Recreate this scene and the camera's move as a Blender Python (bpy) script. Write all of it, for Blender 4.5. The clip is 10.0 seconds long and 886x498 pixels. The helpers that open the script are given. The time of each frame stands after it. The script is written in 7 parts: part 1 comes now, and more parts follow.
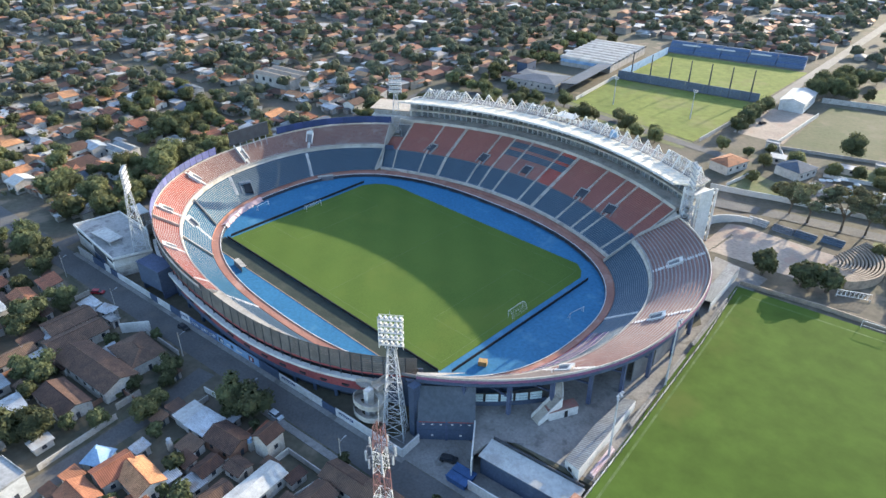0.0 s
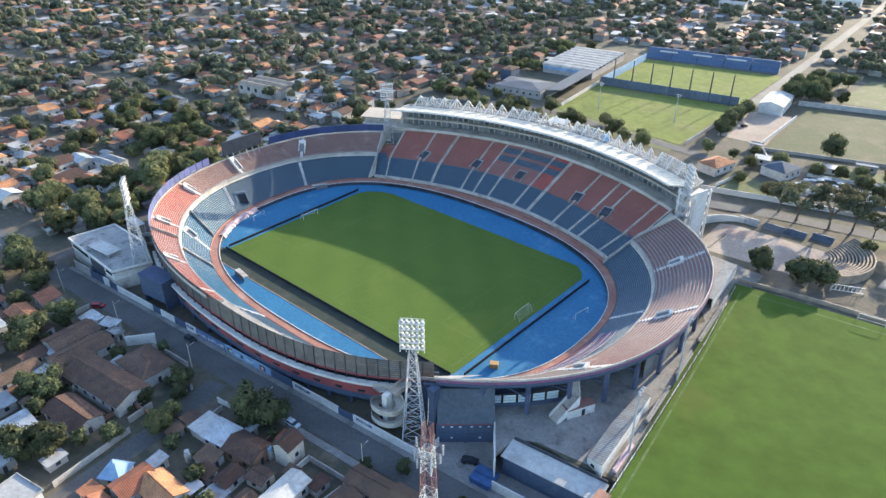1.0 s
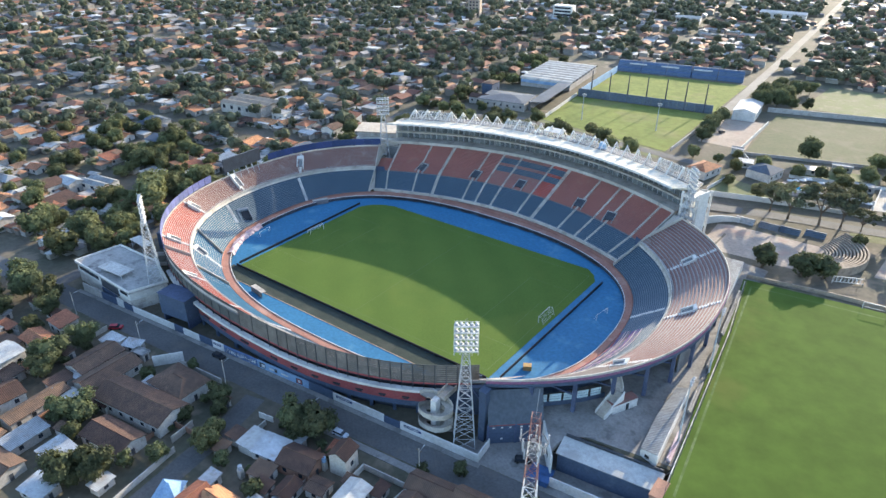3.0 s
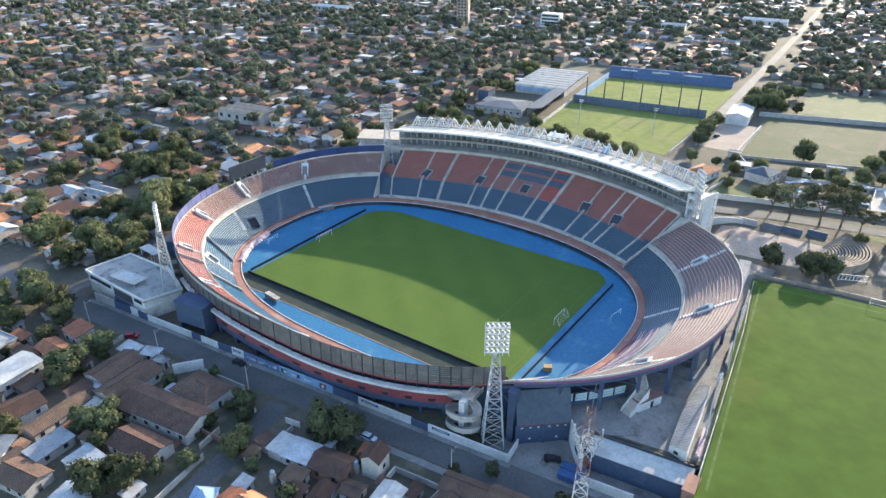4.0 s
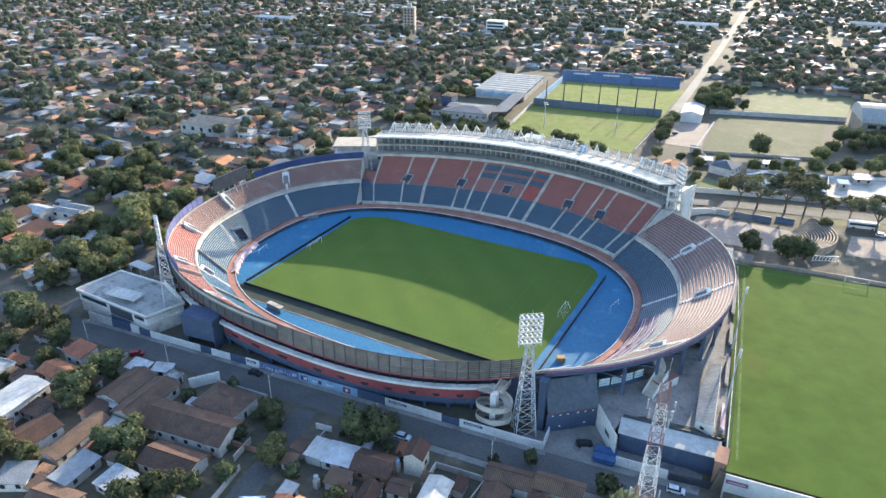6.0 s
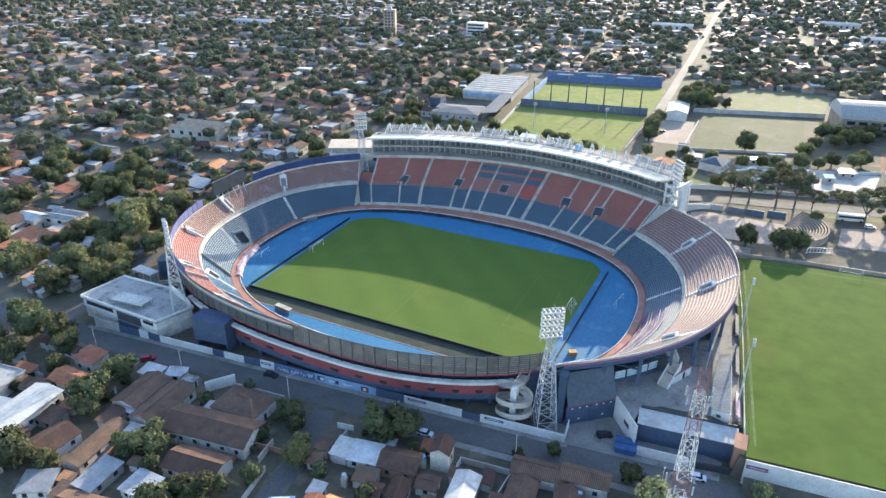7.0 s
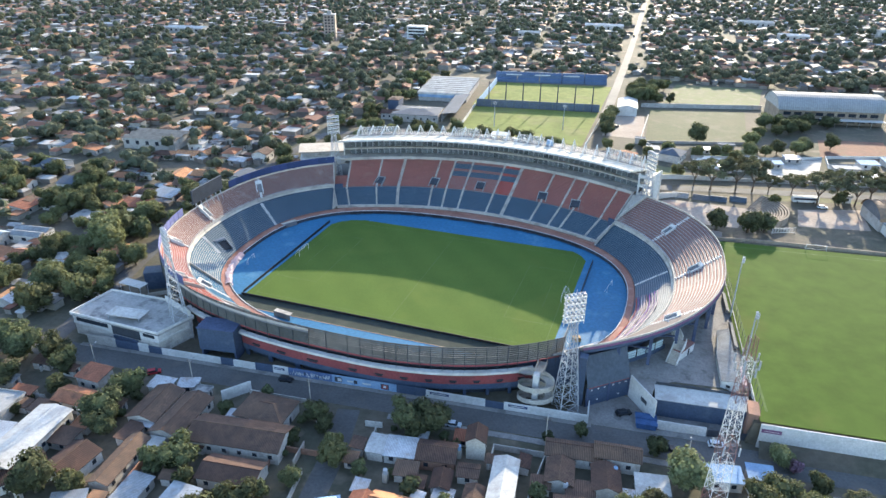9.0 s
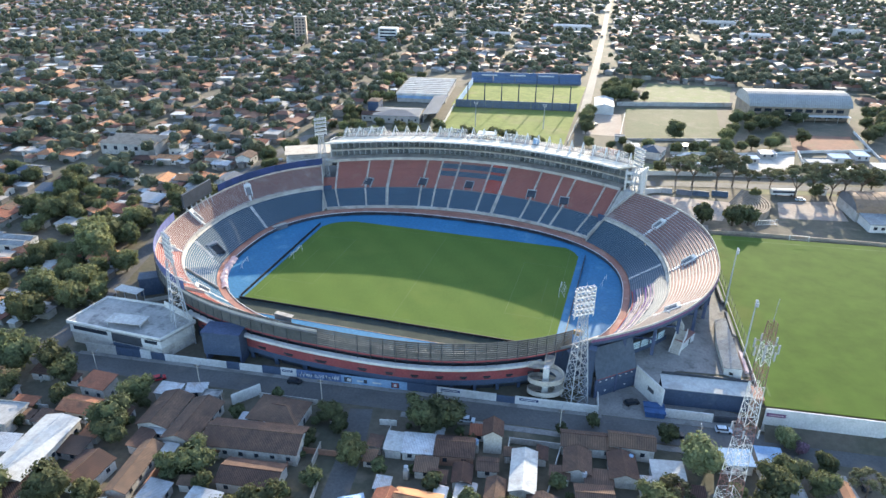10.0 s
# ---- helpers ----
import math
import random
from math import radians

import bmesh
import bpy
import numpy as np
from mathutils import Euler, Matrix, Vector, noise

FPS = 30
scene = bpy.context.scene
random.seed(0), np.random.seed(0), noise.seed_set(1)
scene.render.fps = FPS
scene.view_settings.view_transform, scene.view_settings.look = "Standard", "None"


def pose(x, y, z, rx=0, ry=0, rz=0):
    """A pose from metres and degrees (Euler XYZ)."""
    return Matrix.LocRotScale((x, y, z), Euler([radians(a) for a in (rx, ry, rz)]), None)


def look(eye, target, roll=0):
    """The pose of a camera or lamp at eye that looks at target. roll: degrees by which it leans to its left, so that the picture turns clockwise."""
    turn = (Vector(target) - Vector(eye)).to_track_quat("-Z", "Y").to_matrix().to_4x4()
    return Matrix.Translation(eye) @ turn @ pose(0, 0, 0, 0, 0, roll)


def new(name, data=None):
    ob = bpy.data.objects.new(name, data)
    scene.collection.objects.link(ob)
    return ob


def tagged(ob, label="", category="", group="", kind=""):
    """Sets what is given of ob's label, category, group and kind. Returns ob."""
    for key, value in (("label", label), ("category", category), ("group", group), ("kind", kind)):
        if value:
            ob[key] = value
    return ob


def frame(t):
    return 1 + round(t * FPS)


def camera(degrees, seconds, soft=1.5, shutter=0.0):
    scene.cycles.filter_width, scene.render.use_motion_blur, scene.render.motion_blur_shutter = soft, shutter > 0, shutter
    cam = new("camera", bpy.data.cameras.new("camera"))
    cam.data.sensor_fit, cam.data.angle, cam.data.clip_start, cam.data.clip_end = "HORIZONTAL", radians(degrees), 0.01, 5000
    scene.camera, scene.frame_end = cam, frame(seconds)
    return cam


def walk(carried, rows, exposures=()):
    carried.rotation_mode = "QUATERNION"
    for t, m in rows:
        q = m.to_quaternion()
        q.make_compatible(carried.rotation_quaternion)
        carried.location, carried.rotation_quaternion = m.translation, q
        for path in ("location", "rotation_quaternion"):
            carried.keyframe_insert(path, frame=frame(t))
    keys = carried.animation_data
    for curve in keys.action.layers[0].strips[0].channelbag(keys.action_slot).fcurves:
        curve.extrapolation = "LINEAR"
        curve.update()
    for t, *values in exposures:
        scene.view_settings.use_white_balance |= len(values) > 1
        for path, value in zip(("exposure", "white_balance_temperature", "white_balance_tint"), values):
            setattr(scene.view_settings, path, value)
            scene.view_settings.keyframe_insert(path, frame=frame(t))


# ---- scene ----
# seconds, eye, heading (degrees left of north), degrees of downward tilt, roll
PATH = [
    (0.0, (156.40, -142.01, 125.22), 43.704, 30.300, 0.011),
    (0.5, (153.23, -146.38, 125.03), 42.294, 29.891, 0.057),
    (1.0, (149.87, -150.69, 124.86), 40.924, 29.531, 0.095),
    (1.5, (146.40, -154.96, 124.62), 39.561, 29.178, 0.130),
    (2.0, (142.75, -159.40, 124.35), 38.244, 28.802, 0.177),
    (2.5, (138.88, -163.80, 123.99), 37.091, 28.410, 0.208),
    (4.0, (126.81, -176.41, 123.22), 34.446, 27.359, 0.309),
    (4.5, (122.79, -180.49, 123.03), 32.815, 26.996, 0.343),
    (5.0, (118.64, -184.55, 122.90), 31.302, 26.788, 0.341),
    (5.5, (114.34, -188.40, 122.60), 29.695, 26.683, 0.330),
    (7.0, (100.56, -199.29, 121.77), 25.832, 26.321, 0.348),
    (7.5, (95.75, -202.77, 121.60), 24.281, 26.245, 0.371),
    (8.0, (90.79, -206.03, 121.31), 22.600, 26.136, 0.383),
    (8.5, (85.75, -209.15, 121.01), 20.951, 26.017, 0.396),
    (9.0, (80.56, -212.15, 120.70), 19.144, 25.915, 0.417),
    (9.5, (75.27, -214.93, 120.44), 17.449, 25.810, 0.455),
    (10.0, (69.94, -217.65, 120.27), 15.864, 25.722, 0.508),
]
cam = camera(66.7, 10.0)
walk(cam, [(t, pose(*e, 90 - tilt, 0, yaw) @ pose(0, 0, 0, 0, 0, roll)) for t, e, yaw, tilt, roll in PATH],
     exposures=((0.0, 2.09, 6400, 12), (10, 2.23, 6400, 12)))

# ---- world, sun ----
SUN_EL, SUN_AZ = 16.4, 3.0      # degrees above the horizon; degrees east of north (+y)
world = bpy.data.worlds.new("sky")
scene.world = world
world.use_nodes = True
wn = world.node_tree.nodes
sky = wn.new("ShaderNodeTexSky")
sky.sky_type, sky.sun_disc = "NISHITA", False
sky.sun_elevation, sky.sun_rotation = radians(SUN_EL), radians(SUN_AZ)
sky.air_density, sky.dust_density, sky.ozone_density = 1.0, 0.8, 2.1
world.node_tree.links.new(sky.outputs[0], wn["Background"].inputs[0])
wn["Background"].inputs[1].default_value = 0.15
sun = new("sun", bpy.data.lights.new("sun", "SUN"))
sun.data.energy, sun.data.angle, sun.data.color = 3.15, radians(0.45), (1.0, 0.885, 0.66)
sun.matrix_world = look((math.sin(radians(SUN_AZ)) * 300, math.cos(radians(SUN_AZ)) * 300,
                         300 * math.tan(radians(SUN_EL))), (0, 0, 0))


# ---- materials ----
def mat(name, c1, c2=None, scale=0.25, fine=3.0, rough=0.85, metal=0.0, bump=0.15, spread=0.0, island=0.0,
        wave=None, wave_axis="X", stain=None, local=False, spec=0.2, through_light=0.0):
    """Two colours mixed by broad and fine noise; spread, island: brightness scatter per object, per loose piece;
    wave: (scale, depth) of ridges in the object's own axes; stain: (colour, scale, amount)."""
    m = bpy.data.materials.new(name)
    m.use_nodes = True
    n, l = m.node_tree.nodes, m.node_tree.links
    b = n["Principled BSDF"]
    b.inputs["Roughness"].default_value, b.inputs["Metallic"].default_value = rough, metal
    b.inputs["Specular IOR Level"].default_value = spec
    c2 = c2 or tuple(v * 0.75 for v in c1)
    geo, tc = n.new("ShaderNodeNewGeometry"), n.new("ShaderNodeTexCoord")
    where = tc.outputs["Object"] if local else geo.outputs["Position"]

    def noi(s, detail=4.0):
        t = n.new("ShaderNodeTexNoise")
        t.inputs["Scale"].default_value, t.inputs["Detail"].default_value = s, detail
        t.inputs["Roughness"].default_value = 0.6
        l.new(where, t.inputs["Vector"])
        return t.outputs["Fac"]

    def mix(f, a, c, kind="MIX"):
        x = n.new("ShaderNodeMix")
        x.data_type, x.blend_type = "RGBA", kind
        for sock, v in ((x.inputs[0], f), (x.inputs[6], a), (x.inputs[7], c)):
            if isinstance(v, (int, float)):
                sock.default_value = v
            elif isinstance(v, tuple):
                sock.default_value = (*v[:3], 1)
            else:
                l.new(v, sock)
        return x.outputs[2]

    def ramp(v, lo, hi, to=(0.0, 1.0)):
        r = n.new("ShaderNodeMapRange")
        r.inputs[1].default_value, r.inputs[2].default_value = lo, hi
        r.inputs[3].default_value, r.inputs[4].default_value = to
        l.new(v, r.inputs[0])
        return r.outputs[0]

    big, small = noi(scale), noi(fine, 3.0)
    col = mix(ramp(big, 0.36, 0.64), c1, c2)
    g = ramp(small, 0.3, 0.7, (0.82, 1.16))
    grey = n.new("ShaderNodeCombineColor")
    for k in range(3):
        l.new(g, grey.inputs[k])
    col = mix(1.0, col, grey.outputs[0], "MULTIPLY")
    if stain:
        col = mix(ramp(noi(stain[1]), 0.56, 0.66, (0.0, stain[2])), col, stain[0])
    for amount, sock in ((spread, "o"), (island, "i")):
        if amount:
            r = n.new("ShaderNodeObjectInfo").outputs["Random"] if sock == "o" else geo.outputs["Random Per Island"]
            v = ramp(r, 0, 1, (1 - amount, 1 + amount))
            hsv = n.new("ShaderNodeHueSaturation")
            l.new(v, hsv.inputs["Value"])
            l.new(ramp(r, 0, 1, (0.5 - amount * 0.035, 0.5 + amount * 0.035)), hsv.inputs["Hue"])
            l.new(col, hsv.inputs["Color"])
            col = hsv.outputs[0]
    height = small
    if wave:
        w = n.new("ShaderNodeTexWave")
        w.bands_direction = wave_axis
        w.inputs["Scale"].default_value = wave[0]
        w.inputs["Distortion"].default_value = 0.6
        w.inputs["Detail"].default_value = 1.0
        l.new(tc.outputs["Object"], w.inputs["Vector"])
        d = ramp(w.outputs["Fac"], 0, 1, (1 - wave[1], 1.0 + wave[1] * 0.3))
        wc = n.new("ShaderNodeCombineColor")
        for k in range(3):
            l.new(d, wc.inputs[k])
        col = mix(1.0, col, wc.outputs[0], "MULTIPLY")
        height = w.outputs["Fac"]
    l.new(col, b.inputs["Base Color"])
    if bump:
        bp = n.new("ShaderNodeBump")
        bp.inputs["Strength"].default_value, bp.inputs["Distance"].default_value = bump, 0.08
        l.new(height, bp.inputs["Height"])
        l.new(bp.outputs[0], b.inputs["Normal"])
    if through_light:      # thin leaves and blades let some light through
        tb, ms_ = n.new("ShaderNodeBsdfTranslucent"), n.new("ShaderNodeMixShader")
        l.new(col, tb.inputs["Color"])
        ms_.inputs[0].default_value = through_light
        l.new(b.outputs[0], ms_.inputs[1])
        l.new(tb.outputs[0], ms_.inputs[2])
        l.new(ms_.outputs[0], n["Material Output"].inputs[0])
    return m


M = {}
M["ground"] = mat("ground", (0.12, 0.1, 0.076), (0.07, 0.071, 0.048), 0.035, 0.6, 0.95, stain=((0.19, 0.15, 0.112), 0.07, 0.8))
M["asphalt"] = mat("asphalt", (0.11, 0.107, 0.104), (0.086, 0.084, 0.082), 0.08, 1.5, 0.9, stain=((0.13, 0.115, 0.1), 0.2, 0.5))
# paler than the asphalt: glare of the low sun put into the colour
M["pale_road"] = mat("pale_road", (0.2, 0.185, 0.165), (0.15, 0.14, 0.125), 0.05, 1.0, 0.9)
M["paving"] = mat("paving", (0.235, 0.222, 0.207), (0.175, 0.165, 0.154), 0.15, 1.5, 0.9, stain=((0.09, 0.085, 0.08), 0.25, 0.6))
M["turf"] = mat("turf", (0.08, 0.122, 0.025), (0.069, 0.111, 0.023), 0.04, 2.2, 0.97, bump=0.03, wave=(0.03, 0.05), wave_axis="DIAGONAL", stain=((0.096, 0.128, 0.027), 0.03, 0.5), spec=0.08)
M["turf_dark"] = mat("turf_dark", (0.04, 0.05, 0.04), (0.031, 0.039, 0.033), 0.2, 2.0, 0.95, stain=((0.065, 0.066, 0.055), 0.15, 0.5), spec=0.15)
M["field"] = mat("field", (0.062, 0.099, 0.018), (0.053, 0.087, 0.015), 0.02, 0.16, 0.97, bump=0.03, stain=((0.09, 0.105, 0.025), 0.03, 0.6), spec=0.08)
M["far_turf"] = mat("far_turf", (0.155, 0.175, 0.046), (0.125, 0.15, 0.04), 0.04, 0.3, 0.97, stain=((0.19, 0.165, 0.08), 0.03, 0.5), spec=0.1)
M["dry_field"] = mat("dry_field", (0.09, 0.09, 0.05), (0.07, 0.079, 0.038), 0.05, 0.6, 0.95, stain=((0.128, 0.115, 0.078), 0.06, 0.6))
M["clay"] = mat("clay", (0.2, 0.098, 0.064), (0.16, 0.085, 0.06), 0.06, 0.5, 0.95, stain=((0.15, 0.115, 0.075), 0.09, 0.7))
M["pale_earth"] = mat("pale_earth", (0.33, 0.27, 0.22), (0.25, 0.2, 0.165), 0.08, 0.9, 0.95, stain=((0.3, 0.2, 0.16), 0.12, 0.7))
M["line"] = mat("line", (0.11, 0.15, 0.055), None, 0.5, 2, 0.9)
M["track"] = mat("track", (0.032, 0.138, 0.25), (0.027, 0.122, 0.228), 0.06, 0.9, 0.72, bump=0.03, stain=((0.085, 0.195, 0.285), 0.1, 0.6), spec=0.12)
M["concrete"] = mat("concrete", (0.43, 0.392, 0.34), (0.33, 0.3, 0.26), 0.15, 2.0, 0.9, stain=((0.2, 0.185, 0.165), 0.3, 0.5))
M["roof_slab"] = mat("roof_slab", (0.32, 0.31, 0.295), (0.25, 0.245, 0.235), 0.12, 1.0, 0.9, stain=((0.1, 0.1, 0.1), 0.16, 0.8))
M["foot"] = mat("foot", (0.275, 0.26, 0.25), (0.225, 0.212, 0.204), 0.2, 2.0, 0.68, spec=0.2, stain=((0.2, 0.18, 0.168), 0.35, 0.5))
M["foot_blue"] = mat("foot_blue", (0.19, 0.215, 0.235), (0.14, 0.165, 0.19), 0.2, 2.0, 0.72, spec=0.15)
M["red_seat"] = mat("red_seat", (0.27, 0.106, 0.085), (0.23, 0.092, 0.075), 0.15, 2.5, 0.7, stain=((0.31, 0.17, 0.135), 0.3, 0.3), spec=0.3)
M["blue_seat"] = mat("blue_seat", (0.05, 0.086, 0.118), (0.042, 0.074, 0.104), 0.15, 2.5, 0.7, stain=((0.075, 0.11, 0.14), 0.3, 0.3), spec=0.3)
M["red_faded"] = mat("red_faded", (0.21, 0.118, 0.102), (0.175, 0.1, 0.088), 0.12, 2.0, 0.8, stain=((0.3, 0.25, 0.23), 0.2, 0.5))
M["bright_red"] = mat("bright_red", (0.36, 0.075, 0.055), None, 0.4, 3, 0.8)
M["pink_walk"] = mat("pink_walk", (0.31, 0.16, 0.122), (0.25, 0.12, 0.092), 0.12, 1.5, 0.9, stain=((0.38, 0.25, 0.205), 0.15, 0.5))
M["white"] = mat("white", (0.54, 0.525, 0.5), (0.45, 0.44, 0.415), 0.2, 2.0, 0.8, bump=0.05, stain=((0.32, 0.3, 0.275), 0.25, 0.5))
M["roof_white"] = mat("roof_white", (0.6, 0.54, 0.435), (0.57, 0.515, 0.415), 0.1, 1.0, 0.95, bump=0.02, stain=((0.52, 0.47, 0.385), 0.12, 0.3))
M["steel_white"] = mat("steel_white", (0.63, 0.61, 0.57), (0.53, 0.515, 0.48), 0.5, 4.0, 0.6, bump=0.03)
M["galvanised"] = mat("galvanised", (0.4, 0.41, 0.42), (0.31, 0.32, 0.33), 0.6, 4.0, 0.65, 0.1, bump=0.03)
M["red_steel"] = mat("red_steel", (0.24, 0.105, 0.09), (0.2, 0.12, 0.105), 0.6, 4, 0.7, bump=0.03)
M["blue_wall"] = mat("blue_wall", (0.058, 0.08, 0.125), (0.046, 0.065, 0.102), 0.2, 2.0, 0.8, stain=((0.1, 0.125, 0.165), 0.2, 0.5))
M["blue_panel"] = mat("blue_panel", (0.035, 0.052, 0.13), (0.03, 0.045, 0.11), 0.2, 2.0, 0.7, spread=0.15)
M["red_wall"] = mat("red_wall", (0.25, 0.062, 0.062), (0.2, 0.053, 0.055), 0.15, 2.0, 0.85, stain=((0.2, 0.09, 0.085), 0.3, 0.5))
M["screen_slat"] = mat("screen_slat", (0.105, 0.104, 0.096), (0.08, 0.079, 0.074), 0.3, 3.0, 0.85, spread=0.12)
# dark and dark_steel also carry the shade of openings, bays and recesses
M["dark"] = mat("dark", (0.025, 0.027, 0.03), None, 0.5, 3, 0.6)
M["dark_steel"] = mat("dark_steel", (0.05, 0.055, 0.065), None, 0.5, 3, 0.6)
M["soffit"] = mat("soffit", (0.17, 0.17, 0.175), (0.12, 0.12, 0.13), 0.2, 2, 0.9)
M["column"] = mat("column", (0.07, 0.09, 0.15), (0.05, 0.065, 0.11), 0.3, 2, 0.8)
M["purple"] = mat("purple", (0.22, 0.085, 0.27), None, 0.5, 3, 0.9)
M["fascia"] = mat("fascia", (0.22, 0.085, 0.14), (0.15, 0.08, 0.14), 0.2, 2, 0.8)
M["cloth"] = mat("cloth", (0.47, 0.38, 0.38), (0.4, 0.27, 0.28), 0.3, 2, 0.95)
M["tile"] = mat("tile", (0.125, 0.074, 0.054), (0.085, 0.055, 0.044), 0.3, 1.8, 0.92, spread=0.35, wave=(0.75, 0.5), stain=((0.17, 0.1, 0.07), 0.35, 0.5))
M["tile_orange"] = mat("tile_orange", (0.4, 0.175, 0.095), (0.29, 0.13, 0.072), 0.3, 1.8, 0.92, spread=0.35, wave=(0.75, 0.5), stain=((0.15, 0.095, 0.065), 0.35, 0.6))
M["sheet"] = mat("sheet", (0.38, 0.39, 0.4), (0.28, 0.28, 0.28), 0.2, 1.5, 0.42, 0.2, spread=0.3, wave=(0.8, 0.3), stain=((0.22, 0.15, 0.11), 0.3, 0.6), spec=0.5)
M["sheet_white"] = mat("sheet_white", (0.43, 0.425, 0.405), (0.35, 0.345, 0.33), 0.15, 1.0, 0.75, 0.0, wave=(1.2, 0.15), stain=((0.28, 0.26, 0.24), 0.2, 0.6), spec=0.3)
M["plaster"] = mat("plaster", (0.46, 0.43, 0.39), (0.36, 0.34, 0.31), 0.3, 2, 0.9, spread=0.3, stain=((0.22, 0.2, 0.18), 0.4, 0.6))
M["brick_wall"] = mat("brick_wall", (0.3, 0.16, 0.11), (0.24, 0.14, 0.1), 0.3, 3, 0.9)
M["window"] = mat("window", (0.03, 0.035, 0.045), None, 0.5, 2, 0.15, bump=0)
M["glass_box"] = mat("glass_box", (0.08, 0.09, 0.1), (0.13, 0.14, 0.14), 0.5, 2, 0.2, bump=0, spread=0.4)
M["bark"] = mat("bark", (0.13, 0.1, 0.075), None, 0.8, 5, 0.95)
M["leaf"] = mat("leaf", (0.098, 0.108, 0.052), (0.068, 0.078, 0.04), 0.4, 2.5, 0.9, spread=0.3, island=0.22, bump=0, through_light=0.36)
M["leaf_olive"] = mat("leaf_olive", (0.145, 0.15, 0.068), (0.104, 0.112, 0.052), 0.4, 2.5, 0.9, spread=0.3, island=0.22, bump=0, through_light=0.36)
M["fibre"] = mat("fibre", (0.26, 0.27, 0.27), (0.2, 0.2, 0.2), 0.2, 1.5, 0.9, wave=(0.5, 0.35), wave_axis="Y")
# town crowns paler and greyer than near leaves: distance haze put into the colour
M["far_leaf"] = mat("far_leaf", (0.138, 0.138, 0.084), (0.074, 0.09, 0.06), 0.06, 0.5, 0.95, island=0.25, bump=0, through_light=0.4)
M["far_tile"] = mat("far_tile", (0.3, 0.145, 0.085), (0.19, 0.105, 0.072), 0.02, 0.5, 0.85, island=0.5)
M["far_pale"] = mat("far_pale", (0.34, 0.335, 0.325), (0.23, 0.228, 0.222), 0.02, 0.5, 0.8, island=0.5, spec=0.3)
M["far_rust"] = mat("far_rust", (0.2, 0.178, 0.165), (0.14, 0.13, 0.125), 0.02, 0.5, 0.8, island=0.5)
M["far_wall"] = mat("far_wall", (0.27, 0.245, 0.21), (0.17, 0.15, 0.13), 0.03, 0.5, 0.9, island=0.45)
M["car_white"] = mat("car_white", (0.55, 0.6, 0.65), None, 1, 5, 0.3, bump=0)
M["car_dark"] = mat("car_dark", (0.03, 0.032, 0.036), None, 1, 5, 0.3, bump=0)
M["car_red"] = mat("car_red", (0.35, 0.03, 0.04), None, 1, 5, 0.3, bump=0)
M["skip_blue"] = mat("skip_blue", (0.05, 0.105, 0.23), None, 0.6, 3, 0.7)
M["rubber"] = mat("rubber", (0.02, 0.02, 0.02), None, 1, 5, 0.8, bump=0)
M["wood_crate"] = mat("wood_crate", (0.4, 0.25, 0.1), None, 1, 5, 0.8)
M["water"] = mat("water", (0.05, 0.3, 0.42), (0.04, 0.27, 0.4), 0.3, 2, 0.1, bump=0.02)
M["mural_pale"] = mat("mural_pale", (0.23, 0.34, 0.46), (0.16, 0.25, 0.37), 0.3, 2, 0.8)
M["sheeting"] = mat("sheeting", (0.4, 0.4, 0.39), (0.33, 0.33, 0.32), 0.4, 3, 0.9, bump=0.03)
mix_node = M["sheeting"].node_tree.nodes.new("ShaderNodeMixShader")      # thin see-through plastic sheeting
mix_node.inputs[0].default_value = 0.38
M["sheeting"].node_tree.links.new(M["sheeting"].node_tree.nodes.new("ShaderNodeBsdfTransparent").outputs[0], mix_node.inputs[1])
M["sheeting"].node_tree.links.new(M["sheeting"].node_tree.nodes["Principled BSDF"].outputs[0], mix_node.inputs[2])
M["sheeting"].node_tree.links.new(mix_node.outputs[0], M["sheeting"].node_tree.nodes["Material Output"].inputs[0])
M["mural_blue"] = mat("mural_blue", (0.085, 0.13, 0.24), (0.07, 0.11, 0.2), 0.1, 1.0, 0.9)
M["slate"] = mat("slate", (0.085, 0.1, 0.125), (0.065, 0.08, 0.1), 0.1, 1.0, 0.9)
M["lamp_grey"] = mat("lamp_grey", (0.36, 0.37, 0.38), (0.28, 0.29, 0.3), 0.8, 4.0, 0.7, bump=0.02)
M["blue_faded_lit"] = mat("blue_faded_lit", (0.07, 0.14, 0.185), (0.06, 0.12, 0.16), 0.12, 2.5, 0.85, stain=((0.17, 0.22, 0.25), 0.25, 0.5))
M["lawn"] = mat("lawn", (0.11, 0.13, 0.05), (0.14, 0.135, 0.075), 0.12, 1.0, 0.95, stain=((0.2, 0.17, 0.11), 0.2, 0.6))
M["worn_brown"] = mat("worn_brown", (0.3, 0.24, 0.18), (0.22, 0.17, 0.13), 0.3, 2.0, 0.9, stain=((0.14, 0.12, 0.1), 0.4, 0.6))
M["red_coral"] = mat("red_coral", (0.3, 0.085, 0.062), (0.255, 0.075, 0.055), 0.12, 2.0, 0.85, stain=((0.34, 0.16, 0.12), 0.25, 0.5))
M["lilac_panel"] = mat("lilac_panel", (0.1, 0.112, 0.22), (0.08, 0.09, 0.19), 0.3, 2.0, 0.7, spread=0.2, stain=((0.2, 0.2, 0.28), 0.3, 0.5))
M["stand_blue"] = mat("stand_blue", (0.1, 0.14, 0.21), (0.085, 0.12, 0.18), 0.1, 1.0, 0.8)
M["fence_blue"] = mat("fence_blue", (0.1, 0.125, 0.155), (0.08, 0.1, 0.125), 0.1, 1.0, 0.8)
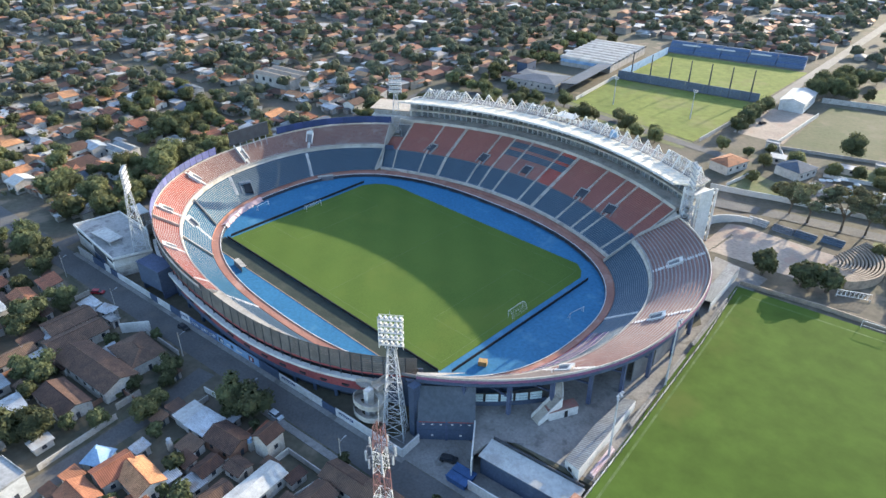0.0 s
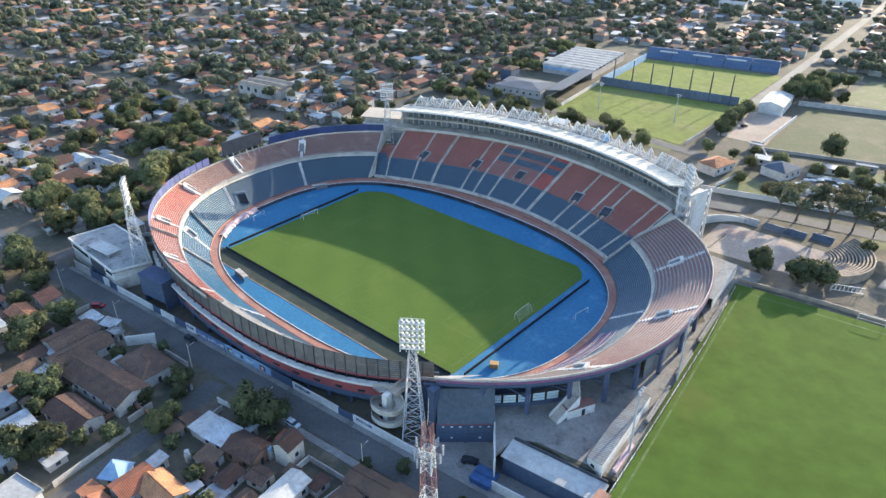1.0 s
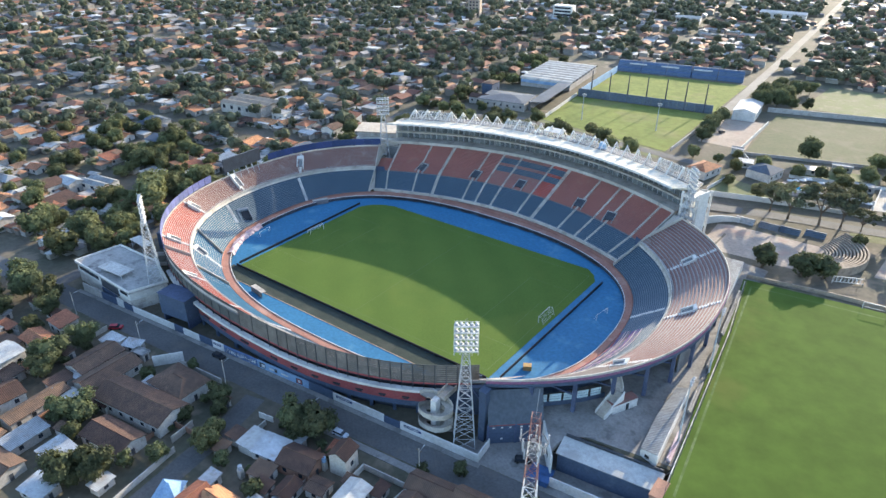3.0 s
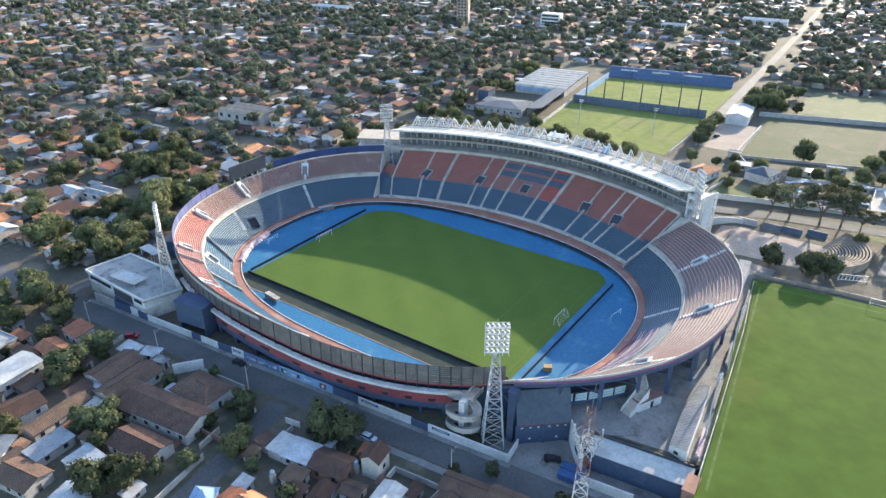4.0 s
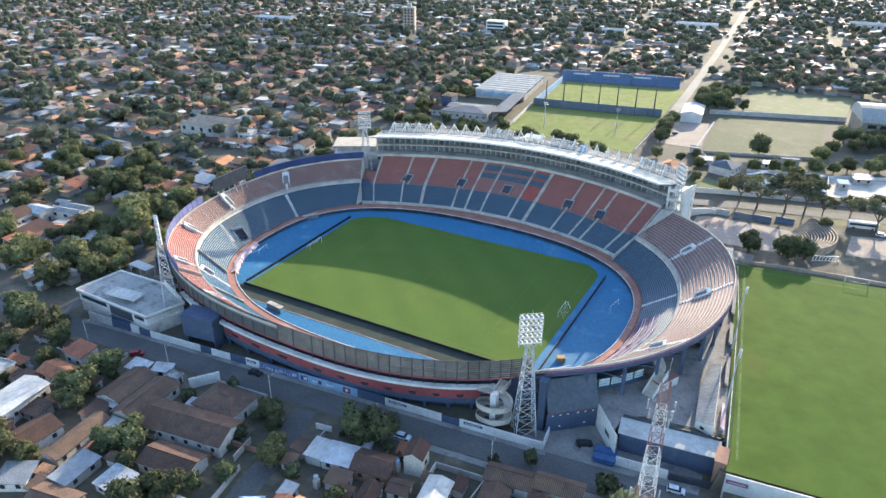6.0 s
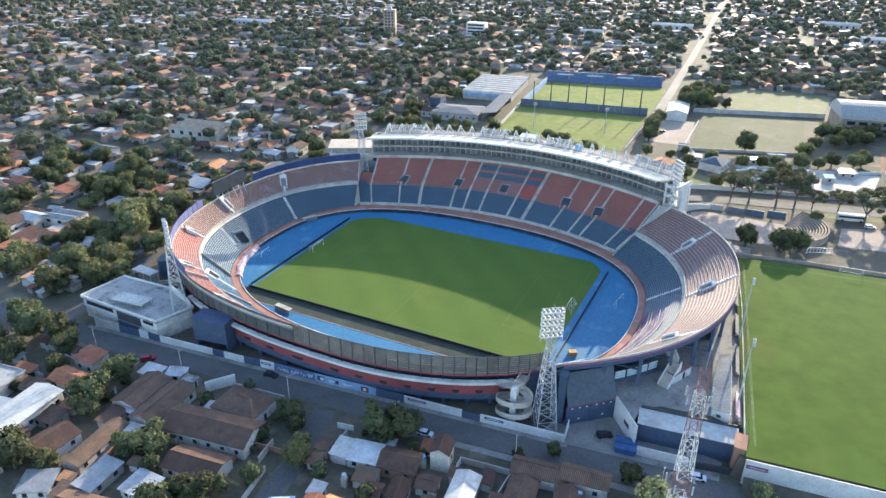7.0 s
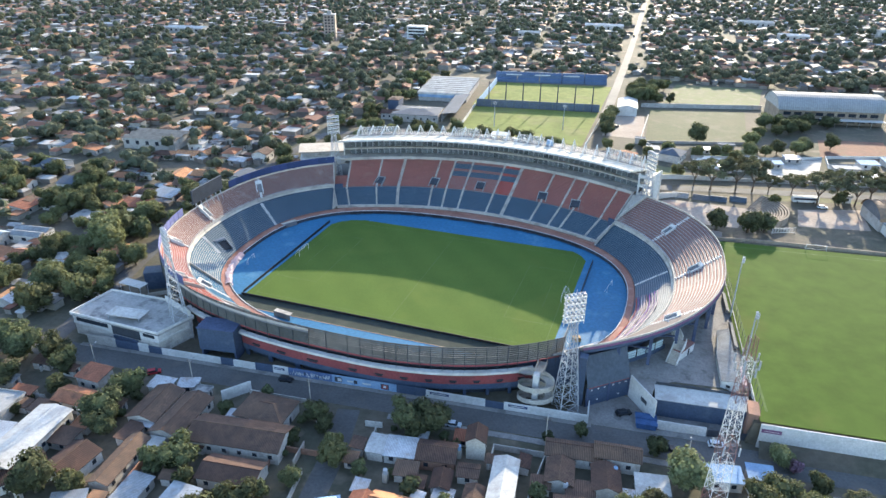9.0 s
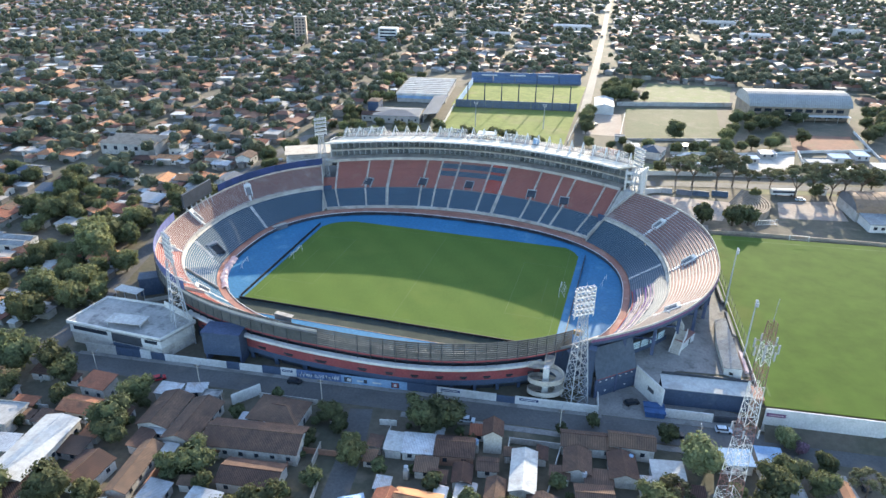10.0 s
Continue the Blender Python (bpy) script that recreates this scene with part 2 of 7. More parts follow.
M["sand_slab"] = mat("sand_slab", (0.4, 0.345, 0.28), (0.33, 0.285, 0.23), 0.15, 1.0, 0.85, stain=((0.25, 0.22, 0.19), 0.2, 0.5))
M["faint_line"] = mat("faint_line", (0.095, 0.13, 0.05), (0.064, 0.102, 0.021), 0.25, 0.8, 0.95)
M["glazing"] = mat("glazing", (0.46, 0.56, 0.58), (0.38, 0.48, 0.5), 0.3, 2.0, 0.4, bump=0, spec=0.5)
M["foot_pale"] = mat("foot_pale", (0.44, 0.39, 0.35), (0.36, 0.32, 0.285), 0.2, 2.0, 0.7, spec=0.3, stain=((0.28, 0.24, 0.21), 0.35, 0.4))
M["hall_roof"] = mat("hall_roof", (0.235, 0.24, 0.24), (0.2, 0.205, 0.205), 0.1, 0.8, 0.85, wave=(0.25, 0.12), stain=((0.28, 0.275, 0.265), 0.08, 0.5), spec=0.25)
M["blue_rows"] = mat("blue_rows", (0.05, 0.135, 0.2), (0.042, 0.115, 0.17), 0.12, 2.5, 0.85, stain=((0.12, 0.19, 0.23), 0.25, 0.5))
M["brown_sheet"] = mat("brown_sheet", (0.27, 0.175, 0.11), (0.2, 0.135, 0.09), 0.12, 1.0, 0.85, spread=0.1, stain=((0.15, 0.115, 0.09), 0.2, 0.7), spec=0.2)
M["glare_row"] = mat("glare_row", (0.2, 0.162, 0.142), (0.165, 0.132, 0.116), 0.12, 2.0, 0.85, stain=((0.25, 0.215, 0.195), 0.2, 0.5), spec=0.25)
M["leaf_light"] = mat("leaf_light", (0.175, 0.19, 0.095), (0.125, 0.142, 0.068), 0.4, 2.5, 0.9, spread=0.15, island=0.3, bump=0, through_light=0.36)
M["leaf_airy"] = mat("leaf_airy", (0.125, 0.125, 0.07), (0.078, 0.085, 0.05), 0.4, 2.5, 0.9, spread=0.25, island=0.35, bump=0, through_light=0.36)
M["blossom"] = mat("blossom", (0.3, 0.19, 0.25), (0.2, 0.13, 0.16), 0.4, 2.5, 0.9, island=0.4, bump=0, through_light=0.36)


# ---- building helpers ----
class Shape:
    """Collects corners and faces of one mesh."""

    def __init__(self):
        self.v, self.f, self.k = [], [], []

    def face(self, pts, k=0):
        i = len(self.v)
        self.v.extend(tuple(p) for p in pts)
        self.f.append(tuple(range(i, i + len(pts))))
        self.k.append(k)
        return self

    def hull8(self, b, t, k=0):
        """A solid from four corners below and four above, both counter-clockwise."""
        i = len(self.v)
        self.v.extend(tuple(p) for p in (*b, *t))
        for q in ((3, 2, 1, 0), (4, 5, 6, 7), (0, 1, 5, 4), (1, 2, 6, 5), (2, 3, 7, 6), (3, 0, 4, 7)):
            self.f.append(tuple(i + j for j in q))
            self.k.append(k)
        return self

    def box(self, x0, y0, z0, x1, y1, z1, k=0, m=None):
        b = [(x0, y0, z0), (x1, y0, z0), (x1, y1, z0), (x0, y1, z0)]
        t = [(x, y, z1) for x, y, _ in b]
        if m is not None:
            b, t = [m @ Vector(p) for p in b], [m @ Vector(p) for p in t]
        return self.hull8(b, t, k)

    def bar(self, p, q, r, k=0, n=4, r2=None):
        """A prism of n sides from p to q."""
        p, q = Vector(p), Vector(q)
        d = (q - p).normalized()
        a = d.cross(Vector((0, 0, 1)) if abs(d.z) < 0.95 else Vector((1, 0, 0))).normalized()
        c = d.cross(a)
        r2 = r if r2 is None else r2
        i = len(self.v)
        for o, s in ((p, r), (q, r2)):
            for j in range(n):
                w = 2 * math.pi * (j + 0.5) / n
                self.v.append(tuple(o + a * (math.cos(w) * s) + c * (math.sin(w) * s)))
        for j in range(n):
            h = (j + 1) % n
            self.f.append((i + j, i + h, i + n + h, i + n + j))
            self.k.append(k)
        self.f += [tuple(i + j for j in reversed(range(n))), tuple(i + n + j for j in range(n))]
        self.k += [k, k]
        return self

    def grid(self, rows, k=0, closed=False, flip=False):
        """Quads between rows of points of equal length; k may be a function of the row."""
        i, n = len(self.v), len(rows[0])
        for r in rows:
            self.v.extend(tuple(p) for p in r)
        for a in range(len(rows) - 1):
            for b in range(n if closed else n - 1):
                c = (b + 1) % n
                q = (i + a * n + b, i + a * n + c, i + (a + 1) * n + c, i + (a + 1) * n + b)
                self.f.append(q[::-1] if flip else q)
                self.k.append(k(a) if callable(k) else k)
        return self

    def strip(self, line, w, h, k=0):
        """A wall of thickness w and height h (number or function of the point) standing on a line of points."""
        n = len(line)
        rows = [[], [], [], []]
        for j, p in enumerate(line):
            p = Vector(p)
            d = Vector(line[min(j + 1, n - 1)]) - Vector(line[max(j - 1, 0)])
            s = Vector((-d.y, d.x, 0)).normalized() * (w / 2)
            hh = Vector((0, 0, h(p) if callable(h) else h))
            for r, o in zip(rows, (p - s, p - s + hh, p + s + hh, p + s)):
                r.append(o)
        self.grid([*rows, rows[0]], k, flip=True)
        for e in (0, -1):
            self.face([r[e] for r in (rows if e == 0 else rows[::-1])], k)
        return self

    def mesh(self, name, mats):
        me = bpy.data.meshes.new(name)
        me.from_pydata(self.v, [], self.f)
        for m in mats if isinstance(mats, (list, tuple)) else [mats]:
            me.materials.append(M[m])
        if any(self.k):
            me.polygons.foreach_set("material_index", self.k)
        me.update()
        return me


def part(name, shape, mats, parent=None, label="", at=None):
    """One mesh object, under a thing or a part when parent is given."""
    ob = new(name, shape.mesh(name, mats) if isinstance(shape, Shape) else shape)
    if parent is not None:
        ob.parent = parent
    if at is not None:
        ob.matrix_basis = at
    return tagged(ob, label) if label else ob


def thing(name, label, category, group="", kind="", at=None):
    ob = new(name)
    ob.empty_display_size = 0.5
    if at is not None:
        ob.matrix_basis = at
    return tagged(ob, label, category, group, kind)


def setting(name, shape, mats, label, category):
    return tagged(part(name, shape, mats), label, category, kind="structure")


def smooth(v):
    v = min(1.0, max(0.0, v))
    return v * v * (3 - 2 * v)


def oval(ring, deg):
    c, a, b, n, *corner = ring
    x, y = math.cos(radians(deg)), math.sin(radians(deg))
    if corner and x > 0 > y:      # the south-east quarter is rounder
        n = corner[0]
    return c + a * math.copysign(abs(x) ** (2 / n), x), b * math.copysign(abs(y) ** (2 / n), y)


def land(x, y):
    """Height of the land outside the stadium: it climbs northwards, and a terrace lies east of the bowl."""
    base = 1.2 + 6.8 * smooth((y + 50) / 210)
    past_wall = smooth(((x - 82) * 0.88 + (y + 50) * 0.48 - 0.5) / 3) * smooth((x - 78) / 8)
    edge = -50.1 + 0.114 * (x - 98.6) if x < 111 else -60.4 + 0.098 * (x - 112)
    return base + max(0.0, 7.5 - base) * past_wall * smooth((y - edge) / 0.8)


def ground_z(x, y):
    b = 68 if y > 0 else 61
    inside = abs(x / 83) ** 2.4 + abs(y / b) ** 2.4 < 1
    return -0.5 if inside else land(x, y)


def drape(c, nx, ny, dz):
    """A sheet over the land between four corners."""
    p = [Vector((*q, 0)) for q in c]
    rows = []
    for j in range(ny + 1):
        a, b = p[0].lerp(p[3], j / ny), p[1].lerp(p[2], j / ny)
        r = [a.lerp(b, i / nx) for i in range(nx + 1)]
        rows.append([(q.x, q.y, land(q.x, q.y) + dz) for q in r])
    return Shape().grid(rows)


def ribbon(line, w, dz, thick=0.0):
    """A road or pavement along a line of plan points."""
    out = []
    for (x0, y0), (x1, y1) in zip(line, line[1:]):
        n = max(1, int(math.hypot(x1 - x0, y1 - y0) / 12))
        out += [(x0 + (x1 - x0) * i / n, y0 + (y1 - y0) * i / n) for i in range(n)]
    out.append(line[-1])
    rows = [[], []]
    for j, p in enumerate(out):
        a, b = Vector(out[max(j - 1, 0)]), Vector(out[min(j + 1, len(out) - 1)])
        d = (b - a).normalized()
        s = Vector((-d.y, d.x)) * (w / 2)
        for r, k in zip(rows, (-1, 1)):
            q = Vector(p) + s * k
            r.append((q.x, q.y, land(q.x, q.y) + dz))
    sh = Shape().grid(rows, flip=True)
    if thick:
        low = [[(x, y, z - thick) for x, y, z in r] for r in rows]
        sh.grid([low[0], rows[0]], flip=True).grid([rows[1], low[1]], flip=True)
    return sh


# ---- ground, roads and fields ----
def axis(lo, hi, near_lo, near_hi, step, far):
    near = np.arange(near_lo, near_hi + 0.1, step)
    return sorted({*np.linspace(lo, near_lo, far)[:-1], *near, *np.linspace(near_hi, hi, far)[1:]})


gx, gy = axis(-4800, 4800, -120, 130, 5, 14), axis(-4800, 4800, -100, 110, 5, 14)
gx = sorted({*gx, 78, 80, 82, 84, 86, 88, 111.2, 112.5})
gy = sorted({*gy, *np.arange(-62, -44, 0.8), 130, 150, 170, 200, 260, 320})
setting("ground", Shape().grid([[(x, y, ground_z(x, y)) for x in gx] for y in gy]), "ground",
        "dry earth and grass between houses", "ground")

ST = math.tan(radians(5.6))      # slope of the street along the stadium


def street_y(x, off=0.0):
    return -78.6 + ST * x + off


setting("road", ribbon([(-330, street_y(-330)), (-100, street_y(-100)), (110, street_y(110) + 0.6), (420, street_y(420))], 8.4, 0.09),
        "asphalt", "worn grey asphalt street beside the stadium wall", "road")
setting("pavement", ribbon([(-84, street_y(-84, 4.2)), (72, street_y(72, 4.2))], 1.5, 0.17, 0.2), "paving",
        "concrete pavement along the stadium wall", "pavement")
setting("pavement", ribbon([(20, street_y(20, -5.3)), (108, street_y(108, -5.3))], 2.0, 0.16, 0.2), "paving",
        "concrete pavement along the houses", "pavement")
setting("road", ribbon([(9, -83), (13, -100), (17, -128), (24, -190)], 6.2, 0.055), "asphalt",
        "narrow side street between houses", "road")
setting("road", ribbon([(-94, -84), (-99, -60), (-112, -10), (-118, 60), (-112, 130), (-60, 162), (60, 150)], 6.0, 0.13), "asphalt",
        "grey street behind the curved stand", "road")
setting("road", ribbon([(38, 235), (36, 306), (31, 458), (25, 613), (8, 1000), (-10, 1500)], 6.0, 0.08), "pale_road",
        "long street running away between trees, sun glare in its pale colour", "road")
setting("road", ribbon([(58, 102.5), (94, 110.5), (160, 124), (330, 156)], 7, 0.16), "asphalt", "grey avenue behind the main stand", "road")
setting("pavement", drape([(80, -51.6), (111, -48.2), (104.5, 30), (82, -20)], 24, 40, 0.06), "paving",
        "bare concrete yard under the stand", "pavement")
setting("pavement", drape([(64, -67.5), (108, -63), (108, -56), (68, -50)], 20, 8, 0.07), "paving", "concrete forecourt before the gate", "pavement")
setting("pavement", drape([(70, 66), (106, 62), (104, 20), (92, 40)], 8, 8, 0.05), "paving", "concrete yard", "pavement")
setting("grass_field", Shape().grid([[Vector((112.4, -60.1, 8.5)).lerp(Vector((250, -46.6, 8.5)), f).lerp(Vector((100.8, 49.5, 8.5)).lerp(Vector((250, 66, 8.5)), f), g) for f in np.linspace(0, 1, 12)] for g in np.linspace(0, 1, 10)]
                                     + [[Vector((100.8, 49.5, 6.5)).lerp(Vector((250, 66, 6.5)), f) for f in np.linspace(0, 1, 12)]]), "field",
        "mown green training pitch with pale edges", "field")
setting("yard", drape([(79, 66), (112, 68.5), (120, 92.5), (80, 92)], 16, 12, 0.06), "pale_earth", "pale pinkish bare earth yard", "yard")
setting("yard", drape([(136, 79), (164, 84), (164, 108), (138, 99)], 10, 8, 0.06), "pale_earth", "pale bare parking yard", "yard")
setting("football_field", drape([(-43, 168), (34, 158), (33, 236), (-50, 224)], 12, 12, 0.08), "far_turf",
        "sunlit yellow-green practice pitch", "field")
setting("football_field", drape([(-52, 228), (33, 239), (32, 318), (-58, 303)], 12, 12, 0.08), "far_turf",
        "sunlit yellow-green practice pitch", "field")
setting("field", drape([(67, 178), (122, 196), (124, 272), (64, 258)], 10, 10, 0.06), "dry_field", "dry brownish sports ground", "field")
setting("field", drape([(72, 282), (134, 290), (140, 350), (78, 345)], 8, 8, 0.06), "lawn", "dry greenish sports ground", "field")
setting("yard", drape([(126.6, -73.5), (130.2, -72.8), (133.2, -86), (127.8, -86.5)], 8, 8, 0.05), "concrete", "pale concrete drive between trees", "yard")
setting("yard", drape([(42, 184), (66, 184), (62, 238), (40, 232)], 6, 6, 0.07), "pale_earth", "pale earth court by the club house", "yard")
setting("clay_court", drape([(158, 182), (195, 196), (196, 226), (161, 218)], 6, 6, 0.08), "clay", "reddish clay courts", "court")
setting("yard", drape([(127, 140), (152, 146), (158, 178), (128, 166)], 8, 6, 0.06), "concrete", "pale paved terrace between trees", "yard")
setting("yard", drape([(92, 136), (113, 140), (112, 156), (91, 152)], 8, 6, 0.06), "pale_earth", "pale paved pool terrace", "yard")
setting("water", drape([(98, 141.5), (107.5, 143.3), (106.4, 150.7), (97.5, 148.5)], 2, 2, 0.12), "water", "turquoise pool water", "water")

for c, lab in (([(66, 122), (90, 127), (90, 136), (66, 142)], "worn lawn beside the pavilions"), ([(92, 158), (126, 166), (126, 184), (92, 176)], "patchy lawn with bare spots"),
               ([(-43, 150), (34, 146), (34, 157), (-43, 167)], "dry grass strip behind the practice pitch"), ([(124, 106), (200, 124), (200, 134), (124, 116)], "grass verge along the avenue")):
    setting("lawn", drape(c, 8, 6, 0.05), "lawn", lab, "lawn")

# ---- the pitch and its surround ----
SEAT, WALK = (0.0, 77.0, 56.0, 2.5), (0.0, 74.6, 52.8, 2.5)
MID, RIM = (-0.6, 89.5, 66.0, 2.25), (4.0, 99.5, 73.0, 2.5, 2.05)
FACE = (2.0, 97.5, 71.7, 2.5, 2.2)

ringpts = [(*oval(WALK, a), 0.0) for a in np.arange(0, 360, 2)]
s = Shape()
for a, b in zip(ringpts, ringpts[1:] + ringpts[:1]):
    s.face([(0, 0, 0), a, b])
setting("blue_surround", s, "track", "smooth blue surface round the pitch with pale scuffs", "running track")
PITCH = [(-55.5, -37.0), (54.8, -36.8), (56.0, 31.5), (53.6, 35.6), (50.0, 38.4), (-43.5, 38.4), (-48.8, 36.6), (-53.0, 33.4), (-55.6, 29.0)]
s = Shape()
cx = Vector((0, 0, 0.05))
for a, b in zip(PITCH, PITCH[1:] + PITCH[:1]):
    n = 8
    for i in range(n):
        p, q = Vector((*a, 0.05)).lerp(Vector((*b, 0.05)), i / n), Vector((*a, 0.05)).lerp(Vector((*b, 0.05)), (i + 1) / n)
        s.face([cx, p, q])
pitch = setting("pitch", s, "turf", "green mown football pitch with faint stripes", "pitch")
s = Shape()
for x0, y0, x1, y1 in ((-52.5, -34, 52.5, -34), (-52.5, 34, 52.5, 34), (-52.5, -34, -52.5, 34), (52.5, -34, 52.5, 34), (0, -34, 0, 34),
                       (36, -20.15, 36, 20.15), (36, -20.15, 52.5, -20.15), (36, 20.15, 52.5, 20.15), (47, -9.16, 47, 9.16),
                       (-36, -20.15, -36, 20.15), (-52.5, -20.15, -36, -20.15), (-52.5, 20.15, -36, 20.15), (-47, -9.16, -47, 9.16)):
    w = 0.07
    s.face([(x0 - w, y0 - w, 0.056), (x1 + w, y0 - w, 0.056), (x1 + w, y1 + w, 0.056), (x0 - w, y1 + w, 0.056)])
part("markings", s, "line", pitch, "faint worn white markings")
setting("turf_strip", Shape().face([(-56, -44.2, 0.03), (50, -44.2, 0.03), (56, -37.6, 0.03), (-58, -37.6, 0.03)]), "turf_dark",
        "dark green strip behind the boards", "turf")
setting("kerb", Shape().box(-56, -44.5, 0, 49, -44.2, 0.1), "worn_brown", "sandy edge beside the blue surface", "kerb")


def board_row(x0, y0, x1, y1, n):
    t = thing("advertising_boards", "row of dark low boards standing along the pitch", "boards")
    a, b = Vector((x0, y0, 0)), Vector((x1, y1, 0))
    for i in range(n):
        p, q = a.lerp(b, (i + 0.01) / n), a.lerp(b, (i + 0.99) / n)
        part("board", Shape().strip([p, q], 0.22, 0.95), "dark", t)
    return t


board_row(-56.5, -37.4, 54.5, -37.4, 22)
board_row(57.6, -35, 58.6, 32, 14)
board_row(-56.6, -36, -57.4, 31, 14)


def goal(x, side):
    t = thing("football_goal", "white football goal with a pale net", "goal", "goals on the pitch", at=pose(x, 0, 0.05))
    s = Shape()
    for y in (-3.66, 3.66):
        s.bar((0, y, 0), (0, y, 2.44), 0.08, n=6)
        s.bar((0, y, 2.44), (side * 1.0, y, 2.44), 0.05).bar((side * 1.0, y, 2.44), (side * 2.0, y, 0), 0.05)
    s.bar((0, -3.74, 2.44), (0, 3.74, 2.44), 0.08, n=6)
    part("frame", s, "steel_white", t)
    s = Shape()
    for i in range(17):
        y = -3.66 + 7.32 * i / 16
        s.bar((side * 1.0, y, 2.4), (side * 2.0, y, 0), 0.014, n=3).bar((0, y, 2.42), (side, y, 2.42), 0.014, n=3)
    for i in range(6):
        f = i / 6
        s.bar((side * (1 + f), -3.66, 2.4 * (1 - f)), (side * (1 + f), 3.66, 2.4 * (1 - f)), 0.014, n=3)
    part("net", s, "steel_white", t)


goal(52.5, 1)
goal(-52.5, -1)


# ---- the bowl: one ring of terraces from the main stand's east end round to its west end ----
def z_mid(x):
    return 9.9 + 0.6 * x / 90


def z_rim(x, y):
    return 18.6 + 1.8 * x / 100 + 0.022 * min(0.0, y)


ENDS = ((46.0, -222.0), (46.0, -227.0), (49.0, -228.0))     # seat, middle and rim ring: first and last angle
Z_SEAT = 1.7


def u_of(deg):
    return (46.0 - deg) / 273.0


def bowl(u, f, dz=0.0):
    """A place on the slope: u along the ring, f from 0 (front) over 1 (middle ring) to 2 (rim)."""
    p = []
    for ring, (a, b) in zip((SEAT, MID, RIM), ENDS):
        p.append(Vector((*oval(ring, a + (b - a) * u), 0)))
    p[0].z, p[1].z, p[2].z = Z_SEAT, z_mid(p[1].x), z_rim(p[2].x, p[2].y)
    if f <= 1:
        q = p[0].lerp(p[1], f)
    else:
        up = p[1] + Vector((0, 0, 1.0))
        q = up.lerp(p[2], f - 1)
    q.z += dz
    return q


def terrace(u0, u1, f0, f1, rows, seg, foot=0.45):
    """Steps between two angles: footway (0), seat (1), soffit and ends (2)."""
    us = [u0 + (u1 - u0) * i / seg for i in range(seg + 1)]
    lines, kinds = [], []
    h = (bowl(u0, f1).z - bowl(u0, f0).z) / rows
    for r in range(rows):
        a, b = f0 + (f1 - f0) * r / rows, f0 + (f1 - f0) * (r + 1) / rows
        m = a + (b - a) * foot
        za = [bowl(u, a).z for u in us]

        def line(f, dz):
            return [Vector((*bowl(u, f).xy, z + dz)) for u, z in zip(us, za)]
        lines += [line(a, 0.02), line(m, 0.02), line(m, h * 0.75), line(b, h * 0.75)]
        kinds += [0, 1, 1, 1]
    s = Shape().grid(lines, lambda i: kinds[i] if i < len(kinds) - 1 else 1, flip=True)
    low = [[bowl(u, f, -0.9) for u in us] for f in (f0 + 0.02, (f0 + f1) / 2, f1)]
    s.grid(low, 2)
    s.grid([low[-1], lines[-1]], 2).grid([lines[0], low[0]], 2)
    for e in (0, -1):
        s.face([l[e] for l in lines] + [low[-1][e], low[0][e]], 2)
    return s


stand = thing("bowl_stand", "curved open concrete terraces, red above and blue below", "stand")
UP = [46, 28, 3, -23, -53, -95, -113, -134, -157, -177, -198, -227]
LOW = [46, 10, -25, -52, -75, -95, -123, -136, -147, -168, -197, -227]
for tier, marks in ((1, UP), (0, LOW)):
    for a, b in zip(marks, marks[1:]):
        n = max(3, int(abs(a - b) / 2.6))
        if tier and a == -53:
            continue
        if tier:
            # the section from -23 takes a cream colour that stands for low-sun glare
            part("upper_terrace", terrace(u_of(a), u_of(b), 1.02, 2.0, 15, n), ["foot" if a > -60 or a < -180 else "foot_pale", "glare_row" if a == -23 else "red_faded" if a > -60 or a < -150 else "red_coral", "soffit"], stand,
                 "pale concrete steps with sun glare in their colour" if a == -23 else "faded red concrete steps" if a > -60 or a < -150 else "bright coral red painted steps")
        else:
            # west sections use lighter blues, with sunlight put into the colour
            part("lower_terrace", terrace(u_of(a), u_of(b), 0.0, 0.93, 17, n, 0.3 if -140 < a < -90 else 0.45), ["foot_pale" if -160 < a < -90 else "foot_blue", "blue_rows" if -140 < a < -90 else "blue_faded_lit" if -160 < a < -90 else "blue_seat", "soffit"], stand,
                 "faded grey-blue concrete steps, lightened as if sunlit" if -160 < a < -90 else "blue painted concrete steps")


def us_between(a, b, step=2.5):
    n = max(2, int(abs(a - b) / step))
    return [u_of(a + (b - a) * i / n) for i in range(n + 1)]


s = Shape()
us = us_between(46, -227)
s.grid([[bowl(u, 0.93, 0.12) for u in us], [bowl(u, 1.0, 0.12) for u in us]], flip=True)
part("gangway", s, "concrete", stand, "pale concrete gangway between the tiers")
part("middle_parapet", Shape().strip([bowl(u, 1.0, 0.05) for u in us], 0.36, 1.15), "concrete", stand, "white parapet between the tiers")
for a, b in ((46, -53), (-95, -227)):
    part("rim_parapet", Shape().strip([bowl(u, 2.0, -0.3) for u in us_between(a, b)], 0.22, 0.7), "concrete", stand, "pale rim wall")
part("fascia_band", Shape().strip([bowl(u, 2.012, -1.0) for u in us_between(46, -53)], 0.3, 0.7), "fascia", stand, "faded purple fascia band")
part("edge_beam", Shape().strip([bowl(u, 2.01, -1.9) for u in us_between(46, -53)], 0.5, 0.9), "blue_wall", stand, "dark blue edge beam")


def stepped(prof, side):
    """A closed side view pushed out to both sides."""
    s = Shape().grid([[p - side for p in prof], [p + side for p in prof]], closed=True)
    return s.face([p - side for p in prof]).face([p + side for p in reversed(prof)])


